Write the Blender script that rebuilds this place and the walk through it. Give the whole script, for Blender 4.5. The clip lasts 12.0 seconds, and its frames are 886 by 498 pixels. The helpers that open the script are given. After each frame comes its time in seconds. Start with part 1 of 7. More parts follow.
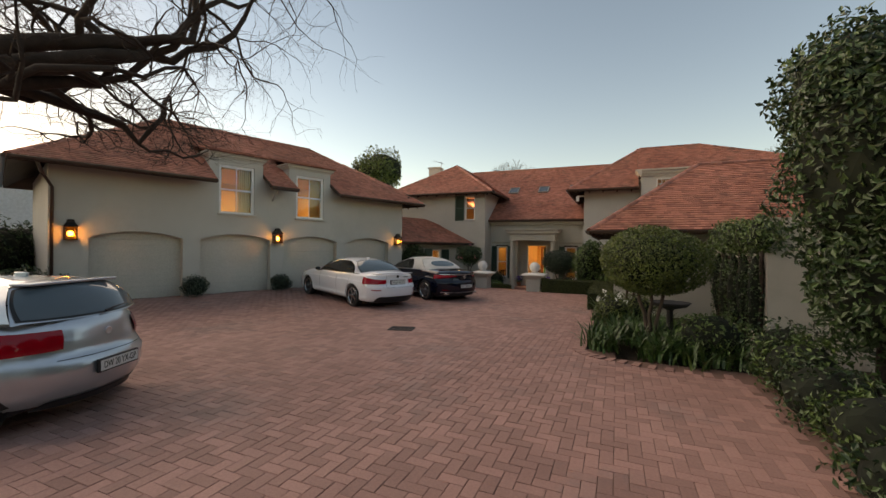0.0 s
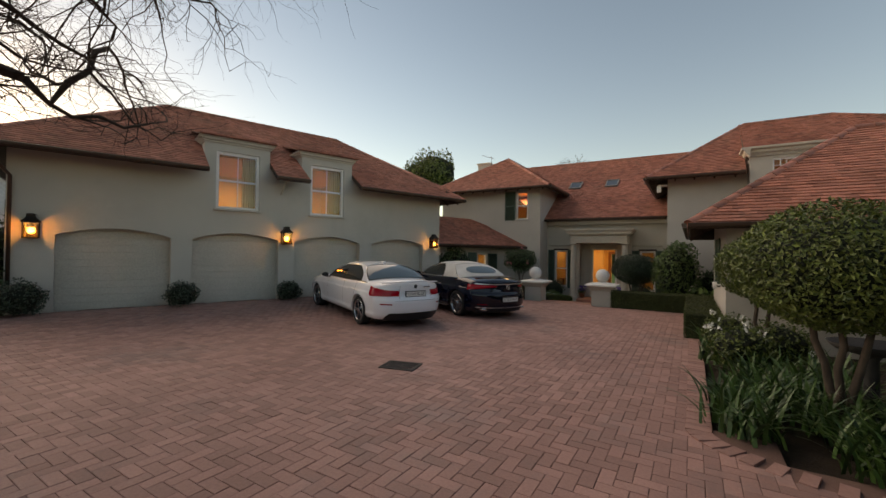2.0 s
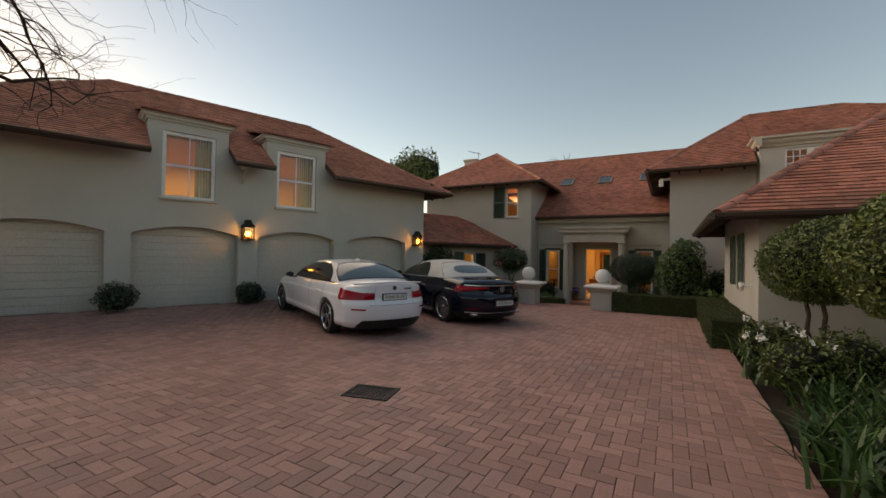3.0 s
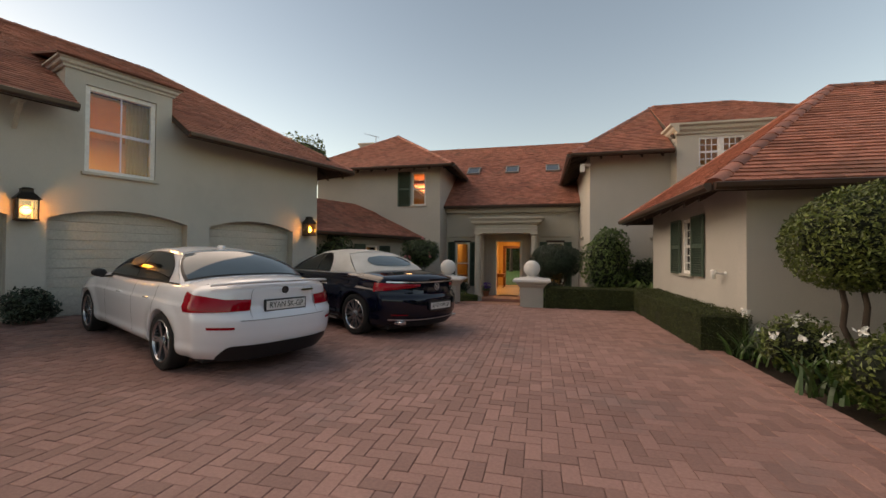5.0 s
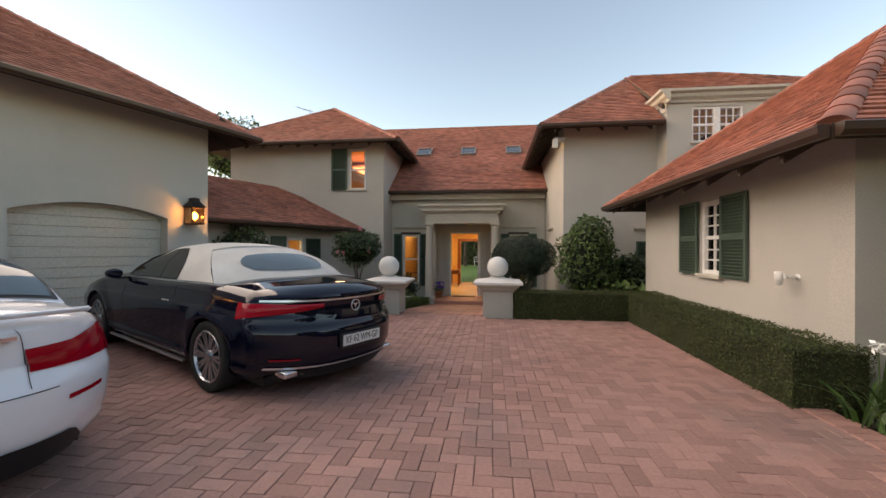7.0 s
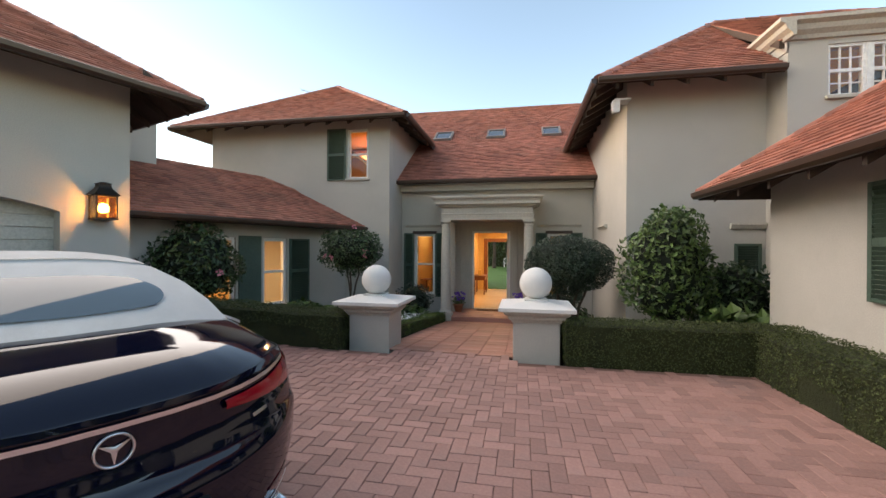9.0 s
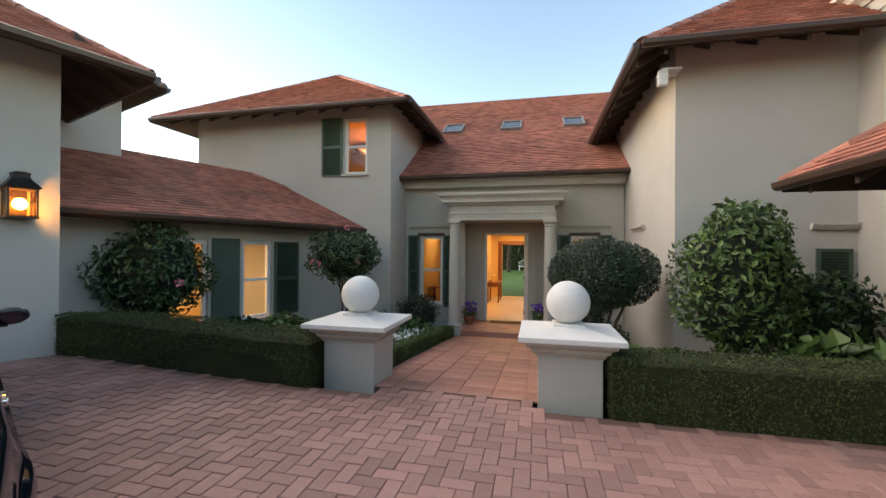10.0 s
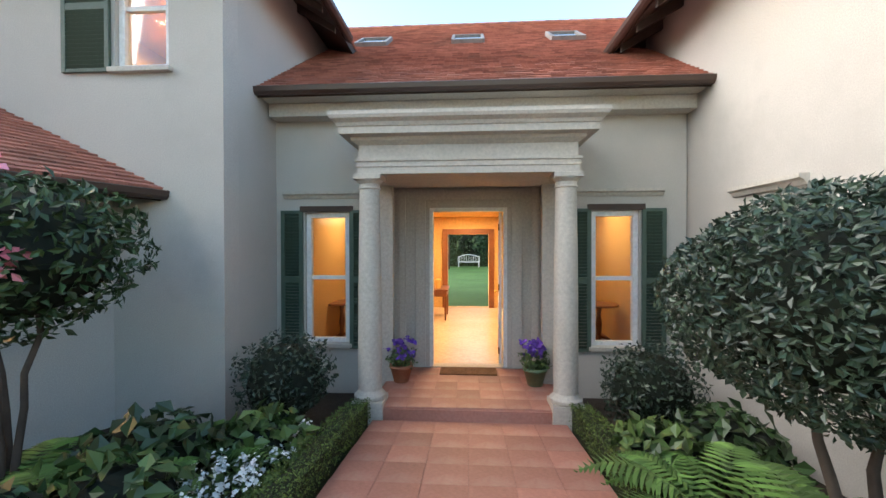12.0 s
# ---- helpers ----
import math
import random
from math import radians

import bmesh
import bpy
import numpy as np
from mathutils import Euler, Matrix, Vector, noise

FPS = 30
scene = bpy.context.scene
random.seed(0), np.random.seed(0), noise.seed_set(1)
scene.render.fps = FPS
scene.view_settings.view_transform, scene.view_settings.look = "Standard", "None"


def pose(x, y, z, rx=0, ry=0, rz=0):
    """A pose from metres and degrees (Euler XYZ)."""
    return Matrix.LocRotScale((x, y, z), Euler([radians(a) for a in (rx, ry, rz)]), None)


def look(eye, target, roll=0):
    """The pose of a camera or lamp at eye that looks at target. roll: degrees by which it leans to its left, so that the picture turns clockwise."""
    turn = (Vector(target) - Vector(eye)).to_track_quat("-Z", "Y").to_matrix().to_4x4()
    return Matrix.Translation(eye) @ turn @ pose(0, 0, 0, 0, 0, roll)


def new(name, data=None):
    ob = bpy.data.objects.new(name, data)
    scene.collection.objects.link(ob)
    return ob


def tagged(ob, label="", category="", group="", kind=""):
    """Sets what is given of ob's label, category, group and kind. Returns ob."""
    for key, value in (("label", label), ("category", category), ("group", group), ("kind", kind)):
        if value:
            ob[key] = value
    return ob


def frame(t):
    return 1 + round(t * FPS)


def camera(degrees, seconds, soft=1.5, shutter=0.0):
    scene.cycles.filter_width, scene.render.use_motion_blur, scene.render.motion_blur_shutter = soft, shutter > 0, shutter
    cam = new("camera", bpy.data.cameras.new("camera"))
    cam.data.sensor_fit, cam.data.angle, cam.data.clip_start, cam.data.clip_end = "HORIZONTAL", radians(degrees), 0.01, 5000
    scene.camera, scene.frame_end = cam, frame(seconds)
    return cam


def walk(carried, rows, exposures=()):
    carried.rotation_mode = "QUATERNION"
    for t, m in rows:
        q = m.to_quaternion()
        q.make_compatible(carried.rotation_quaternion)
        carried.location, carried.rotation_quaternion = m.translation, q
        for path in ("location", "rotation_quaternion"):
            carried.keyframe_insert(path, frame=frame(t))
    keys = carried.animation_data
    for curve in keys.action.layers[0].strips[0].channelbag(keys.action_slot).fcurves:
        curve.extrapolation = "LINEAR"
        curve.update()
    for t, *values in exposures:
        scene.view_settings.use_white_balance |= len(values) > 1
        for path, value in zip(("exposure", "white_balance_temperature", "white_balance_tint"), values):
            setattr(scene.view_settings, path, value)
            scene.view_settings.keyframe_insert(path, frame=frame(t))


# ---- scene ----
# ---------------------------------------------------------------- camera and walk
cam = camera(95.0, 12.0, soft=1.5)
SCALE = 0.893               # the plan below is drawn a little large and brought to true size at the end
METRES, EYE, TILT, LEAN, TURN = 19.7 * SCALE, 1.85 * SCALE, 0.0, 0.0, 23.2
ROWS = [
    (0.0, 0.0, 0.0, 0.0, 0.0, -0.27, -0.76),
    (0.5, 0.0097, 0.0405, -0.0009, 2.81, -0.12, -0.8),
    (1.0, 0.0182, 0.0788, -0.0016, 5.41, 0.08, -0.85),
    (1.5, 0.0259, 0.1183, -0.0032, 7.32, 0.3, -0.86),
    (2.0, 0.0295, 0.1584, -0.0065, 8.25, 0.52, -0.91),
    (2.5, 0.0266, 0.1961, -0.0096, 7.89, 0.67, -1.0),
    (4.5, -0.0108, 0.3276, -0.0235, -5.62, 1.03, -0.59),
    (5.0, -0.0164, 0.3597, -0.0243, -9.78, 0.85, -0.45),
    (5.5, -0.0147, 0.3917, -0.0231, -13.02, 0.6, -0.33),
    (6.0, -0.0075, 0.4241, -0.0226, -15.15, 0.38, -0.26),
    (6.5, 0.0068, 0.4596, -0.0229, -16.24, 0.15, -0.22),
    (7.0, 0.0227, 0.4956, -0.0226, -16.39, -0.03, -0.16),
    (9.0, 0.0779, 0.6315, -0.0173, -12.14, -0.15, -0.3),
    (9.5, 0.0898, 0.6662, -0.0151, -10.9, 0.03, -0.31),
    (10.0, 0.0997, 0.6999, -0.0148, -10.19, 0.16, -0.38),
    (10.5, 0.1094, 0.7387, -0.0169, -10.19, 0.28, -0.37),
    (10.8, 0.1137, 0.7703, -0.0178, -11.33, 0.32, -0.38),
    (11.0, 0.1191, 0.8011, -0.0192, -12.37, 0.39, -0.4),
    (11.5, 0.1382, 0.883, -0.0165, -16.6, -0.29, -0.05),
    (12.0, 0.1651, 0.9598, -0.0193, -19.65, -0.53, 0.1),
]
walk(cam, [(t, pose(0, 0, EYE, TILT, LEAN, TURN) @ pose(METRES * x, METRES * y, METRES * z, 90 + pitch, roll, yaw)) for t, x, y, z, yaw, pitch, roll in ROWS],
     exposures=[(0.0, 1.45, 8500, 20), (2.7, 1.22, 8300, 19), (5.5, 1.68, 8700, 22), (7.0, 2.10, 7900, 21), (9.5, 2.40, 7100, 16), (11.5, 2.68, 6750, 14), (12.0, 3.2, 6300, 13)])

# ---------------------------------------------------------------- world and sun: dusk, the sun just set behind the garage
SUN_HEADING = 86.0          # degrees to the left of +y
world = bpy.data.worlds.new("dusk_sky")
scene.world = world
world.use_nodes = True
wn = world.node_tree.nodes
sky = wn.new("ShaderNodeTexSky")
sky.sky_type = "NISHITA"
sky.sun_disc = False
sky.sun_elevation = radians(5.0)
sky.sun_rotation = radians(-SUN_HEADING)
sky.altitude = 1600
sky.air_density, sky.dust_density, sky.ozone_density = 1.0, 1.3, 1.0
wn["Background"].inputs["Strength"].default_value = 0.145
world.node_tree.links.new(sky.outputs[0], wn["Background"].inputs["Color"])
sun_data = bpy.data.lights.new("sun", "SUN")
sun_data.energy, sun_data.angle, sun_data.color = 1.3, radians(100), (1.0, 0.88, 0.73)
sun = new("sun", sun_data)
sh = radians(SUN_HEADING)
sun.matrix_world = look((-30 * math.sin(sh), 30 * math.cos(sh), 11), (0, 0, 0))

# ---------------------------------------------------------------- materials
def node_mat(name, rough=0.8, metal=0.0, spec=0.5):
    m = bpy.data.materials.new(name)
    m.use_nodes = True
    b = m.node_tree.nodes["Principled BSDF"]
    b.inputs["Roughness"].default_value = rough
    b.inputs["Metallic"].default_value = metal
    b.inputs["Specular IOR Level"].default_value = spec
    return m, m.node_tree.nodes, m.node_tree.links, b


def ramp(nodes, links, fac, stops):
    r = nodes.new("ShaderNodeValToRGB")
    e = r.color_ramp.elements
    while len(e) < len(stops):
        e.new(0.5)
    for el, (p, c) in zip(e, stops):
        el.position, el.color = p, (*c, 1)
    links.new(fac, r.inputs[0])
    return r.outputs[0]


def noise_tex(nodes, links, scale, detail=4, rough=0.6, coord="Object", stretch=None):
    tc = nodes.new("ShaderNodeTexCoord")
    n = nodes.new("ShaderNodeTexNoise")
    n.inputs["Scale"].default_value, n.inputs["Detail"].default_value, n.inputs["Roughness"].default_value = scale, detail, rough
    out = tc.outputs[coord]
    if stretch:
        mp = nodes.new("ShaderNodeMapping")
        mp.inputs["Scale"].default_value = stretch
        links.new(out, mp.inputs[0])
        out = mp.outputs[0]
    links.new(out, n.inputs["Vector"])
    return n.outputs["Fac"]


def mixed(nodes, links, kind, fac, a, b):
    mx = nodes.new("ShaderNodeMix")
    mx.data_type, mx.blend_type = "RGBA", kind
    if isinstance(fac, float):
        mx.inputs[0].default_value = fac
    else:
        links.new(fac, mx.inputs[0])
    for s, v in ((6, a), (7, b)):
        if isinstance(v, tuple):
            mx.inputs[s].default_value = (*v, 1)
        else:
            links.new(v, mx.inputs[s])
    return mx.outputs[2]


def grained(name, dark, light, rough=0.8, fine=40.0, broad=1.2, bump=0.2, bump_size=0.01, metal=0.0, spec=0.4, vary=0.0, island=False, stretch=None, stain=None):
    """A surface with grain at two scales, fine relief, and, if asked, its own tone for each piece."""
    m, N, L, b = node_mat(name, rough, metal, spec)
    f = noise_tex(N, L, fine, 5, 0.65, stretch=stretch)
    g = noise_tex(N, L, broad, 4, 0.6)
    col = ramp(N, L, g, [(0.3, dark), (0.7, light)])
    fc = ramp(N, L, f, [(0.25, (0.72, 0.72, 0.72)), (0.75, (1.12, 1.12, 1.12))])
    col = mixed(N, L, "MULTIPLY", 0.8, col, fc)
    if stain:
        s = noise_tex(N, L, stain[1], 6, 0.7)
        sf = ramp(N, L, s, [(0.52, (0, 0, 0)), (0.72, (1, 1, 1))])
        col = mixed(N, L, "MIX", sf, col, stain[0])
    if vary:
        if island:
            r = N.new("ShaderNodeNewGeometry").outputs["Random Per Island"]
        else:
            r = N.new("ShaderNodeObjectInfo").outputs["Random"]
        hv = N.new("ShaderNodeHueSaturation")
        mr = N.new("ShaderNodeMapRange")
        mr.inputs[3].default_value, mr.inputs[4].default_value = 1 - vary, 1 + vary
        L.new(r, mr.inputs[0])
        L.new(mr.outputs[0], hv.inputs["Value"])
        L.new(col, hv.inputs["Color"])
        col = hv.outputs[0]
    L.new(col, b.inputs["Base Color"])
    if bump:
        bp = N.new("ShaderNodeBump")
        bp.inputs["Strength"].default_value, bp.inputs["Distance"].default_value = bump, bump_size
        L.new(f, bp.inputs["Height"])
        L.new(bp.outputs[0], b.inputs["Normal"])
    return m


def plain(name, color, rough=0.5, metal=0.0, spec=0.5, coat=0.0):
    m, N, L, b = node_mat(name, rough, metal, spec)
    b.inputs["Base Color"].default_value = (*color, 1)
    b.inputs["Coat Weight"].default_value = coat
    b.inputs["Coat Roughness"].default_value = 0.03
    return m


def glow(name, color, strength):
    m, N, L, b = node_mat(name, 0.5)
    b.inputs["Base Color"].default_value = (*color, 1)
    b.inputs["Emission Color"].default_value = (*color, 1)
    b.inputs["Emission Strength"].default_value = strength
    return m


def glass(name, tint=(0.95, 0.97, 0.97), see=0.995, rough=0.02):
    m, N, L, b = node_mat(name, rough)
    N.remove(b)
    out = N["Material Output"]
    tr, gl, mx = N.new("ShaderNodeBsdfTransparent"), N.new("ShaderNodeBsdfGlossy"), N.new("ShaderNodeMixShader")
    tr.inputs[0].default_value = (*tint, 1)
    gl.inputs["Roughness"].default_value = rough
    fr = N.new("ShaderNodeFresnel")
    fr.inputs[0].default_value = 1.36
    mr = N.new("ShaderNodeMapRange")
    mr.inputs[3].default_value, mr.inputs[4].default_value = 1 - see, 1.0
    L.new(fr.outputs[0], mr.inputs[0])
    L.new(mr.outputs[0], mx.inputs[0])
    L.new(tr.outputs[0], mx.inputs[1])
    L.new(gl.outputs[0], mx.inputs[2])
    L.new(mx.outputs[0], out.inputs[0])
    return m


PLASTER = grained("plaster_stone_grey", (0.45, 0.425, 0.38), (0.52, 0.49, 0.435), 0.9, 90, 0.5, 0.12, 0.003, stain=((0.41, 0.385, 0.34), 0.7))
TRIM = grained("painted_moulding", (0.45, 0.42, 0.36), (0.52, 0.485, 0.42), 0.8, 30, 0.8, 0.12, 0.004)
TILE = grained("clay_roof_tile", (0.30, 0.11, 0.075), (0.43, 0.175, 0.125), 0.85, 30, 0.5, 0.3, 0.006, vary=0.28, island=True, stain=((0.20, 0.10, 0.07), 1.1))
TILE_ONE = grained("clay_roof_tile_single", (0.30, 0.11, 0.075), (0.43, 0.175, 0.125), 0.85, 30, 0.5, 0.3, 0.006, vary=0.28, stain=((0.20, 0.10, 0.07), 1.1))
ROOF_BED = grained("roof_underlay", (0.12, 0.05, 0.035), (0.17, 0.07, 0.045), 0.9, 20, 1.0, 0.1)
EAVE = grained("dark_stained_eave_timber", (0.045, 0.03, 0.022), (0.075, 0.05, 0.038), 0.7, 30, 1.5, 0.2, stretch=(1, 1, 8))
GUTTER = plain("brown_painted_gutter", (0.05, 0.028, 0.02), 0.35)
BRICK = grained("clay_paver", (0.295, 0.160, 0.134), (0.41, 0.236, 0.200), 0.7, 45, 0.35, 0.5, 0.006, vary=0.19, island=True, stain=((0.22, 0.155, 0.142), 0.6))
BRICK_ONE = grained("clay_paver_single", (0.295, 0.160, 0.134), (0.41, 0.236, 0.200), 0.7, 45, 0.35, 0.5, 0.006, vary=0.19, stain=((0.22, 0.155, 0.142), 0.6))
JOINT = grained("paver_joint_sand", (0.15, 0.085, 0.068), (0.22, 0.13, 0.105), 0.95, 60, 0.8, 0.3)
TERRACOTTA = grained("terracotta_floor_tile", (0.33, 0.14, 0.10), (0.45, 0.22, 0.17), 0.6, 30, 0.8, 0.2, 0.004, vary=0.19, stain=((0.42, 0.27, 0.21), 1.5))
SOIL = grained("garden_soil", (0.025, 0.017, 0.011), (0.06, 0.04, 0.025), 0.95, 30, 1.5, 0.8, 0.03)
LAWN = grained("lawn", (0.045, 0.11, 0.018), (0.075, 0.17, 0.03), 0.9, 60, 0.6, 0.5, 0.02)
WHITE = grained("white_gloss_paint", (0.72, 0.71, 0.68), (0.80, 0.79, 0.76), 0.45, 20, 2, 0.05)
CAPSTONE = grained("white_painted_capstone", (0.70, 0.68, 0.645), (0.76, 0.745, 0.71), 0.7, 220, 1.2, 0.05, 0.001)
SHUTTER = grained("dark_green_shutter_paint", (0.05, 0.082, 0.06), (0.075, 0.115, 0.088), 0.5, 40, 2, 0.1)
GARAGE = grained("garage_door_beige", (0.45, 0.43, 0.37), (0.52, 0.49, 0.43), 0.6, 30, 1.0, 0.08)
GLASS = glass("window_glass")
DARKGLASS = glass("skylight_glass", (0.05, 0.06, 0.07), 0.6)
IRON = plain("black_lantern_metal", (0.03, 0.022, 0.016), 0.45, 0.6)
ORANGE = grained("warm_ochre_room_paint", (0.60, 0.40, 0.16), (0.68, 0.46, 0.20), 0.85, 20, 1, 0.05)
CREAM_FLOOR = grained("polished_cream_floor", (0.62, 0.50, 0.34), (0.70, 0.58, 0.42), 0.25, 20, 1, 0.02)
WOOD = grained("polished_brown_wood", (0.14, 0.05, 0.02), (0.24, 0.09, 0.035), 0.4, 12, 2, 0.1, stretch=(1, 1, 6))
CURTAIN = grained("gold_curtain_cloth", (0.50, 0.30, 0.08), (0.65, 0.42, 0.14), 0.9, 60, 2, 0.2)

# ---------------------------------------------------------------- mesh helpers
def link(name, bm, mat, parent=None, label="", smooth=False, m=None):
    me = bpy.data.meshes.new(name)
    bm.normal_update()
    bm.to_mesh(me)
    bm.free()
    for mt in (mat if isinstance(mat, (list, tuple)) else (mat,)):
        me.materials.append(mt)
    if smooth:
        for p in me.polygons:
            p.use_smooth = True
    ob = new(name, me)
    if m is not None:
        ob.matrix_world = m
    if parent is not None:
        ob.parent = parent
    if label:
        ob["label"] = label
    return ob


def part(name, bm, mat, parent, label="", smooth=False, m=None):
    return link(name, bm, mat, parent, label, smooth, m)


def thing(name, label, category, m=None, group="", kind=""):
    e = new(name)
    if m is not None:
        e.matrix_world = m
    return tagged(e, label, category, group, kind)


def structure(name, bm, mat, label, category, m=None):
    return tagged(link(name, bm, mat, None, "", False, m), label, category, "", "structure")


def box(bm, x0, x1, y0, y1, z0, z1, bevel=0.0, m=None, mi=0):
    v = [bm.verts.new(p) for p in ((x0, y0, z0), (x1, y0, z0), (x1, y1, z0), (x0, y1, z0), (x0, y0, z1), (x1, y0, z1), (x1, y1, z1), (x0, y1, z1))]
    fs = [bm.faces.new([v[i] for i in q]) for q in ((3, 2, 1, 0), (4, 5, 6, 7), (0, 1, 5, 4), (1, 2, 6, 5), (2, 3, 7, 6), (3, 0, 4, 7))]
    for f in fs:
        f.material_index = mi
    if bevel:
        es = list({e for f in fs for e in f.edges})
        r = bmesh.ops.bevel(bm, geom=es, offset=bevel, segments=2, affect="EDGES", profile=0.6)
        v = list({w for f in r["faces"] for w in f.verts} | {w for w in v if w.is_valid})
    if m is not None:
        bmesh.ops.transform(bm, matrix=m, verts=[w for w in v if w.is_valid])
    return v


def lathe(bm, profile, seg=24, m=None):
    rings = []
    for r, z in profile:
        rings.append([bm.verts.new((r * math.cos(2 * math.pi * i / seg), r * math.sin(2 * math.pi * i / seg), z)) for i in range(seg)] if r > 1e-5 else [bm.verts.new((0, 0, z))])
    for a, b in zip(rings, rings[1:]):
        for i in range(seg):
            j = (i + 1) % seg
            if len(a) == 1:
                bm.faces.new((a[0], b[j], b[i])) if len(b) > 1 else None
            elif len(b) == 1:
                bm.faces.new((a[i], a[j], b[0]))
            else:
                bm.faces.new((a[i], a[j], b[j], b[i]))
    if m is not None:
        bmesh.ops.transform(bm, matrix=m, verts=[v for r in rings for v in r])


def tube(bm, pts, radii, seg=8):
    """A tapered tube along the points."""
    rings, up = [], Vector((0.13, 0.21, 1)).normalized()
    pts = [Vector(p) for p in pts]
    for i, p in enumerate(pts):
        d = (pts[min(i + 1, len(pts) - 1)] - pts[max(i - 1, 0)]).normalized()
        a = d.cross(up)
        a = a.normalized() if a.length > 1e-3 else Vector((1, 0, 0))
        b = d.cross(a)
        rings.append([bm.verts.new(p + radii[i] * (math.cos(2 * math.pi * k / seg) * a + math.sin(2 * math.pi * k / seg) * b)) for k in range(seg)])
    for a, b in zip(rings, rings[1:]):
        for k in range(seg):
            bm.faces.new((a[k], a[(k + 1) % seg], b[(k + 1) % seg], b[k]))
    bm.faces.new(rings[0][::-1])
    bm.faces.new(rings[-1])


def sweep(bm, profile, a, b, side):
    """A moulding: the profile (out, up) carried straight from a to b; side is the way out."""
    a, b, side = Vector(a), Vector(b), Vector(side)
    r0 = [bm.verts.new(a + side * o + Vector((0, 0, z))) for o, z in profile]
    r1 = [bm.verts.new(b + side * o + Vector((0, 0, z))) for o, z in profile]
    n = len(profile)
    for i in range(n):
        bm.faces.new((r0[i], r0[(i + 1) % n], r1[(i + 1) % n], r1[i]))
    bm.faces.new(r0[::-1])
    bm.faces.new(r1)


def wall(name, m, length, z0, z1, thick, holes, label, mat=None, parent=None):
    """A wall along local y with its face at x = 0 and its body at x < 0; holes (y0, y1, z0, z1, rise) go through, arched when rise > 0."""
    bm = bmesh.new()
    y_a, y_b = length
    ys = sorted({y_a, y_b, *[h[0] for h in holes], *[h[1] for h in holes]})
    for a, b in zip(ys, ys[1:]):
        col = sorted([h for h in holes if h[0] <= a + 1e-6 and h[1] >= b - 1e-6], key=lambda h: h[2])
        z = z0
        for h in col:
            if h[2] > z + 1e-6:
                box(bm, -thick, 0, a, b, z, h[2])
            z = h[3]
        if z1 > z + 1e-6:
            box(bm, -thick, 0, a, b, z, z1)
    for h in holes:
        rise = h[4] if len(h) > 4 else 0
        if rise:
            n, w = 16, h[1] - h[0]
            f, k = [], []
            for i in range(n + 1):
                t = i / n
                y, z = h[0] + w * t, h[3] - rise + rise * (1 - (2 * t - 1) ** 2)
                f.append((bm.verts.new((0, y, z)), bm.verts.new((-thick, y, z)), bm.verts.new((0, y, h[3])), bm.verts.new((-thick, y, h[3]))))
            for p, q in zip(f, f[1:]):
                bm.faces.new((p[0], q[0], q[2], p[2]))
                bm.faces.new((q[1], p[1], p[3], q[3]))
                bm.faces.new((p[1], q[1], q[0], p[0]))
    if parent is not None:
        return part(name, bm, mat or PLASTER, parent, "", False, m)
    return structure(name, bm, mat or PLASTER, label, "wall", m)


def raw(name, verts, faces, mat, parent=None, label="", m=None):
    me = bpy.data.meshes.new(name)
    me.from_pydata(verts, [], faces)
    me.materials.append(mat)
    ob = new(name, me)
    if m is not None:
        ob.matrix_world = m
    if parent is not None:
        ob.parent = parent
    if label:
        ob["label"] = label
    return ob


def tiles_on(polygon, gauge=0.12, width=0.19, lift=0.014, rnd=None):
    """Vertices and faces of the plain tiles, course by course, that cover a sloping polygon (its lowest edge level)."""
    rnd = rnd or random.Random(4)
    P = [Vector(p) for p in polygon]
    n = (P[1] - P[0]).cross(P[2] - P[1]).normalized()
    if n.z < 0:
        n = -n
    across = Vector((0, 0, 1)).cross(n).normalized()
    up = n.cross(across).normalized()
    o = min(P, key=lambda p: p.z)
    uv = [((p - o).dot(across), (p - o).dot(up)) for p in P]
    top = max(v for u, v in uv)

    def span(v):
        xs = []
        for (a, b), (c, d) in zip(uv, uv[1:] + uv[:1]):
            if (b - v) * (d - v) < 0:
                xs.append(a + (c - a) * (v - b) / (d - b))
        return (min(xs), max(xs)) if len(xs) >= 2 else None

    verts, faces, k = [], [], 0
    v = 0.0
    while v < top - 0.02:
        s = span(v + gauge * 0.5)
        if s:
            u0 = math.floor(s[0] / width) * width + (0.5 * width if k % 2 else 0) - width
            wob = rnd.uniform(-0.006, 0.006)
            while u0 < s[1]:
                a, b = max(u0 + 0.002, s[0]), min(u0 + width - 0.002, s[1])
                if b - a > 0.015:
                    l0 = lift + rnd.uniform(0, 0.009)
                    v0, v1 = v - 0.02 + wob + rnd.uniform(-0.006, 0.006), v + gauge + 0.02
                    i = len(verts)
                    for uu, vv, h in ((a, v0, 0.0), (b, v0, 0.0), (a, v0, l0 + 0.012), (b, v0, l0 + 0.012), (a, v1, 0.004), (b, v1, 0.004)):
                        verts.append(tuple(o + across * uu + up * vv + n * h))
                    faces += [(i, i + 1, i + 3, i + 2), (i + 2, i + 3, i + 5, i + 4), (i, i + 2, i + 4), (i + 1, i + 5, i + 3)]
                u0 += width
        v += gauge
        k += 1
    return verts, faces


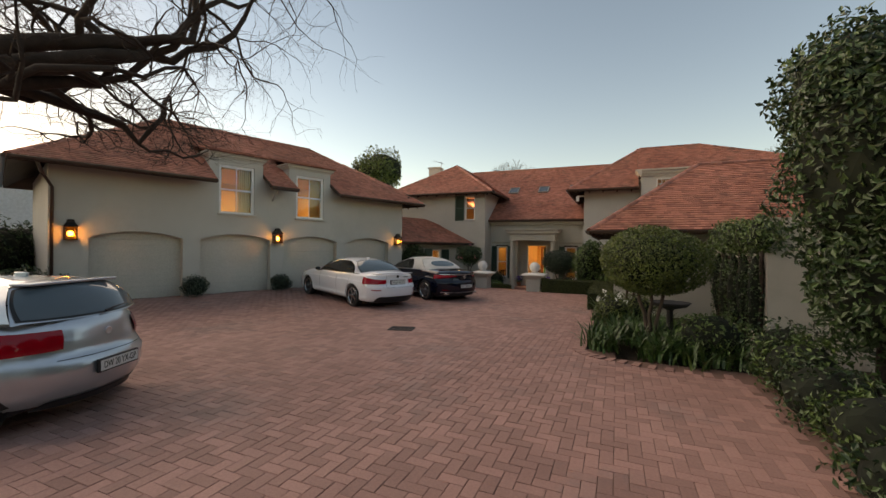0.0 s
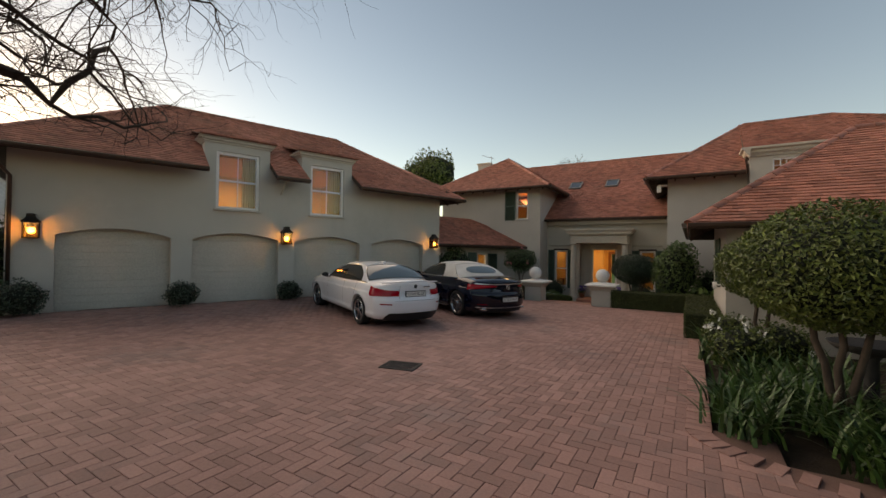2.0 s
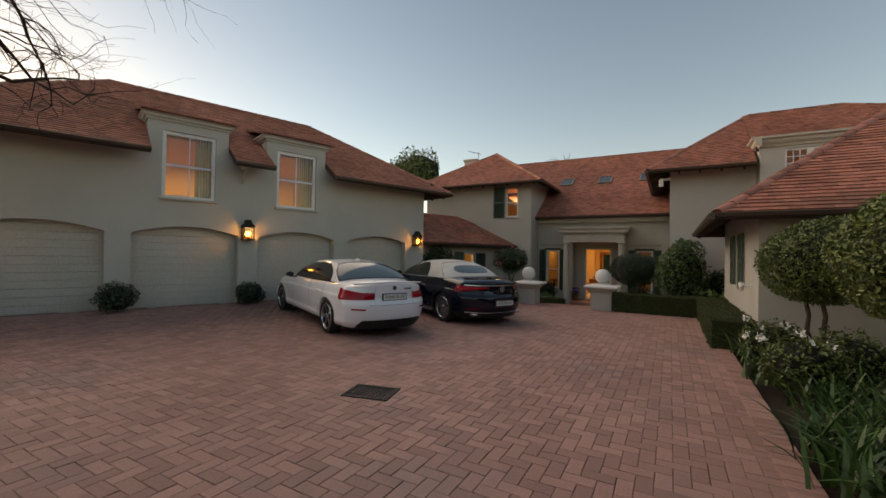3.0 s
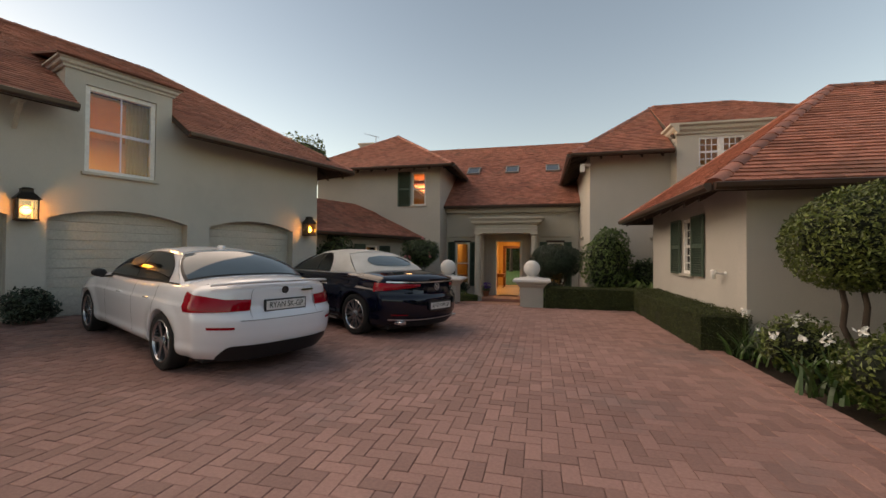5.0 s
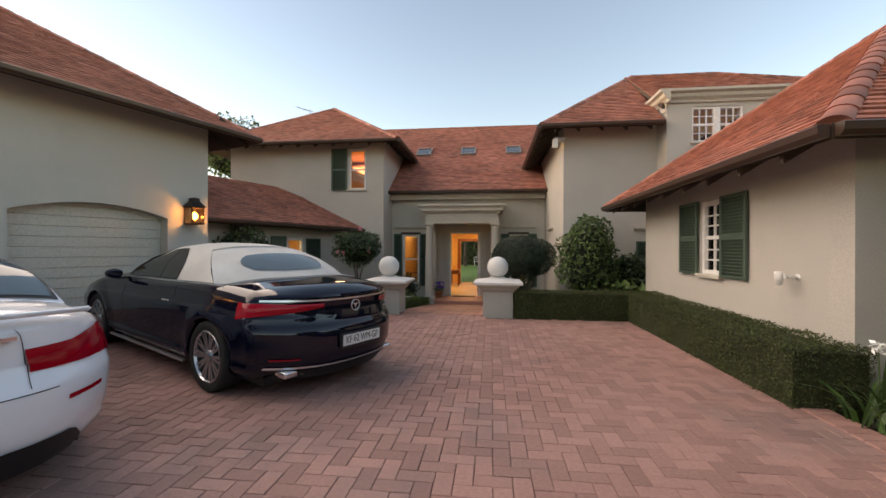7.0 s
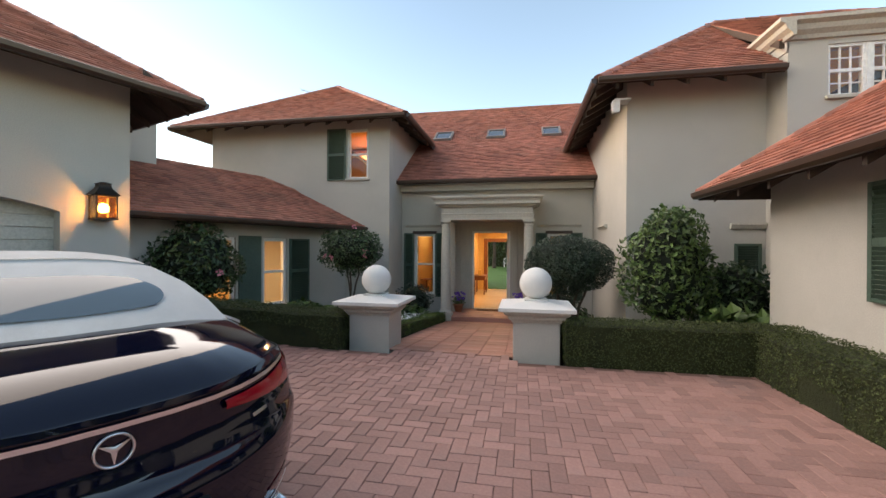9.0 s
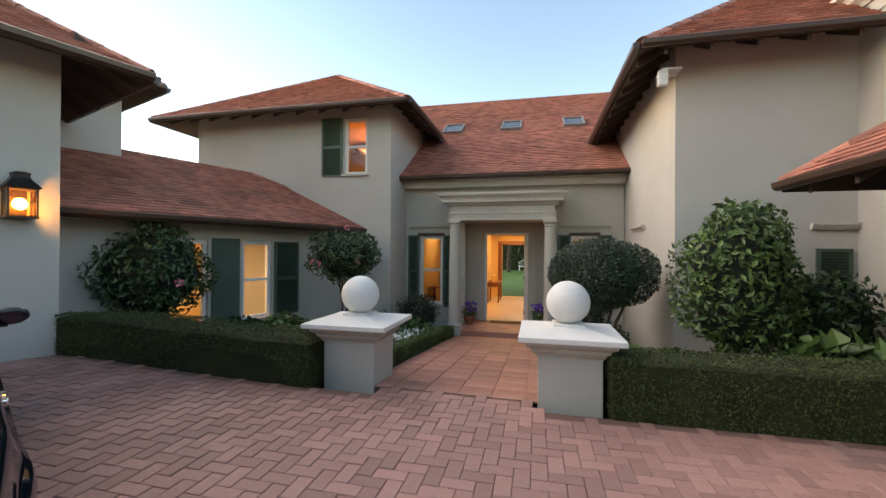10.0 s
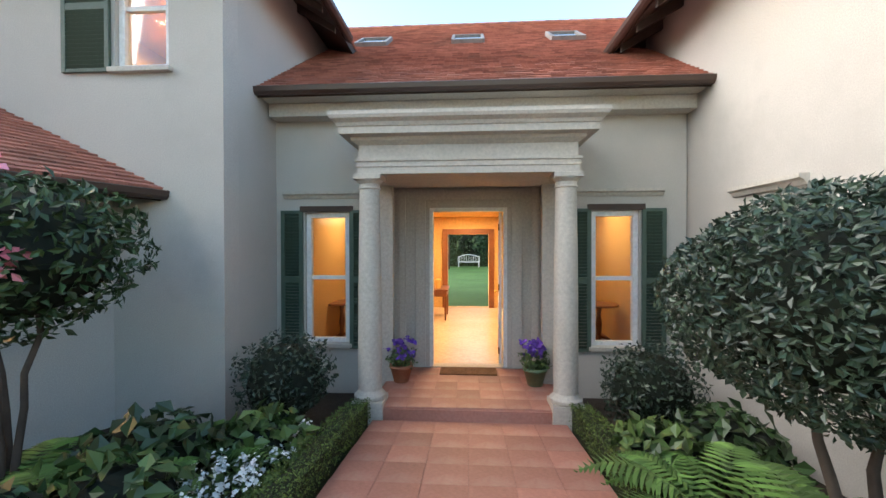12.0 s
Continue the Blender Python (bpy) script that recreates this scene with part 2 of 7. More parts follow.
def roof(name, faces3, label, eave_loops=(), ridges=(), overhang_soffit=0.14, parent=None, gauge=0.12, width=0.19, singles=None):
    """A tiled roof of level-eaved polygons: deck, tiles, ridge tiles, gutters and fascia."""
    top = thing(name, label, "roof", None, "", "structure") if parent is None else parent
    bm = bmesh.new()
    for poly in faces3:
        vs = [bm.verts.new(p) for p in poly]
        vd = [bm.verts.new((p[0], p[1], p[2] - overhang_soffit)) for p in poly]
        bm.faces.new(vs)
        bm.faces.new(vd[::-1])
        for i in range(len(vs)):
            j = (i + 1) % len(vs)
            bm.faces.new((vs[i], vs[j], vd[j], vd[i]))
    bmesh.ops.recalc_face_normals(bm, faces=bm.faces)
    part("deck", bm, EAVE, top, "dark timber deck")
    V, F = [], []
    for k, poly in enumerate(faces3):
        v, f = tiles_on(poly, gauge, width, rnd=random.Random(k + 3))
        if k == singles:
            for i in range(300):
                o = raw("tile", v[6 * i:6 * i + 6], [tuple(q - 6 * i for q in g) for g in f[4 * i:4 * i + 4]], TILE_ONE, top)
            v, f = v[1800:], [tuple(q - 1800 for q in g) for g in f[1200:]]
        F += [tuple(i + len(V) for i in q) for q in f]
        V += v
    t = raw("tiles", V, F, TILE, top, "red clay plain tiles")
    t["kind"] = "stuff"
    for a, b in ridges:
        a, b = Vector(a), Vector(b)
        n = max(1, round((b - a).length / 0.33))
        d = (b - a).normalized()
        side = d.cross(Vector((0, 0, 1))).normalized()
        upv = side.cross(d).normalized()
        bm = bmesh.new()
        for i in range(n):
            p, q = a + (b - a) * (i / n), a + (b - a) * ((i + 1.08) / n)
            prev = None
            for base, r in ((p, 0.125), (q, 0.112)):
                ring = []
                for s in range(9):
                    an = math.pi * s / 8
                    ring.append(bm.verts.new(base + side * (r * math.cos(an)) + upv * (r * 0.75 * math.sin(an) - 0.045)))
                if prev:
                    for s in range(8):
                        bm.faces.new((prev[s], prev[s + 1], ring[s + 1], ring[s]))
                else:
                    bm.faces.new(ring)
                prev = ring
        part("ridge_tiles", bm, TILE, top, "rounded clay ridge tiles", True)
    for a, b in eave_loops:
        a, b = Vector(a), Vector(b)
        d = (b - a).normalized()
        out = d.cross(Vector((0, 0, 1))).normalized()
        bm = bmesh.new()
        sweep(bm, [(0.02, -0.02), (0.10, -0.02), (0.115, -0.03), (0.105, -0.09), (0.07, -0.125), (0.02, -0.125)], a, b, out)
        part("gutter", bm, GUTTER, top, "dark brown gutter")
    return top


def hip_faces(x0, x1, y0, y1, z, pitch_run, rise, axis):
    """Four faces of a hipped roof over a rectangle; axis 'x' or 'y' is the way of its ridge."""
    if axis == "x":
        ym = (y0 + y1) / 2
        a, b = (x0 + pitch_run, ym, z + rise), (x1 - pitch_run, ym, z + rise)
        c = [(x0, y0, z), (x1, y0, z), (x1, y1, z), (x0, y1, z)]
        return [[c[0], c[1], b, a], [c[1], c[2], b], [c[2], c[3], a, b], [c[3], c[0], a]], a, b, c
    xm = (x0 + x1) / 2
    a, b = (xm, y0 + pitch_run, z + rise), (xm, y1 - pitch_run, z + rise)
    c = [(x0, y0, z), (x1, y0, z), (x1, y1, z), (x0, y1, z)]
    return [[c[0], c[1], a], [c[1], c[2], b, a], [c[2], c[3], b], [c[3], c[0], a, b]], a, b, c


# ---------------------------------------------------------------- the lie of the land
GARAGE_TURN = -19.0
GARAGE_AT = pose(-9.82, 17.10, 0, 0, 0, GARAGE_TURN)      # local y runs along the garage front, the building lies at x < 0
GARAGE_INV = GARAGE_AT.inverted()
X0 = -4.46                                                # middle of the front door


def land(x, y):
    """The height of the ground: it rises to the garage and falls from the piers to the porch."""
    u = (GARAGE_INV @ Vector((x, y, 0))).x
    rise = 0.18 * min(1.0, max(0.0, (6.5 - u) / 6.0)) ** 2
    w = min(1.0, max(0.0, (y - 17.7) / 5.6))
    return rise * (1 - w) - 0.55 * w
BRASS = plain("brass", (0.55, 0.36, 0.12), 0.25, 1.0)

# ---------------------------------------------------------------- ground
def ground_sheet():
    bm = bmesh.new()
    xs = [-400, -120, -50] + [-30 + 1.0 * i for i in range(45)] + [40, 120, 400]
    ys = [-400, -100, -30] + [-12 + 1.0 * i for i in range(62)] + [90, 200, 500]
    grid = [[bm.verts.new((x, y, land(x, y) - 0.10)) for x in xs] for y in ys]
    for r, s in zip(grid, grid[1:]):
        for i in range(len(xs) - 1):
            bm.faces.new((r[i], r[i + 1], s[i + 1], s[i]))
    return structure("ground", bm, SOIL, "dark garden soil and earth under the whole plot", "ground")


ground_sheet()


def bed_edge(y):
    """x of the bed's brick edge along the east side of the drive."""
    if y > 7.9:
        return -0.62
    if y > 7.0:
        t = (7.9 - y) / 0.9
        return -0.62 + 2.4 * (1 - math.sqrt(max(0.0, 1 - t * t)))
    return 1.75


def on_drive(x, y):
    u = GARAGE_INV @ Vector((x, y, 0))
    if u.x < 0.02 and -12.5 < u.y < 0.4:
        return False
    if y > 17.75 or y < -7 or x < -24 or u.x < -9:
        return False
    if y > 17.4 and not (-5.3 < x < -3.6):
        return False
    return x < bed_edge(y)


def pavers():
    """Red clay pavers laid in herringbone."""
    W, GAP, H = 0.118, 0.003, 0.06
    base = bmesh.new()
    xs, ys = [-24 + 0.5 * i for i in range(57)], [-7 + 0.5 * i for i in range(50)]
    g = {}
    for x in xs:
        for y in ys:
            g[x, y] = base.verts.new((x, y, land(x, y) - 0.012))
    for x in xs[:-1]:
        for y in ys[:-1]:
            if on_drive(x + 0.25, y + 0.25) or on_drive(x, y) or on_drive(x + .5, y) or on_drive(x, y + .5):
                base.faces.new((g[x, y], g[x + 0.5, y], g[x + 0.5, y + 0.5], g[x, y + 0.5]))
    road = structure("pavement", base, JOINT, "red brick driveway laid in herringbone, worn and stained", "pavement")
    rnd = random.Random(7)
    V, F, near = [], [], []
    for j in range(int(-6 / W), int(17.8 / W)):
        for i in range(int(-23 / W), int(2.0 / W)):
            k = (i - j) % 4
            if k == 0:
                x0, x1, y0, y1 = i * W, (i + 2) * W, j * W, (j + 1) * W
            elif k == 3:
                x0, x1, y0, y1 = i * W, (i + 1) * W, j * W, (j + 2) * W
            else:
                continue
            cx, cy = (x0 + x1) / 2, (y0 + y1) / 2
            if not on_drive(cx, cy):
                continue
            a = rnd.uniform(-0.012, 0.012)
            dz = rnd.uniform(-0.002, 0.002)
            tx, ty = rnd.uniform(-0.01, 0.01), rnd.uniform(-0.01, 0.01)
            near.append((cx, cy, x1 - x0 - GAP - rnd.uniform(0, 0.003), y1 - y0 - GAP - rnd.uniform(0, 0.003), a, dz, tx, ty))
    near.sort(key=lambda b: math.hypot(b[0] + 3.9, b[1] - 15.6))
    def one(b):
        cx, cy, w, h, a, dz, tx, ty = b
        ca, sa = math.cos(a), math.sin(a)
        out = []
        for f, z in ((1.0, -0.02), (1.0, -0.003), (0.93, 0.0)):
            for sx, sy in ((-1, -1), (1, -1), (1, 1), (-1, 1)):
                px, py = sx * (w / 2 - (0.004 if f < 1 else 0)), sy * (h / 2 - (0.004 if f < 1 else 0))
                x, y = px * ca - py * sa, px * sa + py * ca
                out.append((x, y, z + tx * px + ty * py + dz))
        return out
    quads = [(8, 9, 10, 11)] + [(r + k, r + (k + 1) % 4, r + 4 + (k + 1) % 4, r + 4 + k) for r in (0, 4) for k in range(4)]
    for b in near[300:]:
        i = len(V)
        z = land(b[0], b[1])
        V += [(b[0] + p[0], b[1] + p[1], z + p[2]) for p in one(b)]
        F += [tuple(i + q for q in f) for f in quads]
    o = raw("bricks", V, F, BRICK, road)
    o["kind"] = "stuff"
    return road, near[:300], one, quads


ROAD, NEAR_BRICKS, one_brick, BRICK_QUADS = pavers()

# ---------------------------------------------------------------- garage building
GW = 0.30
DOORS = [(-11.24, -8.95), (-8.46, -6.12), (-5.62, -3.28), (-2.78, -0.45)]
DORMERS = [(-7.90, -6.72), (-5.12, -3.93)]
G_EAVE = 3.95
wall("wall_garage_front", GARAGE_AT, (-12.05, 0.40), 0.0, 4.25, GW,
     [(a, b, 0.0, 2.20, 0.20) for a, b in DOORS] + [(a, b, 2.90, 4.25) for a, b in DORMERS],
     "stone-grey plastered garage front with four arched openings")
wall("wall_garage_south", GARAGE_AT @ pose(-0.30, -12.05, 0, 0, 0, -90), (-6.2, 0.0), -0.2, 4.0, GW, [], "stone-grey plastered end wall of the garage")
wall("wall_garage_north", GARAGE_AT @ pose(-0.30, 0.40, 0, 0, 0, 90), (0.0, 6.2), -0.8, 4.0, GW, [], "stone-grey plastered end wall of the garage beside the link")
wall("wall_garage_back", GARAGE_AT @ pose(-6.5, 0, 0, 0, 0, 180), (-0.1, 11.75), -0.2, 4.0, GW, [], "plastered back wall of the garage")
fl = bmesh.new()
box(fl, -6.2, -0.3, -11.75, 0.1, 2.5, 2.62)
structure("floor_garage_loft", fl, WOOD, "timber loft floor over the garage", "floor", GARAGE_AT)

hf, ra, rb, hc = hip_faces(-7.2, 0.72, -12.8, 1.15, G_EAVE, 3.96, 2.55, "y")
front = hf[1]
RISE = 2.55 / 3.96
def at_front(y, x):
    return (x, y, G_EAVE + (0.72 - x) * RISE)
# the front slope is open where the dormers stand
D_OUT = [(a - 0.30, b + 0.30) for a, b in DORMERS]
XB = -1.15
def clip_front():
    (a0, a1), (b0, b1) = D_OUT
    p = []
    p.append([(0.72, -12.8, G_EAVE), at_front(a0, 0.72), at_front(a0, XB), (XB, -12.8 + (0.72 - XB), G_EAVE + (0.72 - XB) * RISE)])
    p.append([at_front(a1, 0.72), at_front(b0, 0.72), at_front(b0, XB), at_front(a1, XB)])
    p.append([at_front(b1, 0.72), (0.72, 1.15, G_EAVE), (XB, 1.15 - (0.72 - XB), G_EAVE + (0.72 - XB) * RISE), at_front(b1, XB)])
    p.append([(XB, -12.8 + (0.72 - XB), G_EAVE + (0.72 - XB) * RISE), (XB, 1.15 - (0.72 - XB), G_EAVE + (0.72 - XB) * RISE), rb, ra])
    return p
def to_world(m, polys):
    return [[tuple(m @ Vector(q)) for q in poly] for poly in polys]
(a0, a1), (b0, b1) = D_OUT
eaves = [((0.72, -12.8, G_EAVE), at_front(a0, 0.72)), (at_front(a1, 0.72), at_front(b0, 0.72)), (at_front(b1, 0.72), (0.72, 1.15, G_EAVE)),
         ((0.72, 1.15, G_EAVE), (-7.2, 1.15, G_EAVE)), ((-7.2, -12.8, G_EAVE), (0.72, -12.8, G_EAVE))]
roof("roof_garage", to_world(GARAGE_AT, [hf[0], hf[2], hf[3]] + clip_front()), "hipped red clay tile roof of the garage",
     to_world(GARAGE_AT, eaves), to_world(GARAGE_AT, [(hc[1], ra), (hc[2], rb), (hc[0], ra), (hc[3], rb), (ra, rb)]))

# a taller block behind the garage end, with its own eave over the link roof
wall("wall_block_front", GARAGE_AT @ pose(-2.62, 0, 0), (0.42, 1.99), 2.2, 5.0, 0.25, [], "stone-grey plastered block standing over the link roof")
wall("wall_block_north", GARAGE_AT @ pose(-2.87, 1.99, 0, 0, 0, 90), (0.0, 3.3), 2.2, 5.0, 0.25, [], "stone-grey plastered end of the block over the link roof")
bf, b_a, b_b, bc = hip_faces(-7.3, -1.92, -2.6, 2.45, 4.78, 2.5, 1.55, "x")
roof("roof_block", to_world(GARAGE_AT, bf), "hipped red clay tile roof of the block behind the garage",
     to_world(GARAGE_AT, [(bc[1], bc[2]), (bc[2], bc[3])]), to_world(GARAGE_AT, [(bc[2], b_b), (bc[1], b_b), (b_a, b_b)]))

# ---------------------------------------------------------------- link wing between the garage and the house
L_EAVE = 2.12
lw0, lw1 = 0.40, 6.6
LINK_WINDOWS = [(2.0, 2.70), (3.38, 4.05)]
wall("wall_link", GARAGE_AT @ pose(-0.75, 0, 0), (lw0, lw1), -0.8, 2.25, 0.25, [(a, b, 0.12, 1.72) for a, b in LINK_WINDOWS], "green-grey shaded wall of the low link wing")
LR = (3.55 - L_EAVE) / 2.8
roof("roof_link", to_world(GARAGE_AT, [[(-0.2, 0.42, L_EAVE), (-0.2, 7.4, L_EAVE), (-3.0, 5.0, 3.55), (-3.0, 0.42, 3.55)],
                                       [(-0.2, 7.4, L_EAVE), (-6.0, 7.4, L_EAVE), (-3.0, 5.0, 3.55)]]), "low red clay tile roof of the link wing",
     to_world(GARAGE_AT, [((-0.2, 0.42, L_EAVE), (-0.2, 6.3, L_EAVE))]), to_world(GARAGE_AT, [((-0.2, 7.4, L_EAVE), (-3.0, 5.0, 3.55)), ((-3.0, 0.42, 3.55), (-3.0, 5.0, 3.55))]))

# ---------------------------------------------------------------- left tower
TWX, TWY, T_EAVE = (-13.0, -7.22), 23.1, 5.10
FRONT = lambda x, y: pose(x, y, 0, 0, 0, -90)            # a wall facing -y; its local y runs along +x
wall("wall_tower_front", FRONT(0, TWY), TWX, -0.9, 5.36, 0.3, [(-8.50, -7.86, 3.50, 4.94)], "stone-grey plastered front of the tower wing")
wall("wall_tower_side", pose(-7.22, 0, 0), (23.4, 31.0), -0.9, 5.36, 0.3, [], "stone-grey plastered side wall of the tower wing")
wall("wall_tower_west", pose(-13.0, 0, 0, 0, 0, 180), (-31.0, -23.4), -0.9, 5.36, 0.3, [], "stone-grey plastered outer wall of the tower wing")
thf, ta, tb, tc = hip_faces(-13.85, -6.55, 22.40, 33.0, T_EAVE, 3.65, 2.35, "y")
roof("roof_tower", thf, "hipped red clay tile roof of the tower wing", [(tc[0], tc[1]), (tc[1], (-6.55, 25.6, T_EAVE)), (tc[3], tc[0])], [(tc[0], ta), (tc[1], ta), (ta, tb)])

# ---------------------------------------------------------------- main front with the porch
MY = 24.37
wall("wall_main_front", FRONT(0, MY), (-7.22, -1.50), -0.9, 3.72, 0.30,
     [(X0 - 2.34, X0 - 1.70, 0.07, 1.94), (X0 + 1.70, X0 + 2.34, 0.07, 1.94), (X0 - 1.15, X0 + 1.15, -0.9, 2.36)], "stone-grey plastered entrance front with two tall windows")
M_EAVE, MYE = 3.55, 23.85
MR = (7.68 - M_EAVE) / (30.2 - MYE)
roof("roof_main", [[(-7.3, MYE, M_EAVE), (-1.45, MYE, M_EAVE), (2.6, MYE + 4.05, M_EAVE + 4.05 * MR), (2.6, 30.2, 7.68), (-11.5, 30.2, 7.68), (-11.5, MYE + 4.2, M_EAVE + 4.2 * MR)],
                   [(2.6, 36.0, 3.9), (-11.5, 36.0, 3.9), (-11.5, 30.2, 7.68), (2.6, 30.2, 7.68)]],
     "steep red clay tile roof over the entrance", [((-7.22, MYE, M_EAVE), (-1.48, MYE, M_EAVE))], [((-11.5, 30.2, 7.68), (2.6, 30.2, 7.68))])

# ---------------------------------------------------------------- right tower
RX, RY, R_EAVE = -1.48, 20.6, 4.65
wall("wall_right_front", FRONT(0, RY), (RX, 0.95), -0.6, 4.90, 0.3, [], "stone-grey plastered front of the right wing")
wall("wall_right_side", pose(RX, 0, 0, 0, 0, 180), (-31.0, -20.9), -0.9, 4.90, 0.3, [], "stone-grey plastered side wall of the right wing")
wall("wall_right_bay", FRONT(0, 20.0), (0.95, 9.0), -0.6, 5.15, 0.3, [(1.55, 2.75, 4.10, 4.98)], "stone-grey plastered upper bay with a mullioned window")
wall("wall_right_bay_return", pose(0.95, 0, 0, 0, 0, 180), (-20.6, -20.3), -0.6, 5.15, 0.2, [], "narrow return of the upper bay")
rhf, r_a, r_b, rc = hip_faces(-2.15, 4.2, 19.88, 32.0, R_EAVE, 3.1, 2.35, "y")
roof("roof_right", [[rc[0], (0.85, 19.88, R_EAVE), (0.85, 22.98, R_EAVE + 2.35), r_a], [(0.85, 20.05, 5.12), (8.6, 20.05, 5.12), (3.6, 22.98, 7.0), (0.85, 22.98, 7.0)], [(8.6, 20.05, 5.12), (8.6, 27.0, 5.12), (3.6, 22.98, 7.0)], rhf[3], rhf[1]],
     "hipped red clay tile roof of the right wing", [(rc[0], (0.85, 19.88, R_EAVE)), ((-2.15, 26.3, R_EAVE), rc[0])], [(rc[0], r_a), (r_a, (3.6, 22.98, 7.0)), ((3.6, 22.98, 7.0), (8.6, 20.05, 5.12))])

# ---------------------------------------------------------------- cottage wing
CX, C_EAVE = -0.08, 2.42
wall("wall_cottage_west", pose(CX, 0, 0, 0, 0, 180), (-18.5, -13.65), -0.4, 2.75, 0.3, [(-16.15, -15.55, 1.02, 2.16)], "cream plastered gable wall of the cottage wing")
wall("wall_cottage_south", FRONT(0, 13.35), (CX, 11.0), -0.4, 2.75, 0.3, [], "stone-grey plastered long wall of the cottage wing")
chf, c_a, c_b, cc = hip_faces(-0.76, 14.0, 12.70, 19.12, C_EAVE, 3.21, 2.33, "x")
roof("roof_cottage", chf, "hipped red clay tile roof of the cottage wing", [(cc[0], cc[1]), (cc[3], cc[0])], [(cc[0], c_a), (cc[3], c_a), (c_a, c_b)], singles=3)

# ---------------------------------------------------------------- windows, shutters, doors
WIN = [0]


def sash_window(m, y0, y1, z0, z1, cols, rows, label, inset=0.10, sill=True, frame_w=0.07, sash_mat=None):
    """A window set in a wall's opening: wall face at x = 0, opening y0..y1, z0..z1. rows: rows of panes above and below the meeting rail."""
    WIN[0] += 1
    w = thing("window_%d" % WIN[0], label, "window", m, "", "structure")
    mt = sash_mat or WHITE
    bm = bmesh.new()
    f = frame_w
    for a in ((y0, y0 + f, z0, z1), (y1 - f, y1, z0, z1), (y0 + f, y1 - f, z1 - f, z1), (y0 + f, y1 - f, z0, z0 + f * 0.9)):
        box(bm, -inset - 0.06, -inset + 0.03, a[0], a[1], a[2], a[3], 0.006)
    part("window_frame", bm, mt, w)
    zm = (z0 + z1) / 2
    bm = bmesh.new()
    box(bm, -inset - 0.05, -inset + 0.012, y0 + f, y1 - f, zm - 0.028, zm + 0.028, 0.005)
    part("meeting_rail", bm, mt, w)
    iy0, iy1 = y0 + f, y1 - f
    for c in range(1, cols):
        y = iy0 + (iy1 - iy0) * c / cols
        bm = bmesh.new()
        box(bm, -inset - 0.03, -inset + 0.004, y - 0.012, y + 0.012, z0 + f * 0.9, z1 - f, 0.003)
        part("glazing_bar", bm, mt, w)
    for lo, hi, n in ((zm + 0.028, z1 - f, rows[0]), (z0 + f * 0.9, zm - 0.028, rows[1])):
        for r in range(1, n):
            z = lo + (hi - lo) * r / n
            bm = bmesh.new()
            box(bm, -inset - 0.03, -inset + 0.002, iy0, iy1, z - 0.011, z + 0.011, 0.003)
            part("glazing_bar", bm, mt, w)
        for r in range(n):
            for c in range(cols):
                a, b = iy0 + (iy1 - iy0) * c / cols, iy0 + (iy1 - iy0) * (c + 1) / cols
                u, v = lo + (hi - lo) * r / n, lo + (hi - lo) * (r + 1) / n
                bm = bmesh.new()
                box(bm, -inset - 0.022, -inset - 0.018, a, b, u, v)
                p = part("pane", bm, GLASS, w)
                p.visible_shadow = False
    if sill:
        bm = bmesh.new()
        box(bm, -inset - 0.02, 0.07, y0 - 0.05, y1 + 0.05, z0 - 0.055, z0 + 0.004, 0.01)
        part("window_sill", bm, TRIM, w)
    return w


SLAT_MESH = {}


def shutter(m, width, z0, z1, label, panels=2):
    """A louvred shutter leaf: local y from 0 to width, face at x > 0."""
    s = thing("window_shutter", label, "shutter", m, "louvred window shutters")
    bm = bmesh.new()
    st = 0.055
    zs = [z0 + (z1 - z0) * i / panels for i in range(panels + 1)]
    box(bm, 0, 0.036, 0, st, z0, z1, 0.004)
    box(bm, 0, 0.036, width - st, width, z0, z1, 0.004)
    for i, z in enumerate(zs):
        box(bm, 0, 0.034, st, width - st, max(z0, z - 0.04), min(z1, z + 0.04), 0.003)
    part("shutter_frame", bm, SHUTTER, s)
    key = round(width, 3)
    if key not in SLAT_MESH:
        bm = bmesh.new()
        box(bm, -0.004, 0.004, st, width - st, -0.026, 0.026)
        me = bpy.data.meshes.new("slat")
        bm.to_mesh(me)
        bm.free()
        me.materials.append(SHUTTER)
        SLAT_MESH[key] = me
    for a, b in zip(zs, zs[1:]):
        n = max(3, int((b - a - 0.08) / 0.045))
        for i in range(n):
            z = a + 0.04 + (b - a - 0.08) * (i + 0.5) / n
            o = new("slat", SLAT_MESH[key])
            o.parent = s
            o.matrix_basis = pose(0.018, 0, z, 0, 38, 0)
    return s


def room_light(at, size, power, color=(1.0, 0.66, 0.31)):
    d = bpy.data.lights.new("room_lamp", "AREA")
    d.energy, d.size, d.color = power, size, color
    o = new("room_lamp", d)
    o.location = at
    return o


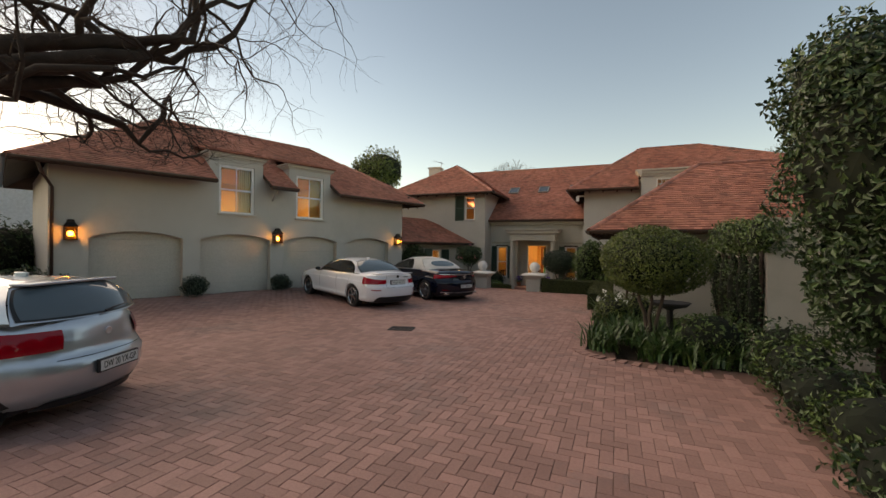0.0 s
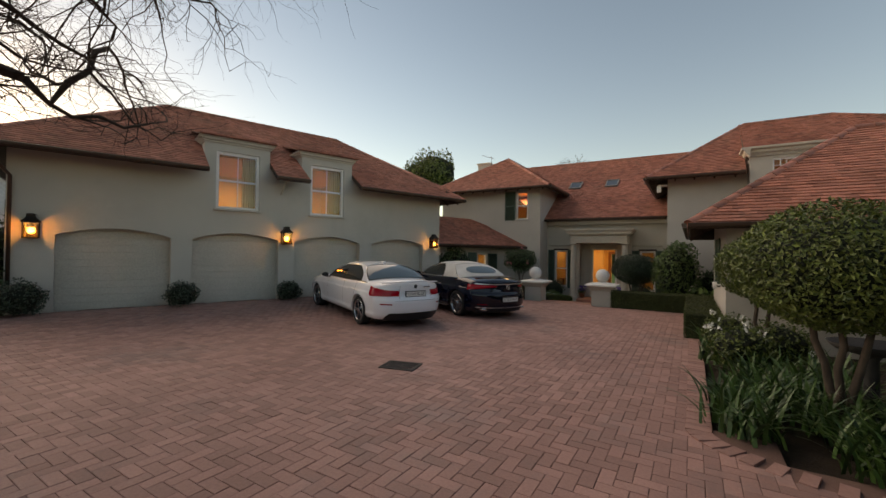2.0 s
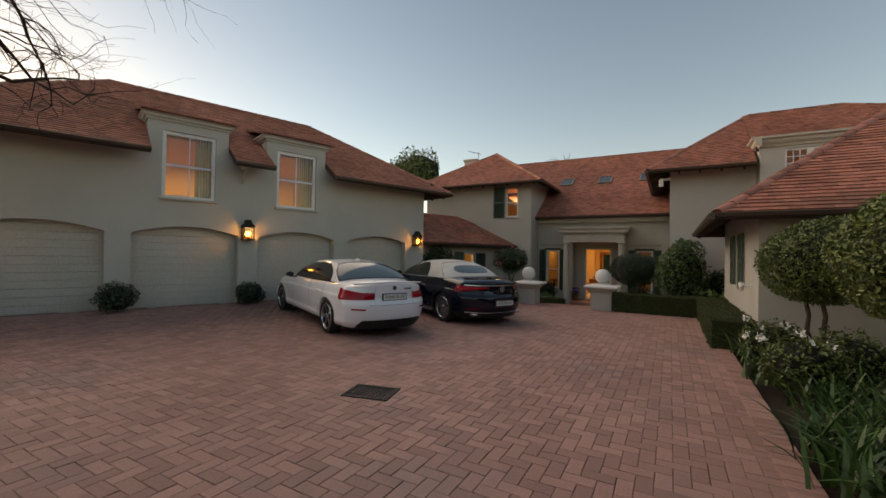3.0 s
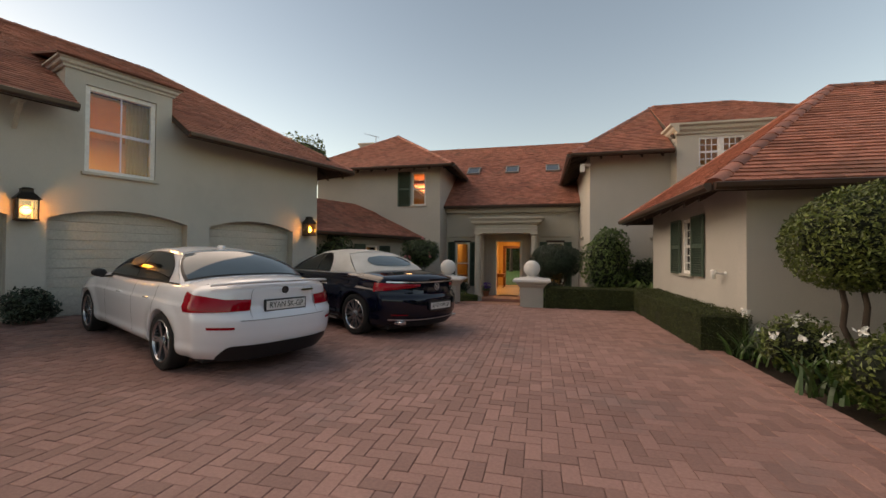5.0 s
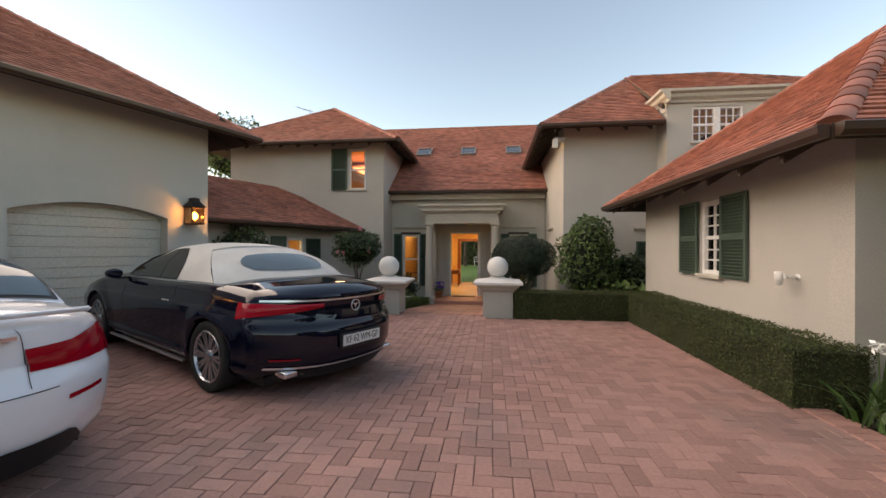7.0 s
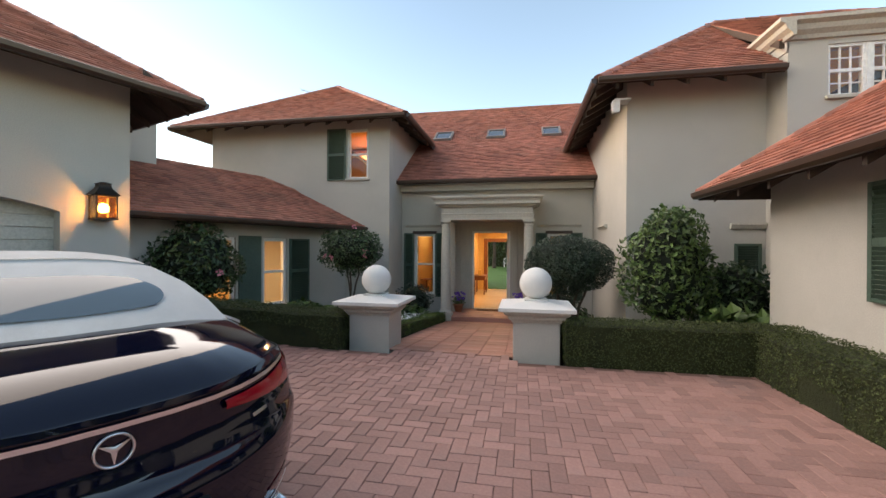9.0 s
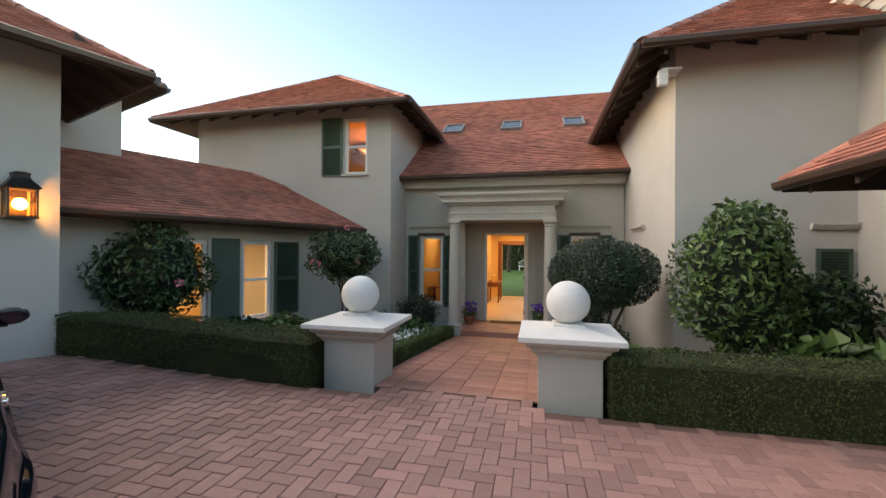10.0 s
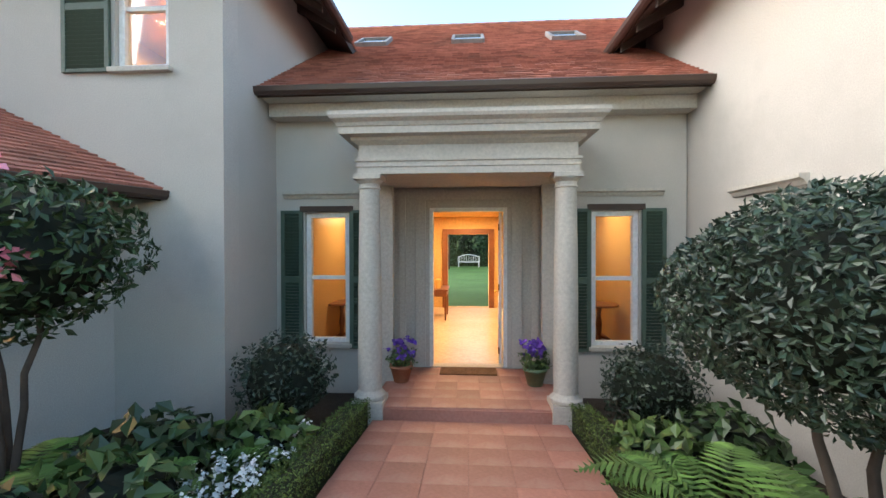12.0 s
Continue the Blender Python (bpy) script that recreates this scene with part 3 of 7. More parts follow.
def room(name, m, x0, x1, y0, y1, z0, z1, label, open_front="x1", paint=None, floor_mat=None):
    """The inside of a room: floor, ceiling and the walls but the one with the windows."""
    paint = paint or ORANGE
    bm = bmesh.new()
    t = 0.05
    if open_front != "x0":
        box(bm, x0 - t, x0, y0, y1, z0, z1)
    if open_front != "x1":
        box(bm, x1, x1 + t, y0, y1, z0, z1)
    if open_front != "y0":
        box(bm, x0, x1, y0 - t, y0, z0, z1)
    if open_front != "y1":
        box(bm, x0, x1, y1, y1 + t, z0, z1)
    structure("wall_" + name, bm, paint, label, "wall", m)
    bm = bmesh.new()
    box(bm, x0, x1, y0, y1, z1, z1 + t)
    structure("ceiling_" + name, bm, paint, "ceiling of the " + name.replace("_", " ") + " in warm lamplight", "ceiling", m)
    bm = bmesh.new()
    box(bm, x0, x1, y0, y1, z0 - t, z0)
    structure("floor_" + name, bm, floor_mat or WOOD, "floor of the " + name.replace("_", " ") + " in warm lamplight", "floor", m)


def curtain(m, y0, y1, z0, z1, label):
    bm = bmesh.new()
    n = 40
    rows = []
    for i in range(n + 1):
        y = y0 + (y1 - y0) * i / n
        x = 0.035 * math.sin(i * 1.15) + 0.012 * math.sin(i * 2.9)
        rows.append((bm.verts.new((x, y, z0)), bm.verts.new((x * 0.7, y, z1)), bm.verts.new((x - 0.012, y, z0)), bm.verts.new((x * 0.7 - 0.012, y, z1))))
    for a, b in zip(rows, rows[1:]):
        bm.faces.new((a[0], b[0], b[1], a[1]))
        bm.faces.new((b[2], a[2], a[3], b[3]))
    o = tagged(link("curtain", bm, CURTAIN, None, "", True, m), label, "curtain", "window curtains")
    return o


# garage doors
def garage_door(a, b, label):
    d = thing("garage_door", label, "garage door", GARAGE_AT, "garage doors")
    bm = bmesh.new()
    box(bm, -0.27, -0.255, a - 0.03, b + 0.03, -0.05, 2.30)
    part("backing", bm, GARAGE, d)
    n = 13
    z0 = 0.0
    for i in range(n):
        bm = bmesh.new()
        h = 2.30 / n
        box(bm, -0.255, -0.235, a - 0.03, b + 0.03, z0 + i * h + 0.006, z0 + (i + 1) * h - 0.004, 0.005)
        part("slat", bm, GARAGE, d)
    return d


for a, b in DOORS:
    garage_door(a, b, "closed beige slatted garage door under a low arch")
bm = bmesh.new()
box(bm, -0.9, -0.262, -11.7, 0.1, -0.1, 2.45)
structure("wall_garage_dark", bm, EAVE, "dark inside of the closed garage", "wall", GARAGE_AT)

# dormers
for (a, b) in DORMERS:
    a2, b2 = a - 0.30, b + 0.30
    d = thing("dormer", "plastered dormer with a moulded cornice and a tiled lid", "dormer", GARAGE_AT, "garage dormers")
    bm = bmesh.new()
    box(bm, -0.28, 0.0, a2, a, 4.25, 4.86)
    box(bm, -0.28, 0.0, b, b2, 4.25, 4.86)
    box(bm, -0.28, 0.0, a, b, 4.57, 4.86)
    box(bm, -1.5, -0.28, a2, a2 + 0.12, 4.0, 4.86)
    box(bm, -1.5, -0.28, b2 - 0.12, b2, 4.0, 4.86)
    part("dormer_wall", bm, PLASTER, d)
    bm = bmesh.new()
    P = [(0.0, 4.79), (0.035, 4.79), (0.045, 4.83), (0.09, 4.86), (0.10, 4.91), (0.14, 4.93), (0.14, 4.96), (0.0, 4.96)]
    ring = []
    for px, pz in P:
        ring.append([bm.verts.new(q) for q in ((-1.3, a2 - px, pz), (0 + px, a2 - px, pz), (0 + px, b2 + px, pz), (-1.3, b2 + px, pz))])
    for r, s in zip(ring, ring[1:]):
        for i in range(3):
            bm.faces.new((r[i], r[i + 1], s[i + 1], s[i]))
    part("cornice", bm, TRIM, d)
    poly = [(0.16, a2 - 0.16, 4.98), (0.16, b2 + 0.16, 4.98), (-1.75, b2 + 0.16, 5.44), (-1.75, a2 - 0.16, 5.44)]
    bm = bmesh.new()
    vs = [bm.verts.new(p) for p in poly]
    vd = [bm.verts.new((p[0], p[1], p[2] - 0.04)) for p in poly]
    bm.faces.new(vs)
    bm.faces.new(vd[::-1])
    for i in range(4):
        bm.faces.new((vs[i], vd[i], vd[(i + 1) % 4], vs[(i + 1) % 4]))
    part("lid", bm, ROOF_BED, d)
    V, F = tiles_on(poly)
    t = raw("tiles", V, F, TILE, d, "red clay plain tiles")
    t["kind"] = "stuff"
    sash_window(GARAGE_AT, a, b, 2.90, 4.57, 2, (1, 1), "white four-pane sash window lit from inside", 0.08, True, 0.085)
    curtain(GARAGE_AT @ pose(-0.42, 0, 0), b - 0.40, b + 0.1, 2.7, 4.55, "drawn gold curtain beside the loft window")
room("garage_loft", GARAGE_AT, -4.2, -0.45, -9.0, -3.0, 2.66, 4.5, "warm ochre walls of the lit loft room")
room_light(GARAGE_AT @ Vector((-2.3, -6.8, 4.4)), 0.8, 20)
room_light(GARAGE_AT @ Vector((-2.3, -4.4, 4.4)), 0.8, 15)
bm = bmesh.new()
box(bm, -0.02, 0.50, -0.05, 0.05, -0.05, 0.03, 0.01)
tube(bm, [(0, 0, -0.42), (0.12, 0, -0.32), (0.34, 0, -0.10), (0.42, 0, -0.04)], [0.035] * 4, 8)
tagged(link("eave_bracket", bm, TRIM, None, "", False, GARAGE_AT @ pose(0, -6.06, 3.90)), "plaster-grey bracket under the garage eave", "bracket")


# lanterns
LAMP_GLASS = glass("amber_lantern_glass", (1.0, 0.80, 0.45), 0.85)
FLAME = glow("lantern_bulb", (1.0, 0.50, 0.14), 26.0)


def lantern(m):
    l = thing("wall_lantern", "black metal wall lantern with a lit amber bulb", "lantern", m, "garage lanterns")
    bm = bmesh.new()
    box(bm, 0, 0.02, -0.09, 0.09, -0.2, 0.2, 0.005)
    part("backplate", bm, IRON, l)
    bm = bmesh.new()
    w, z0, z1 = 0.125, -0.17, 0.15
    for sx in (-1, 1):
        for sy in (-1, 1):
            box(bm, 0.15 + sx * w - 0.010, 0.15 + sx * w + 0.010, sy * w - 0.010, sy * w + 0.010, z0, z1)
    box(bm, 0.01, 0.29, -0.14, 0.14, z0 - 0.025, z0)
    box(bm, 0.01, 0.29, -0.14, 0.14, z1, z1 + 0.02)
    for zz in (-0.0,):
        box(bm, 0.27, 0.282, -w, w, zz - 0.004, zz + 0.004)
    part("cage", bm, IRON, l)
    bm = bmesh.new()
    lathe(bm, [(0.235, 0.17), (0.20, 0.20), (0.125, 0.27), (0.105, 0.30), (0.105, 0.335), (0.12, 0.345), (0.05, 0.37), (0, 0.37)], 4, pose(0.15, 0, 0, 0, 0, 45))
    part("hood", bm, IRON, l)
    bm = bmesh.new()
    for q in ((0.272, 0.274, -w, w), (0.026, 0.274, -w - 0.001, -w + 0.001), (0.026, 0.274, w - 0.001, w + 0.001)):
        box(bm, q[0], q[1], q[2], q[3], z0, z1)
    p = part("pane", bm, LAMP_GLASS, l, "amber glass panes")
    p.visible_shadow = False
    bm = bmesh.new()
    bmesh.ops.create_uvsphere(bm, u_segments=16, v_segments=10, radius=0.07, matrix=pose(0.15, 0, -0.02))
    part("bulb", bm, FLAME, l, "glowing warm bulb", True)
    d = bpy.data.lights.new("lantern_light", "POINT")
    d.energy, d.color, d.shadow_soft_size = 0.28, (1.0, 0.55, 0.18), 0.05
    o = new("lantern_light", d)
    o.location = m @ Vector((0.36, 0, -0.02))
    return l


for y in (-11.62, -5.92, 0.0):
    lantern(GARAGE_AT @ pose(0, y, 2.10))

# link wing
LM = GARAGE_AT @ pose(-0.75, 0, 0)
for i, (a, b) in enumerate(LINK_WINDOWS):
    sash_window(LM, a, b, 0.12, 1.72, 1, (1, 1), "tall white sash window with bright orange lamplight behind", 0.08)
LINK_GREEN = grained("green_painted_panel", (0.055, 0.085, 0.065), (0.075, 0.11, 0.085), 0.7, 30, 1.0, 0.1)
bm = bmesh.new()
box(bm, 0.002, 0.03, 2.76, 3.31, 0.05, 1.76)
structure("trim_link", bm, LINK_GREEN, "dark green painted panel between the link windows", "panel", LM)
shutter(LM @ pose(0.01, 4.10, 0), 0.62, 0.12, 1.72, "dark green louvred shutter folded back against the link wall")
shutter(LM @ pose(0.01, 1.35, 0), 0.60, 0.12, 1.72, "dark green louvred shutter folded back against the link wall")
room("link_room", GARAGE_AT, -4.2, -1.01, 0.8, 5.4, -0.3, 2.1, "bright ochre walls of the lit link room")
room_light(GARAGE_AT @ Vector((-2.4, 3.0, 1.95)), 1.2, 22)

# left tower window
TM = FRONT(0, TWY)
sash_window(TM, -8.50, -7.86, 3.50, 4.94, 1, (1, 1), "narrow white sash window lit from inside", 0.08)
shutter(TM @ pose(0.01, -9.12, 0), 0.58, 3.46, 4.96, "dark green louvred shutter open beside the upper window")
room("tower_room", pose(0, 0, 0), -10.4, -7.55, 23.42, 27.5, 2.9, 5.15, "ochre walls of the lit upper room", "y0")
room_light((-8.9, 25.2, 5.0), 0.8, 20)

# right bay window
BM = FRONT(0, 20.0)
sash_window(BM, 1.55, 2.12, 4.10, 4.98, 3, (2, 2), "white small-paned casement high under the cornice", 0.06, True, 0.05)
sash_window(BM, 2.18, 2.75, 4.10, 4.98, 3, (2, 2), "white small-paned casement high under the cornice", 0.06, True, 0.05)
bm = bmesh.new()
box(bm, -0.2, -0.02, 2.12, 2.18, 4.10, 4.98)
structure("trim_mullion", bm, WHITE, "white mullion between the upper casements", "mullion", BM)
bm = bmesh.new()
sweep(bm, [(0, 5.08), (0.05, 5.08), (0.07, 5.14), (0.14, 5.20), (0.16, 5.28), (0.24, 5.32), (0.24, 5.38), (0, 5.38)], (0.95, 20.0, 0), (9.0, 20.0, 0), (0, -1, 0))
structure("trim_bay_cornice", bm, TRIM, "moulded cornice along the upper bay", "cornice")
bm = bmesh.new()
sweep(bm, [(0, 5.08), (0.05, 5.08), (0.07, 5.14), (0.14, 5.20), (0.16, 5.28), (0.24, 5.32), (0.24, 5.38), (0, 5.38)], (0.95, 22.3, 0), (0.95, 19.76, 0), (-1, 0, 0))
structure("trim_bay_cornice_return", bm, TRIM, "moulded cornice return of the upper bay", "cornice")
room("bay_room", pose(0, 0, 0), 1.0, 4.5, 20.31, 24.0, 3.6, 5.1, "ochre walls of the upper bay room", "y0")
room_light((2.2, 22.0, 4.9), 0.6, 6)
bm = bmesh.new()
box(bm, 0.93, 0.97, 20.0, 23.0, 4.9, 5.14)
structure("wall_bay_cheek", bm, PLASTER, "plastered cheek of the upper bay", "wall")

# ground-floor window of the right wing, seen past the cottage corner
RM = FRONT(0, RY)
shutter(RM @ pose(0.01, 0.42, 0), 0.45, -0.10, 1.62, "dark green louvred shutter closed against the wall")
bm = bmesh.new()
sweep(bm, [(0, 1.90), (0.05, 1.90), (0.09, 1.97), (0.09, 2.0), (0, 2.0)], (0.35, RY, 0), (0.94, RY, 0), (0, -1, 0))
structure("trim_hood_right", bm, TRIM, "plaster hood moulding over the shutter", "moulding")

# cottage window
CM = pose(CX, 0, 0, 0, 0, 180)
sash_window(CM, -16.15, -15.55, 1.02, 2.16, 2, (3, 3), "white small-paned sash window in the cottage gable", 0.05)
shutter(CM @ pose(0.02, -15.52, 0), 0.62, 1.0, 2.18, "green louvred shutter beside the cottage window")
shutter(CM @ pose(0.02, -16.80, 0), 0.62, 1.0, 2.18, "green louvred shutter beside the cottage window")
room("cottage_room", pose(0, 0, 0), 0.24, 4.0, 13.8, 18.0, 0.0, 2.6, "dim walls of the cottage room", "x0", PLASTER)
bm = bmesh.new()
tube(bm, [(0, 0, 0), (0.10, 0, 0.0), (0.14, 0, 0.03), (0.14, 0, -0.02)], [0.016] * 4, 8)
lathe(bm, [(0, -0.16), (0.03, -0.15), (0.045, -0.03), (0.042, 0.0), (0, 0.0)], 14, pose(0.16, -0.06, 0.06))
lathe(bm, [(0.035, 0), (0.035, 0.015), (0, 0.015)], 14, pose(0, 0, 0, 0, 90, 0))
tagged(link("wall_spotlight", bm, WHITE, None, "", True, CM @ pose(0, -14.05, 1.10)), "small white spotlight on a wall bracket", "spotlight")

# ---------------------------------------------------------------- porch
PF = -0.42
PY = 23.33


def crown(bm, profile, x0, x1, y0, y1):
    ring = [[bm.verts.new(q) for q in ((x0 - p, y1, z), (x0 - p, y0 - p, z), (x1 + p, y0 - p, z), (x1 + p, y1, z))] for p, z in profile]
    for r, s in zip(ring, ring[1:]):
        for i in range(3):
            bm.faces.new((r[i], r[i + 1], s[i + 1], s[i]))
    bm.faces.new(ring[-1])
    bm.faces.new(ring[0][::-1])


porch = thing("portico", "plastered portico entablature over the front door", "portico", None, "", "structure")
bm = bmesh.new()
crown(bm, [(0, 2.3), (0, 2.379), (0.012, 2.384), (0.012, 2.441), (0.03, 2.445), (0.035, 2.476), (0, 2.48), (-0.01, 2.485), (-0.01, 2.634), (0.02, 2.652), (0.06, 2.678), (0.065, 2.714), (0.17, 2.727), (0.17, 2.802), (0.185, 2.81), (0.2, 2.846), (0.25, 2.881), (0.265, 2.916), (0.265, 2.956), (0, 2.969)], X0 - 1.285, X0 + 1.255, PY, MY)
part("entablature", bm, TRIM, porch)


def column(x):
    c = thing("column", "round plastered porch column on a square plinth", "column", pose(x, PY + 0.15, 0), "porch columns")
    bm = bmesh.new()
    lathe(bm, [(0.140, -0.25), (0.141, 0.3), (0.138, 0.9), (0.13, 1.5), (0.119, 2.10), (0.119, 2.14)], 32)
    part("shaft", bm, TRIM, c, "", True)
    bm = bmesh.new()
    lathe(bm, [(0.119, 2.13), (0.135, 2.14), (0.135, 2.155), (0.122, 2.16), (0.122, 2.20), (0.15, 2.225), (0.158, 2.24), (0.158, 2.245), (0, 2.245)], 32)
    box(bm, -0.165, 0.165, -0.165, 0.165, 2.245, 2.302, 0.004)
    part("capital", bm, TRIM, c)
    bm = bmesh.new()
    lathe(bm, [(0.175, -0.36), (0.19, -0.345), (0.19, -0.315), (0.165, -0.295), (0.15, -0.27), (0.14, -0.25)], 32)
    box(bm, -0.185, 0.185, -0.185, 0.185, -0.70, -0.36, 0.008)
    part("base", bm, TRIM, c)


column(X0 - 1.18)
column(X0 + 1.14)
for sg in (-1, 1):
    bm = bmesh.new()
    x = X0 - 0.02 + sg * 1.19
    box(bm, x - 0.16, x + 0.16, MY - 0.10, MY - 0.003, -0.5, 2.30, 0.006)
    structure("trim_pilaster", bm, TRIM, "flat plaster pilaster behind the porch column", "pilaster")
    bm = bmesh.new()
    xx = X0 + sg * 1.15
    box(bm, min(xx, xx + sg * 0.12), max(xx, xx + sg * 0.12), MY + 0.30, 25.0, -0.6, 2.4)
    structure("wall_porch_side", bm, TRIM, "plastered side of the porch recess", "wall")
    for off, w, d in ((1.02, 0.10, 0.05), (0.74, 0.16, 0.05)):
        bm = bmesh.new()
        xo = X0 + sg * off
        box(bm, xo - w / 2, xo + w / 2, 24.95 - d, 24.947, PF, 2.16 if off < 0.9 else 2.36, 0.008)
        structure("trim_door_moulding", bm, TRIM, "plaster moulding beside the front door", "moulding")
bm = bmesh.new()
box(bm, X0 - 0.82, X0 + 0.82, 24.90, 24.947, 2.16, 2.32, 0.008)
structure("trim_door_head", bm, TRIM, "plaster moulding over the front door", "moulding")
bm = bmesh.new()
box(bm, X0 - 1.3, X0 + 1.3, 24.67, 25.0, 2.36, 2.44)
structure("ceiling_porch", bm, TRIM, "plastered ceiling of the porch recess", "ceiling")
wall("wall_door", FRONT(0, 24.95), (X0 - 1.3, X0 + 1.3), -0.6, 2.40, 0.2, [(X0 - 0.60, X0 + 0.60, PF, 2.05)], "plastered wall round the front door", TRIM)
bm = bmesh.new()
for q in ((-0.60, -0.545), (0.545, 0.60)):
    box(bm, X0 + q[0], X0 + q[1], 24.96, 25.12, PF, 2.05, 0.006)
box(bm, X0 - 0.545, X0 + 0.545, 24.96, 25.12, 1.995, 2.05, 0.006)
structure("door_frame", bm, WHITE, "white painted front door frame", "door frame")
door = thing("door_1", "white front door standing wide open into the hall", "door", pose(X0 + 0.53, 25.13, 0, 0, 0, -4), "", "structure")
bm = bmesh.new()
box(bm, -0.045, 0, 0, 1.05, PF + 0.01, 1.99, 0.006)
for z0, z1 in ((PF + 0.15, 0.55), (0.70, 1.85)):
    for a, b in ((0.12, 0.48), (0.57, 0.93)):
        box(bm, -0.052, -0.040, a, b, z0, z1, 0.012)
part("leaf", bm, WHITE, door)
for z in (-0.2, 0.8, 1.75):
    bm = bmesh.new()
    box(bm, -0.055, -0.035, -0.03, 0.03, z - 0.05, z + 0.05)
    part("hinge", bm, IRON, door, "black steel hinge")
bm = bmesh.new()
lathe(bm, [(0.012, 0), (0.012, 0.04), (0.03, 0.05), (0.028, 0.075), (0, 0.08)], 14, pose(-0.045, 0.98, 0.62, 0, -90, 0))
part("door_handle", bm, BRASS, door, "brass door knob", True)

# main front windows with shutters, hood mouldings, fascia beam
MM = FRONT(0, MY)
for sg in (-1, 1):
    a, b = sorted((X0 + sg * 1.70, X0 + sg * 2.34))
    sash_window(MM, a, b, 0.07, 1.94, 1, (1, 1), "tall white sash window with warm lamplight inside", 0.08)
    shutter(MM @ pose(0.012, b + 0.02, 0), 0.32, 0.0, 1.97, "narrow dark green louvred shutter beside the porch window")
    shutter(MM @ pose(0.012, a - 0.34, 0), 0.32, 0.0, 1.97, "narrow dark green louvred shutter beside the porch window")
    bm = bmesh.new()
    sweep(bm, [(0, 2.14), (0.03, 2.14), (0.05, 2.18), (0.09, 2.20), (0.09, 2.235), (0, 2.235)], (a - 0.30, MY, 0), (b + 0.30, MY, 0), (0, -1, 0))
    structure("trim_hood", bm, TRIM, "plaster hood moulding over the porch window", "moulding")
    bm = bmesh.new()
    box(bm, a - 0.06, b + 0.06, MY - 0.05, MY - 0.003, 1.95, 2.03)
    structure("trim_lintel", bm, EAVE, "dark lintel over the porch window", "lintel")
    r0, r1 = (-7.0, X0 - 1.35) if sg < 0 else (X0 + 1.35, -1.7)
    room("side_room_%s" % ("west" if sg < 0 else "east"), pose(0, 0, 0), r0, r1, MY + 0.31, 28.5, -0.35, 2.4, "ochre walls of the lit room beside the hall", "y0")
    room_light(((r0 + r1) / 2, 26.4, 2.3), 1.0, 3.6)
bm = bmesh.new()
box(bm, -7.2, -1.5, MY - 0.26, MY - 0.003, 3.24, 3.42, 0.01)
structure("trim_fascia_beam", bm, TRIM, "plaster band under the main eave", "band")
bm = bmesh.new()
box(bm, -7.2, -1.5, MY - 0.50, MY - 0.004, 3.425, 3.47)
structure("trim_soffit", bm, TRIM, "painted soffit under the main eave", "soffit")

# hood moulding of a window on the side wall of the right wing
bm = bmesh.new()
sweep(bm, [(0, 2.0), (0.03, 2.0), (0.05, 2.04), (0.09, 2.06), (0.09, 2.10), (0, 2.10)], (RX, 23.4, 0), (RX, 22.4, 0), (-1, 0, 0))
structure("trim_hood_side", bm, TRIM, "plaster hood moulding on the side wall", "moulding")

# porch floor: terracotta tiles with a step
porch_floor = bmesh.new()
box(porch_floor, X0 - 1.15, X0 + 1.15, 23.36, 25.14, -0.75, PF - 0.012)
PORCH = structure("floor_porch", porch_floor, TERRACOTTA, "terracotta tiled porch floor with one step", "floor")
bm = bmesh.new()
box(bm, X0 - 1.05, X0 + 1.05, 23.33, 23.36, -0.75, PF - 0.02)
part("riser", bm, TERRACOTTA, PORCH, "dark red step riser")

# ---------------------------------------------------------------- hall seen through the open door
HALL = (X0 - 1.05, X0 + 1.05, 25.15, 31.0)
bm = bmesh.new()
box(bm, HALL[0] - 0.1, HALL[0], HALL[2], HALL[3], PF, 2.32)
structure("wall_hall_west", bm, ORANGE, "warm ochre hall wall in lamplight", "wall")
bm = bmesh.new()
box(bm, HALL[1], HALL[1] + 0.1, HALL[2], HALL[3], PF, 2.32)
structure("wall_hall_east", bm, ORANGE, "warm ochre hall wall in lamplight", "wall")
bm = bmesh.new()
box(bm, HALL[0], HALL[1], HALL[2], HALL[3], 2.32, 2.40)
structure("ceiling_hall", bm, ORANGE, "warm ochre hall ceiling", "ceiling")
bm = bmesh.new()
box(bm, HALL[0], HALL[1], HALL[2] - 0.02, HALL[3] + 0.3, PF - 0.08, PF - 0.003)
structure("floor_hall", bm, CREAM_FLOOR, "polished cream hall floor shining with lamplight", "floor")
wall("wall_back", FRONT(0, 31.0), (-13.0, 9.0), -0.9, 3.9, 0.25, [(X0 - 0.62, X0 + 0.62, PF, 1.80)], "back wall of the house with the garden door", ORANGE)
bm = bmesh.new()
for q in ((-0.78, -0.62), (0.62, 0.78)):
    box(bm, X0 + q[0], X0 + q[1], 30.93, 30.997, PF, 1.96, 0.01)
box(bm, X0 - 0.62, X0 + 0.62, 30.93, 30.997, 1.80, 1.96, 0.01)
structure("door_frame_garden", bm, WOOD, "dark wooden frame of the open garden door", "door frame")
room_light((X0, 27.2, 2.25), 1.0, 10)
room_light((X0, 29.8, 2.25), 0.8, 8)

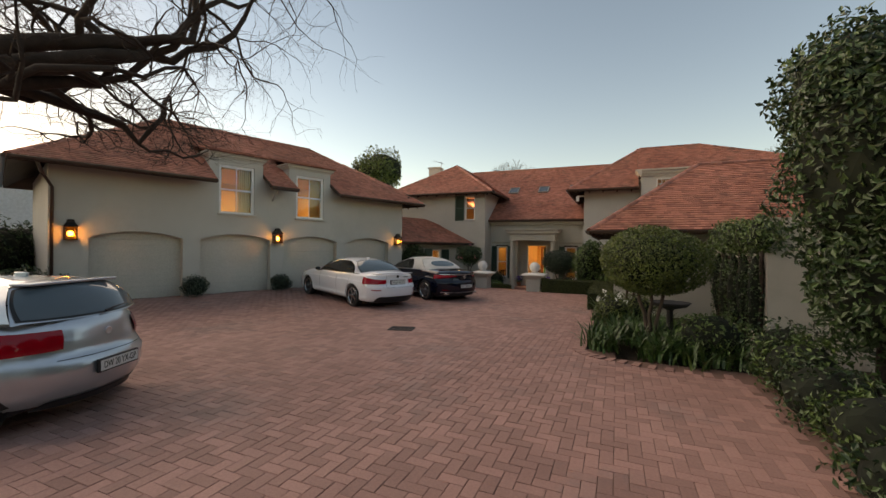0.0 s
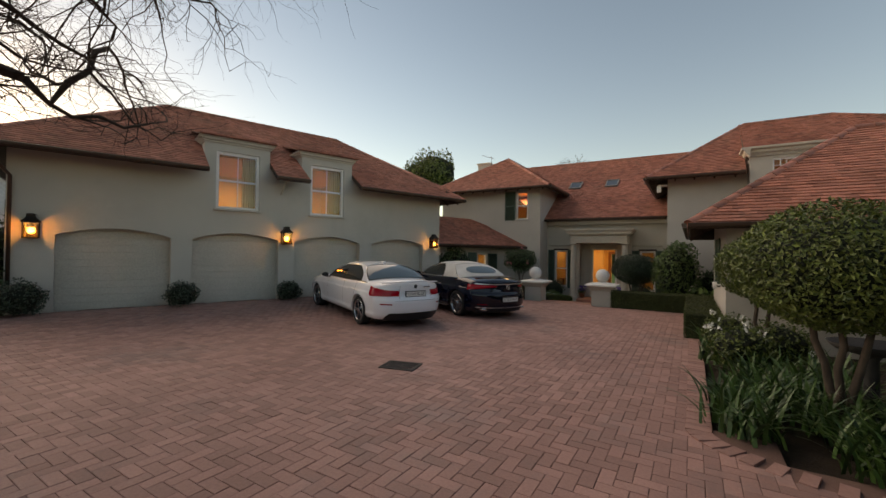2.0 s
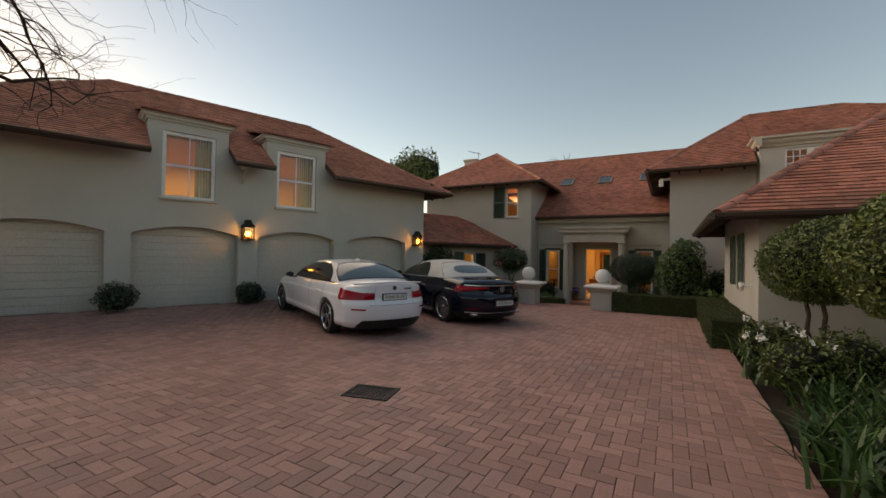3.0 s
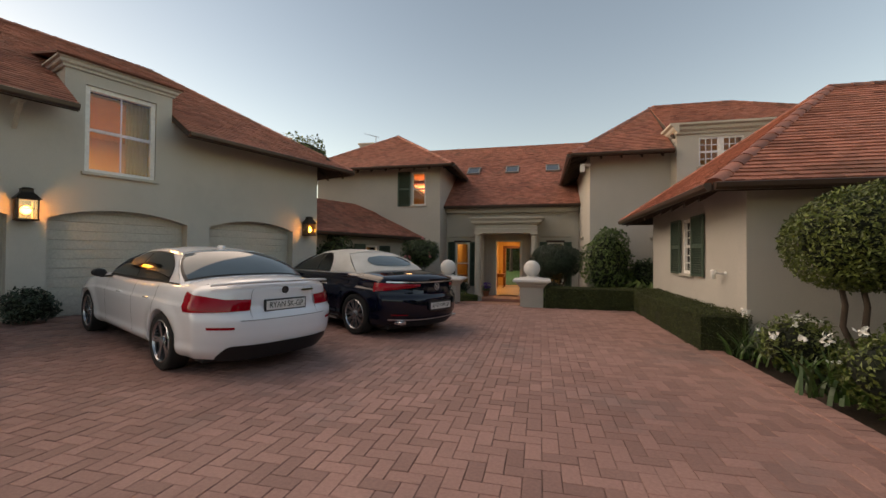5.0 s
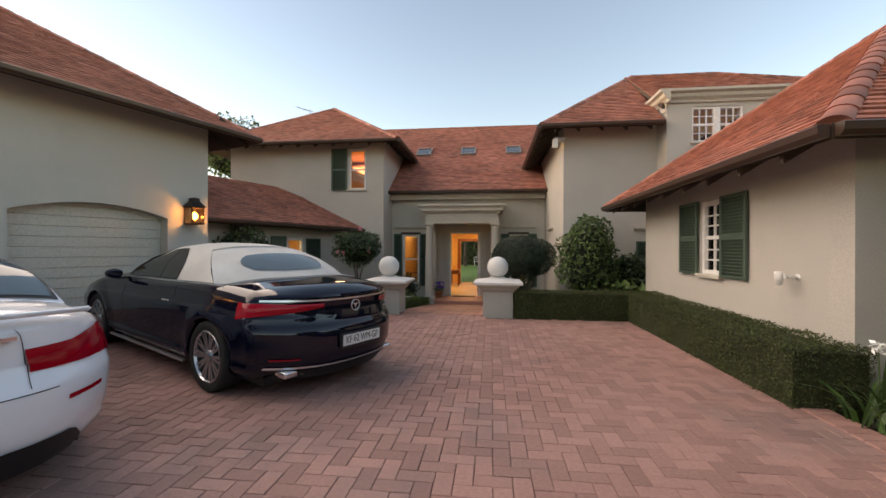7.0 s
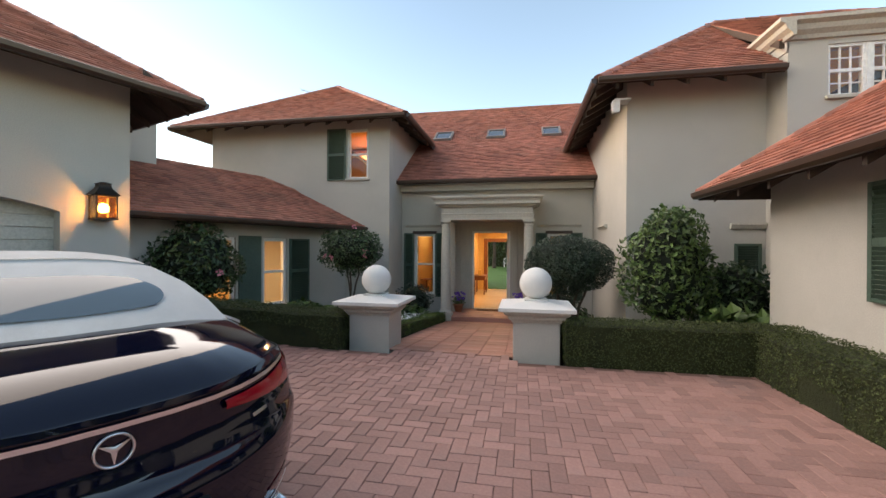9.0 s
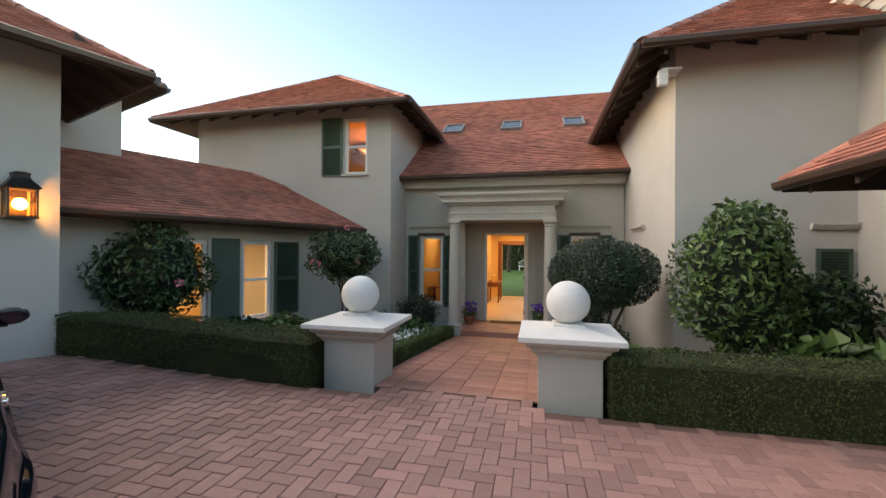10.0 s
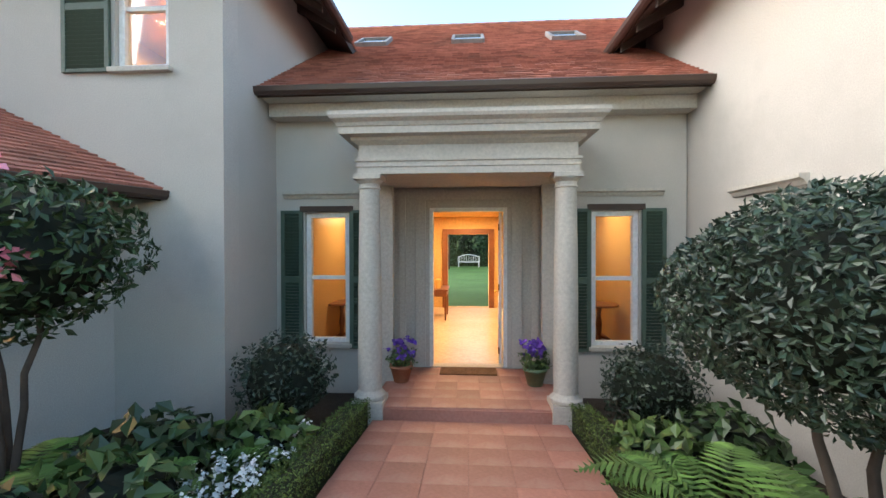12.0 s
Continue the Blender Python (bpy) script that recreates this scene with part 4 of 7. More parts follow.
desk = thing("side_table", "polished wooden side table against the hall wall", "table", pose(HALL[0] + 0.28, 29.3, PF))
bm = bmesh.new()
box(bm, -0.26, 0.26, -0.55, 0.55, 0.74, 0.78, 0.01)
part("tabletop", bm, WOOD, desk)
bm = bmesh.new()
box(bm, -0.23, 0.23, -0.50, 0.50, 0.60, 0.74)
part("drawer_box", bm, WOOD, desk)
for sx in (-0.2, 0.2):
    for sy in (-0.46, 0.46):
        bm = bmesh.new()
        lathe(bm, [(0.02, 0), (0.03, 0.3), (0.026, 0.6)], 10, pose(sx, sy, 0))
        part("leg", bm, WOOD, desk)
clock = bmesh.new()
box(clock, -0.07, 0.07, -0.14, 0.14, 0, 0.24, 0.03)
tagged(link("mantel_clock", clock, CURTAIN, None, "", False, pose(HALL[0] + 0.28, 29.1, PF + 0.78)), "small gilt clock standing on the side table", "clock")
for nm, x in (("west", (-7.0 + X0 - 1.35) / 2), ("east", (X0 + 1.35 - 1.7) / 2)):
    t = thing("pedestal_table", "dark wooden pedestal table in the lit room", "table", pose(x + (-0.44 if nm == "west" else 0.32), 26.2, -0.35), "side room tables")
    bm = bmesh.new()
    lathe(bm, [(0.0, 0.72), (0.33, 0.72), (0.35, 0.735), (0.33, 0.755), (0, 0.755)], 24)
    part("tabletop", bm, WOOD, t)
    bm = bmesh.new()
    lathe(bm, [(0.05, 0.08), (0.035, 0.2), (0.055, 0.4), (0.03, 0.55), (0.05, 0.72)], 14)
    part("pedestal", bm, WOOD, t)
    for k in range(3):
        bm = bmesh.new()
        an = 2 * math.pi * k / 3
        tube(bm, [(0.03 * math.cos(an), 0.03 * math.sin(an), 0.16), (0.18 * math.cos(an), 0.18 * math.sin(an), 0.10), (0.28 * math.cos(an), 0.28 * math.sin(an), 0.02)], [0.025, 0.022, 0.02], 8)
        part("leg", bm, WOOD, t)
mat_ob = bmesh.new()
box(mat_ob, -0.42, 0.42, -0.17, 0.17, 0, 0.018, 0.006)
tagged(link("doormat", mat_ob, grained("coir_mat", (0.13, 0.07, 0.035), (0.20, 0.11, 0.06), 0.95, 300, 8, 0.8, 0.01), None, "", False, pose(X0, 24.72, PF)), "brown coir doormat at the front door sill", "doormat")

# ---------------------------------------------------------------- piers
def pier(x, y):
    p = thing("gate_pier", "plastered pier with a white capstone and a stone ball", "pier", pose(x, y, 0), "entrance piers")
    bm = bmesh.new()
    box(bm, -0.31, 0.31, -0.31, 0.31, -0.4, 0.56, 0.012)
    part("shaft", bm, PLASTER, p)
    bm = bmesh.new()
    prof = [(0.31, 0.50), (0.325, 0.505), (0.335, 0.53), (0.37, 0.56), (0.375, 0.59), (0.43, 0.625), (0.435, 0.66), (0.30, 0.665)]
    ring = [[bm.verts.new((sx * r, sy * r, z)) for sx, sy in ((-1, -1), (1, -1), (1, 1), (-1, 1))] for r, z in prof]
    for r, s in zip(ring, ring[1:]):
        for i in range(4):
            bm.faces.new((r[i], r[(i + 1) % 4], s[(i + 1) % 4], s[i]))
    part("moulding", bm, TRIM, p)
    bm = bmesh.new()
    box(bm, -0.50, 0.50, -0.50, 0.50, 0.665, 0.72, 0.010)
    ring = [[bm.verts.new((sx * r, sy * r, z)) for sx, sy in ((-1, -1), (1, -1), (1, 1), (-1, 1))] for r, z in ((0.49, 0.718), (0.17, 0.775))]
    for i in range(4):
        bm.faces.new((ring[0][i], ring[0][(i + 1) % 4], ring[1][(i + 1) % 4], ring[1][i]))
    bm.faces.new(ring[1])
    part("capstone", bm, CAPSTONE, p, "white painted capstone")
    bm = bmesh.new()
    box(bm, -0.155, 0.155, -0.155, 0.155, 0.77, 0.80, 0.006)
    part("ball_plinth", bm, CAPSTONE, p)
    bm = bmesh.new()
    bmesh.ops.create_uvsphere(bm, u_segments=40, v_segments=24, radius=0.225, matrix=pose(0, 0, 1.015))
    part("ball", bm, CAPSTONE, p, "white stone ball", True)


pier(-5.71, 18.03)
pier(-3.30, 17.95)

# ---------------------------------------------------------------- roof furniture
def skylight(x):
    y, zz = 27.1, M_EAVE + (27.1 - MYE) * MR
    s = thing("skylight", "small roof window set in the red tiles", "skylight", pose(x, y, zz + 0.02, math.degrees(math.atan(MR)), 0, 0), "roof windows")
    bm = bmesh.new()
    w, h = 0.33, 0.42
    for a in ((-w, -w + 0.06, -h, h), (w - 0.06, w, -h, h), (-w + 0.06, w - 0.06, -h, -h + 0.06), (-w + 0.06, w - 0.06, h - 0.06, h)):
        box(bm, a[0], a[1], a[2], a[3], -0.02, 0.09, 0.006)
    part("frame", bm, grained("grey_roof_window_frame", (0.16, 0.15, 0.14), (0.24, 0.22, 0.2), 0.5, 20, 3, 0.05), s)
    bm = bmesh.new()
    box(bm, -w + 0.06, w - 0.06, -h + 0.06, h - 0.06, 0.05, 0.058)
    part("pane", bm, plain("sky_lit_glass", (0.08, 0.09, 0.10), 0.02, 0.0, 1.0), s, "glass that mirrors the sky")


for x in (-6.42, X0, -2.50):
    skylight(x)
bm = bmesh.new()
box(bm, -0.45, 0.45, -0.35, 0.35, -1.2, 0.45, 0.02)
box(bm, -0.52, 0.52, -0.42, 0.42, 0.45, 0.56, 0.02)
tagged(link("chimney", bm, PLASTER, None, "", False, pose(-13.4, 29.6, 7.6)), "plastered chimney behind the tower roof", "chimney")
ant = thing("roof_aerial", "thin metal television aerial above the roof", "aerial", pose(-12.5, 28.6, 7.15))
bm = bmesh.new()
tube(bm, [(0, 0, -0.4), (0, 0, 1.25)], [0.018, 0.014], 6)
part("mast", bm, GUTTER, ant)
bm = bmesh.new()
tube(bm, [(-0.75, 0.1, 1.42), (0.15, 0, 1.10)], [0.012, 0.012], 6)
for i in range(6):
    p = Vector((-0.75, 0.1, 1.42)).lerp(Vector((0.15, 0, 1.10)), i / 5)
    tube(bm, [p + Vector((0.05, -0.22, 0.0)), p + Vector((-0.05, 0.22, 0))], [0.006, 0.006], 5)
part("elements", bm, GUTTER, ant)
cc_ = thing("security_camera", "small white security camera under the eave", "camera", pose(-1.75, 20.30, 4.25))
bm = bmesh.new()
box(bm, -0.02, 0.27, -0.03, 0.30, 0.10, 0.13)
part("bracket", bm, WHITE, cc_)
bm = bmesh.new()
box(bm, -0.07, 0.07, -0.05, 0.05, -0.14, 0.10, 0.02)
part("housing", bm, WHITE, cc_)


def rafters(a, b, inward, n, drop):
    """Rafter tails under an eave from a to b; inward: the way to the wall, with its rise."""
    a, b, inward = Vector(a), Vector(b), Vector(inward)
    top = thing("rafter_tails", "dark stained rafter tails under the eave", "rafters", None, "", "structure")
    along = (b - a).normalized()
    for i in range(n):
        p = a + (b - a) * ((i + 0.5) / n)
        bm = bmesh.new()
        v = []
        for e, t in ((p + inward * 0.06, 0.10), (p + inward, 0.14)):
            for s in (-0.025, 0.025):
                for z in (-drop - t, -drop + 0.01):
                    v.append(bm.verts.new(e + along * s + Vector((0, 0, z))))
        for q in ((0, 1, 3, 2), (4, 6, 7, 5), (0, 4, 5, 1), (2, 3, 7, 6), (0, 2, 6, 4), (1, 5, 7, 3)):
            bm.faces.new([v[k] for k in q])
        part("rafter", bm, EAVE, top)


rafters((-2.15, 20.0, R_EAVE), (-2.15, 26.0, R_EAVE), (0.66, 0, 0.40), 10, 0.14)
rafters((-2.1, 19.88, R_EAVE), (0.85, 19.88, R_EAVE), (0, 0.70, 0.43), 5, 0.14)
rafters((-13.6, 22.40, T_EAVE), (-6.6, 22.40, T_EAVE), (0, 0.68, 0.44), 11, 0.14)
rafters((-6.55, 22.5, T_EAVE), (-6.55, 25.4, T_EAVE), (-0.66, 0, 0.42), 5, 0.14)
gn = [tuple(GARAGE_AT @ Vector(p)) for p in ((0.7, 1.15, G_EAVE), (-6.0, 1.15, G_EAVE))]
rafters(gn[0], gn[1], tuple(GARAGE_AT.to_3x3() @ Vector((0, -0.72, 0.46))), 10, 0.14)
rafters((-0.76, 13.0, C_EAVE), (-0.76, 19.0, C_EAVE), (0.66, 0, 0.46), 9, 0.14)


def downpipe(pts, label):
    bm = bmesh.new()
    tube(bm, pts, [0.04] * len(pts), 10)
    tagged(link("downpipe", bm, GUTTER, None, "", True), label, "downpipe")


gp = [tuple(GARAGE_AT @ Vector(p)) for p in ((0.70, -12.3, 3.85), (0.55, -12.2, 3.6), (0.08, -11.98, 3.3), (0.06, -11.98, 0.3))]
downpipe(gp, "brown rainwater pipe at the garage corner")

# ---------------------------------------------------------------- drain grate
grate = thing("drain_grate", "dark iron drain grate set in the brick drive", "drain grate", pose(-4.42, 8.02, 0.004, 0, 0, 14) @ Matrix.Diagonal((0.76, 0.80, 1, 1)))
bm = bmesh.new()
for q in ((-0.36, -0.32, -0.26, 0.26), (0.32, 0.36, -0.26, 0.26), (-0.32, 0.32, -0.26, -0.22), (-0.32, 0.32, 0.22, 0.26)):
    box(bm, q[0], q[1], q[2], q[3], -0.03, 0.012, 0.003)
box(bm, -0.33, 0.33, -0.23, 0.23, -0.03, -0.012)
CAST = grained("cast_iron", (0.02, 0.02, 0.02), (0.045, 0.04, 0.038), 0.7, 60, 4, 0.3)
part("frame", bm, CAST, grate)
for i in range(12):
    x = -0.32 + 0.64 * (i + 0.5) / 12
    bm = bmesh.new()
    box(bm, x - 0.013, x + 0.013, -0.225, 0.225, -0.012, 0.008, 0.003)
    part("bar", bm, CAST, grate)

# ---------------------------------------------------------------- terracotta path from the piers to the porch
pb = bmesh.new()
PW0, PW1, PYA, PYB = -5.56, -3.36, 17.75, 23.34
v = [pb.verts.new((x, y, land(x, y) - 0.02)) for x, y in ((PW0, PYA), (PW1, PYA), (PW1, PYB), (PW0, PYB))]
pb.faces.new(v)
PATHWAY = structure("pavement_path", pb, grained("path_mortar", (0.30, 0.16, 0.125), (0.40, 0.23, 0.18), 0.9, 40, 2, 0.2), "terracotta tiled path sloping down to the porch", "path")
tile = bmesh.new()
TS = (PW1 - PW0) / 6
box(tile, -TS / 2 + 0.0009, TS / 2 - 0.0009, -TS / 2 + 0.0009, TS / 2 - 0.0009, -0.02, 0.0, 0.003)
tile_me = bpy.data.meshes.new("tile")
tile.to_mesh(tile_me)
tile.free()
tile_me.materials.append(TERRACOTTA)
rt = random.Random(5)
tilt = math.degrees(math.atan2(-0.55, 5.6))
for j in range(int((PYB - PYA) / TS)):
    for i in range(6):
        x, y = PW0 + (i + 0.5) * TS, PYA + (j + 0.5) * TS
        o = new("tile", tile_me)
        o.parent = PATHWAY
        o.matrix_basis = pose(x, y, land(x, y) + 0.004 + rt.uniform(-0.0015, 0.0015), tilt, 0, 0)
for j in range(5):
    for i in range(7):
        o = new("tile", tile_me)
        o.parent = PORCH
        w = 2.06 / 7
        o.matrix_basis = pose(X0 - 1.03 + (i + 0.5) * w, 23.36 + (j + 0.5) * w + 0.005, PF - 0.001 + 0.001 * ((i * 3 + j) % 2)) @ Matrix.Diagonal((w / TS, w / TS, 0.5, 1))

# ---------------------------------------------------------------- cars
def paint(name, color, rough, metal, flake=0.0, coat=1.0):
    m, N, L, b = node_mat(name, rough, metal)
    n = noise_tex(N, L, 900, 1, 0.5)
    c = ramp(N, L, n, [(0.3, tuple(v * (1 - flake) for v in color)), (0.7, tuple(min(1, v * (1 + flake)) for v in color))])
    L.new(c, b.inputs["Base Color"])
    b.inputs["Coat Weight"].default_value, b.inputs["Coat Roughness"].default_value = coat, 0.04
    return m


CAR_WHITE = paint("white_car_paint", (0.78, 0.79, 0.82), 0.35, 0.0, 0.02)
CAR_NAVY = paint("dark_blue_car_paint", (0.002, 0.0035, 0.013), 0.05, 0.0, 0.15, 0.0)
CAR_SILVER = paint("silver_car_paint", (0.50, 0.54, 0.58), 0.28, 0.7, 0.10)
CAR_GLASS = plain("tinted_car_glass", (0.012, 0.014, 0.015), 0.03, 0.0, 0.8)
REAR_GLASS = plain("rear_car_glass", (0.10, 0.135, 0.155), 0.03, 0.0, 0.45)
BRIGHT = plain("satin_bright_trim", (0.82, 0.83, 0.85), 0.32, 1.0)
RUBBER = grained("tyre_rubber", (0.012, 0.012, 0.012), (0.02, 0.02, 0.02), 0.8, 60, 4, 0.2)
ALLOY = plain("alloy_wheel", (0.45, 0.46, 0.48), 0.25, 0.9)
CHROME = plain("chrome", (0.75, 0.76, 0.78), 0.08, 1.0)
RED_LENS = plain("red_lamp_lens", (0.34, 0.003, 0.012), 0.06, 0.0, 0.35)
BLACK_TRIM = plain("black_car_trim", (0.012, 0.012, 0.013), 0.45)
PLATE = grained("number_plate", (0.70, 0.71, 0.69), (0.78, 0.78, 0.75), 0.4, 60, 8, 0.02)
INK = plain("plate_ink", (0.02, 0.03, 0.02), 0.5)
SOFT_TOP = grained("beige_soft_top_cloth", (0.55, 0.53, 0.49), (0.66, 0.64, 0.60), 0.95, 300, 3, 0.4, 0.002)
BLUE_ENAMEL = plain("blue_enamel", (0.03, 0.12, 0.45), 0.2)


def lerp_table(tab, x):
    """A smooth curve through the table's points that never overshoots them."""
    if x <= tab[0][0]:
        return tab[0][1]
    if x >= tab[-1][0]:
        return tab[-1][1]
    i = max(k for k in range(len(tab) - 1) if tab[k][0] <= x)
    slope = lambda k: (tab[k + 1][1] - tab[k][1]) / (tab[k + 1][0] - tab[k][0])

    def tangent(k):
        if k == 0:
            return slope(0)
        if k == len(tab) - 1:
            return slope(k - 1)
        a, b = slope(k - 1), slope(k)
        return 0.0 if a * b <= 0 else 2 * a * b / (a + b)

    h = tab[i + 1][0] - tab[i][0]
    t = (x - tab[i][0]) / h
    return ((1 + 2 * t) * (1 - t) ** 2 * tab[i][1] + t * (1 - t) ** 2 * h * tangent(i)
            + t * t * (3 - 2 * t) * tab[i + 1][1] + t * t * (t - 1) * h * tangent(i + 1))


def make_wheel(parent, at, R, side, spokes):
    w = part("wheel", bmesh.new(), ALLOY, parent)
    bm = bmesh.new()
    lathe(bm, [(R * 0.70, -0.10), (R * 0.93, -0.115), (R * 0.985, -0.10), (R, -0.06), (R, 0.06), (R * 0.985, 0.10), (R * 0.93, 0.115), (R * 0.72, 0.10), (R * 0.70, 0.06), (R * 0.70, -0.10)], 40)
    part("tyre", bm, RUBBER, w, "black rubber tyre", True)
    bm = bmesh.new()
    lathe(bm, [(R * 0.735, 0.105), (R * 0.70, 0.112), (R * 0.66, 0.09), (R * 0.655, 0.06)], 40)
    for k in range(spokes):
        for da in (-0.085, 0.085):
            a = 2 * math.pi * k / spokes
            c, s = math.cos(a + da * 0.6), math.sin(a + da * 0.6)
            c2, s2 = math.cos(a + da * 1.35), math.sin(a + da * 1.35)
            p0, p1 = Vector((c * R * 0.12, s * R * 0.12, 0.085)), Vector((c2 * R * 0.69, s2 * R * 0.69, 0.10))
            d = (p1 - p0).normalized()
            n = Vector((-d.y, d.x, 0)).normalized() * 0.016
            q = [p0 - n, p0 + n, p1 + n * 0.8, p1 - n * 0.8]
            top = [bm.verts.new(v) for v in q]
            bot = [bm.verts.new(v + Vector((0, 0, -0.05))) for v in q]
            bm.faces.new(top)
            for i in range(4):
                bm.faces.new((top[i], bot[i], bot[(i + 1) % 4], top[(i + 1) % 4]))
    lathe(bm, [(R * 0.19, 0.07), (R * 0.17, 0.10), (0.03, 0.108), (0, 0.108)], 20)
    part("rim", bm, ALLOY, w, "spoked alloy rim")
    bm = bmesh.new()
    lathe(bm, [(R * 0.70, 0.06), (R * 0.66, 0.02), (R * 0.64, -0.06), (R * 0.10, -0.06), (0, -0.06)], 32)
    part("brake", bm, BLACK_TRIM, w, "dark brake drum behind the spokes")
    w.matrix_basis = pose(at[0], at[1], at[2], -90 * side, 0, 0)
    return w


def plate_text(parent, words, m, size):
    cu = bpy.data.curves.new("lettering", "FONT")
    cu.body, cu.size, cu.align_x, cu.align_y = words, size, "CENTER", "CENTER"
    cu.extrude = 0.001
    tmp = bpy.data.objects.new("tmp", cu)
    me = bpy.data.meshes.new_from_object(tmp)
    bpy.data.objects.remove(tmp)
    wide = max(v.co.x for v in me.vertices) - min(v.co.x for v in me.vertices)
    me.transform(Matrix.Diagonal((min(1.0, 0.43 / wide), 1, 1, 1)))
    me.materials.append(INK)
    ob = new("lettering", me)
    ob.parent, ob.matrix_basis = parent, m
    return ob


def make_car(name, label, m, S):
    """S: sizes and outlines of the car. x runs from the rear bumper to the nose, y to its left."""
    car = thing(name, label, "car", m)
    L, W = S["L"], S["W"] / 2
    wheels_x, R = S["axles"], S["R"]
    # flank: tucked in at the sill, a rocker line, a flat door and a creased shoulder
    levels = [0.0, 0.05, 0.10, 0.16, 0.18, 0.26, 0.36, 0.46, 0.54, 0.60, 0.64, 0.68, 0.72, 0.745, 0.76, 0.80, 0.86, 0.91, 0.95, 0.98, 1.0]
    prof = [0.90, 0.945, 0.965, 0.978, 0.968, 0.975, 0.985, 0.993, 0.997, 0.999, 1.0, 1.0, 0.999, 0.997, 0.981, 0.973, 0.963, 0.952, 0.938, 0.915, 0.88]
    cor = S.get("corner", 0.45)
    roff = S["rear"]
    zs = lambda x: lerp_table(S["shoulder"], x)
    zt = lambda x: lerp_table(S["deck"], x)

    def wid(x):
        if x < cor + 0.6:
            return W * (0.955 + 0.045 * min(1, (x - cor) / 0.6))
        f = (L - x) / 0.9
        return W * (1.0 if f > 1 else 0.80 + 0.20 * math.sqrt(max(0.0, 1 - (1 - max(0, f)) ** 2)))

    def zb(x):
        z = S["sill"]
        for a in wheels_x:
            d = abs(x - a)
            r = R + 0.055
            if d < r:
                z = max(z, R + math.sqrt(r * r - d * d) * 0.98)
        return z

    def side_pt(x, k):
        b, s = zb(x), zs(x)
        base = S["sill"]
        z = base + (s - base) * levels[k]
        z = max(z, b - 0.001 * (len(levels) - k))
        off = lerp_table(roff, z) * max(0.0, 1 - (x - cor) / 0.8)
        flare = 0.0
        for a in wheels_x:
            d = math.hypot(x - a, z - R)
            flare = max(flare, 0.022 * max(0.0, 1 - abs(d - R - 0.06) / 0.14))
        return (x + off, wid(x) * prof[k] + flare, z)

    def rear_pt(f, k):
        s = zs(cor)
        z = S["sill"] + (s - S["sill"]) * levels[k]
        y = f * W * 0.955 * prof[k]
        return (lerp_table(roff, z) + cor * abs(f) ** S.get("square", 3.2), y, z)

    xs = [cor + (L - 0.02 - cor) * i / 74 for i in range(75)]
    for a in wheels_x:
        xs += [a - R - 0.055, a + R + 0.055, a - R - 0.05, a + R + 0.05]
    xs = sorted(xs)
    cols = [-1, -0.97, -0.93, -0.88, -0.82, -0.75, -0.66, -0.55, -0.4, -0.2, 0, 0.2, 0.4, 0.55, 0.66, 0.75, 0.82, 0.88, 0.93, 0.97, 1]
    K = len(levels)
    bm = bmesh.new()
    sides = {}
    for sg in (1, -1):
        grid = [[bm.verts.new((p[0], p[1] * sg, p[2])) for p in (side_pt(x, k) for k in range(K))] for x in xs]
        sides[sg] = grid
        for a, b in zip(grid, grid[1:]):
            for k in range(K - 1):
                if (a[k].co - a[k + 1].co).length + (b[k].co - b[k + 1].co).length > 0.004:
                    bm.faces.new((a[k], b[k], b[k + 1], a[k + 1]))
    rg = [[(sides[1][0][k] if f == 1 else sides[-1][0][k] if f == -1 else bm.verts.new(rear_pt(f, k))) for k in range(K)] for f in cols]
    for a, b in zip(rg, rg[1:]):
        for k in range(K - 1):
            bm.faces.new((a[k], a[k + 1], b[k + 1], b[k]))
    deck = []
    for i, x in enumerate(xs):
        top, sh = zt(x), zs(x)
        row = []
        for f in cols:
            if f == 1 or f == -1:
                row.append(sides[int(f)][i][K - 1])
            else:
                e = sides[1][i][K - 1].co
                row.append(bm.verts.new((x + (e.x - x), e.y * f, sh + (top - sh) * (1 - abs(f) ** 3.0) + 0.012)))
        deck.append(row)
    for a, b in zip(deck, deck[1:]):
        for j in range(len(cols) - 1):
            bm.faces.new((a[j], a[j + 1], b[j + 1], b[j]))
    for j in range(len(cols) - 1):
        q = [rg[j][K - 1], rg[j + 1][K - 1], deck[0][j + 1], deck[0][j]]
        q = [v for i, v in enumerate(q) if v not in q[:i]]
        if len(q) > 2:
            try:
                bm.faces.new(q)
            except ValueError:
                pass
    nose = deck[-1] + []
    fr = [sides[1][-1][k] for k in range(K)], [sides[-1][-1][k] for k in range(K)]
    for k in range(K - 1):
        bm.faces.new((fr[0][k], fr[1][k], fr[1][k + 1], fr[0][k + 1]))
    bm.faces.new(nose)
    bmesh.ops.recalc_face_normals(bm, faces=bm.faces)
    body = part("body", bm, S["paint"], car, "", True)
    # dark floor and wheel housings
    bm = bmesh.new()
    box(bm, 0.45, L - 0.5, -W * 0.80, W * 0.80, S["sill"] - 0.05, S["sill"] + 0.02)
    for a in wheels_x:
        for sg in (1, -1):
            seg = 14
            r = R + 0.06
            ring = [[bm.verts.new((a + r * math.cos(math.pi * i / seg), sg * y, R + r * math.sin(math.pi * i / seg) - 0.02)) for i in range(seg + 1)] for y in (W * 0.965, W * 0.58)]
            for i in range(seg):
                bm.faces.new((ring[0][i], ring[0][i + 1], ring[1][i + 1], ring[1][i]))
            bm.faces.new(ring[1])
    part("underbody", bm, BLACK_TRIM, car, "black underbody")
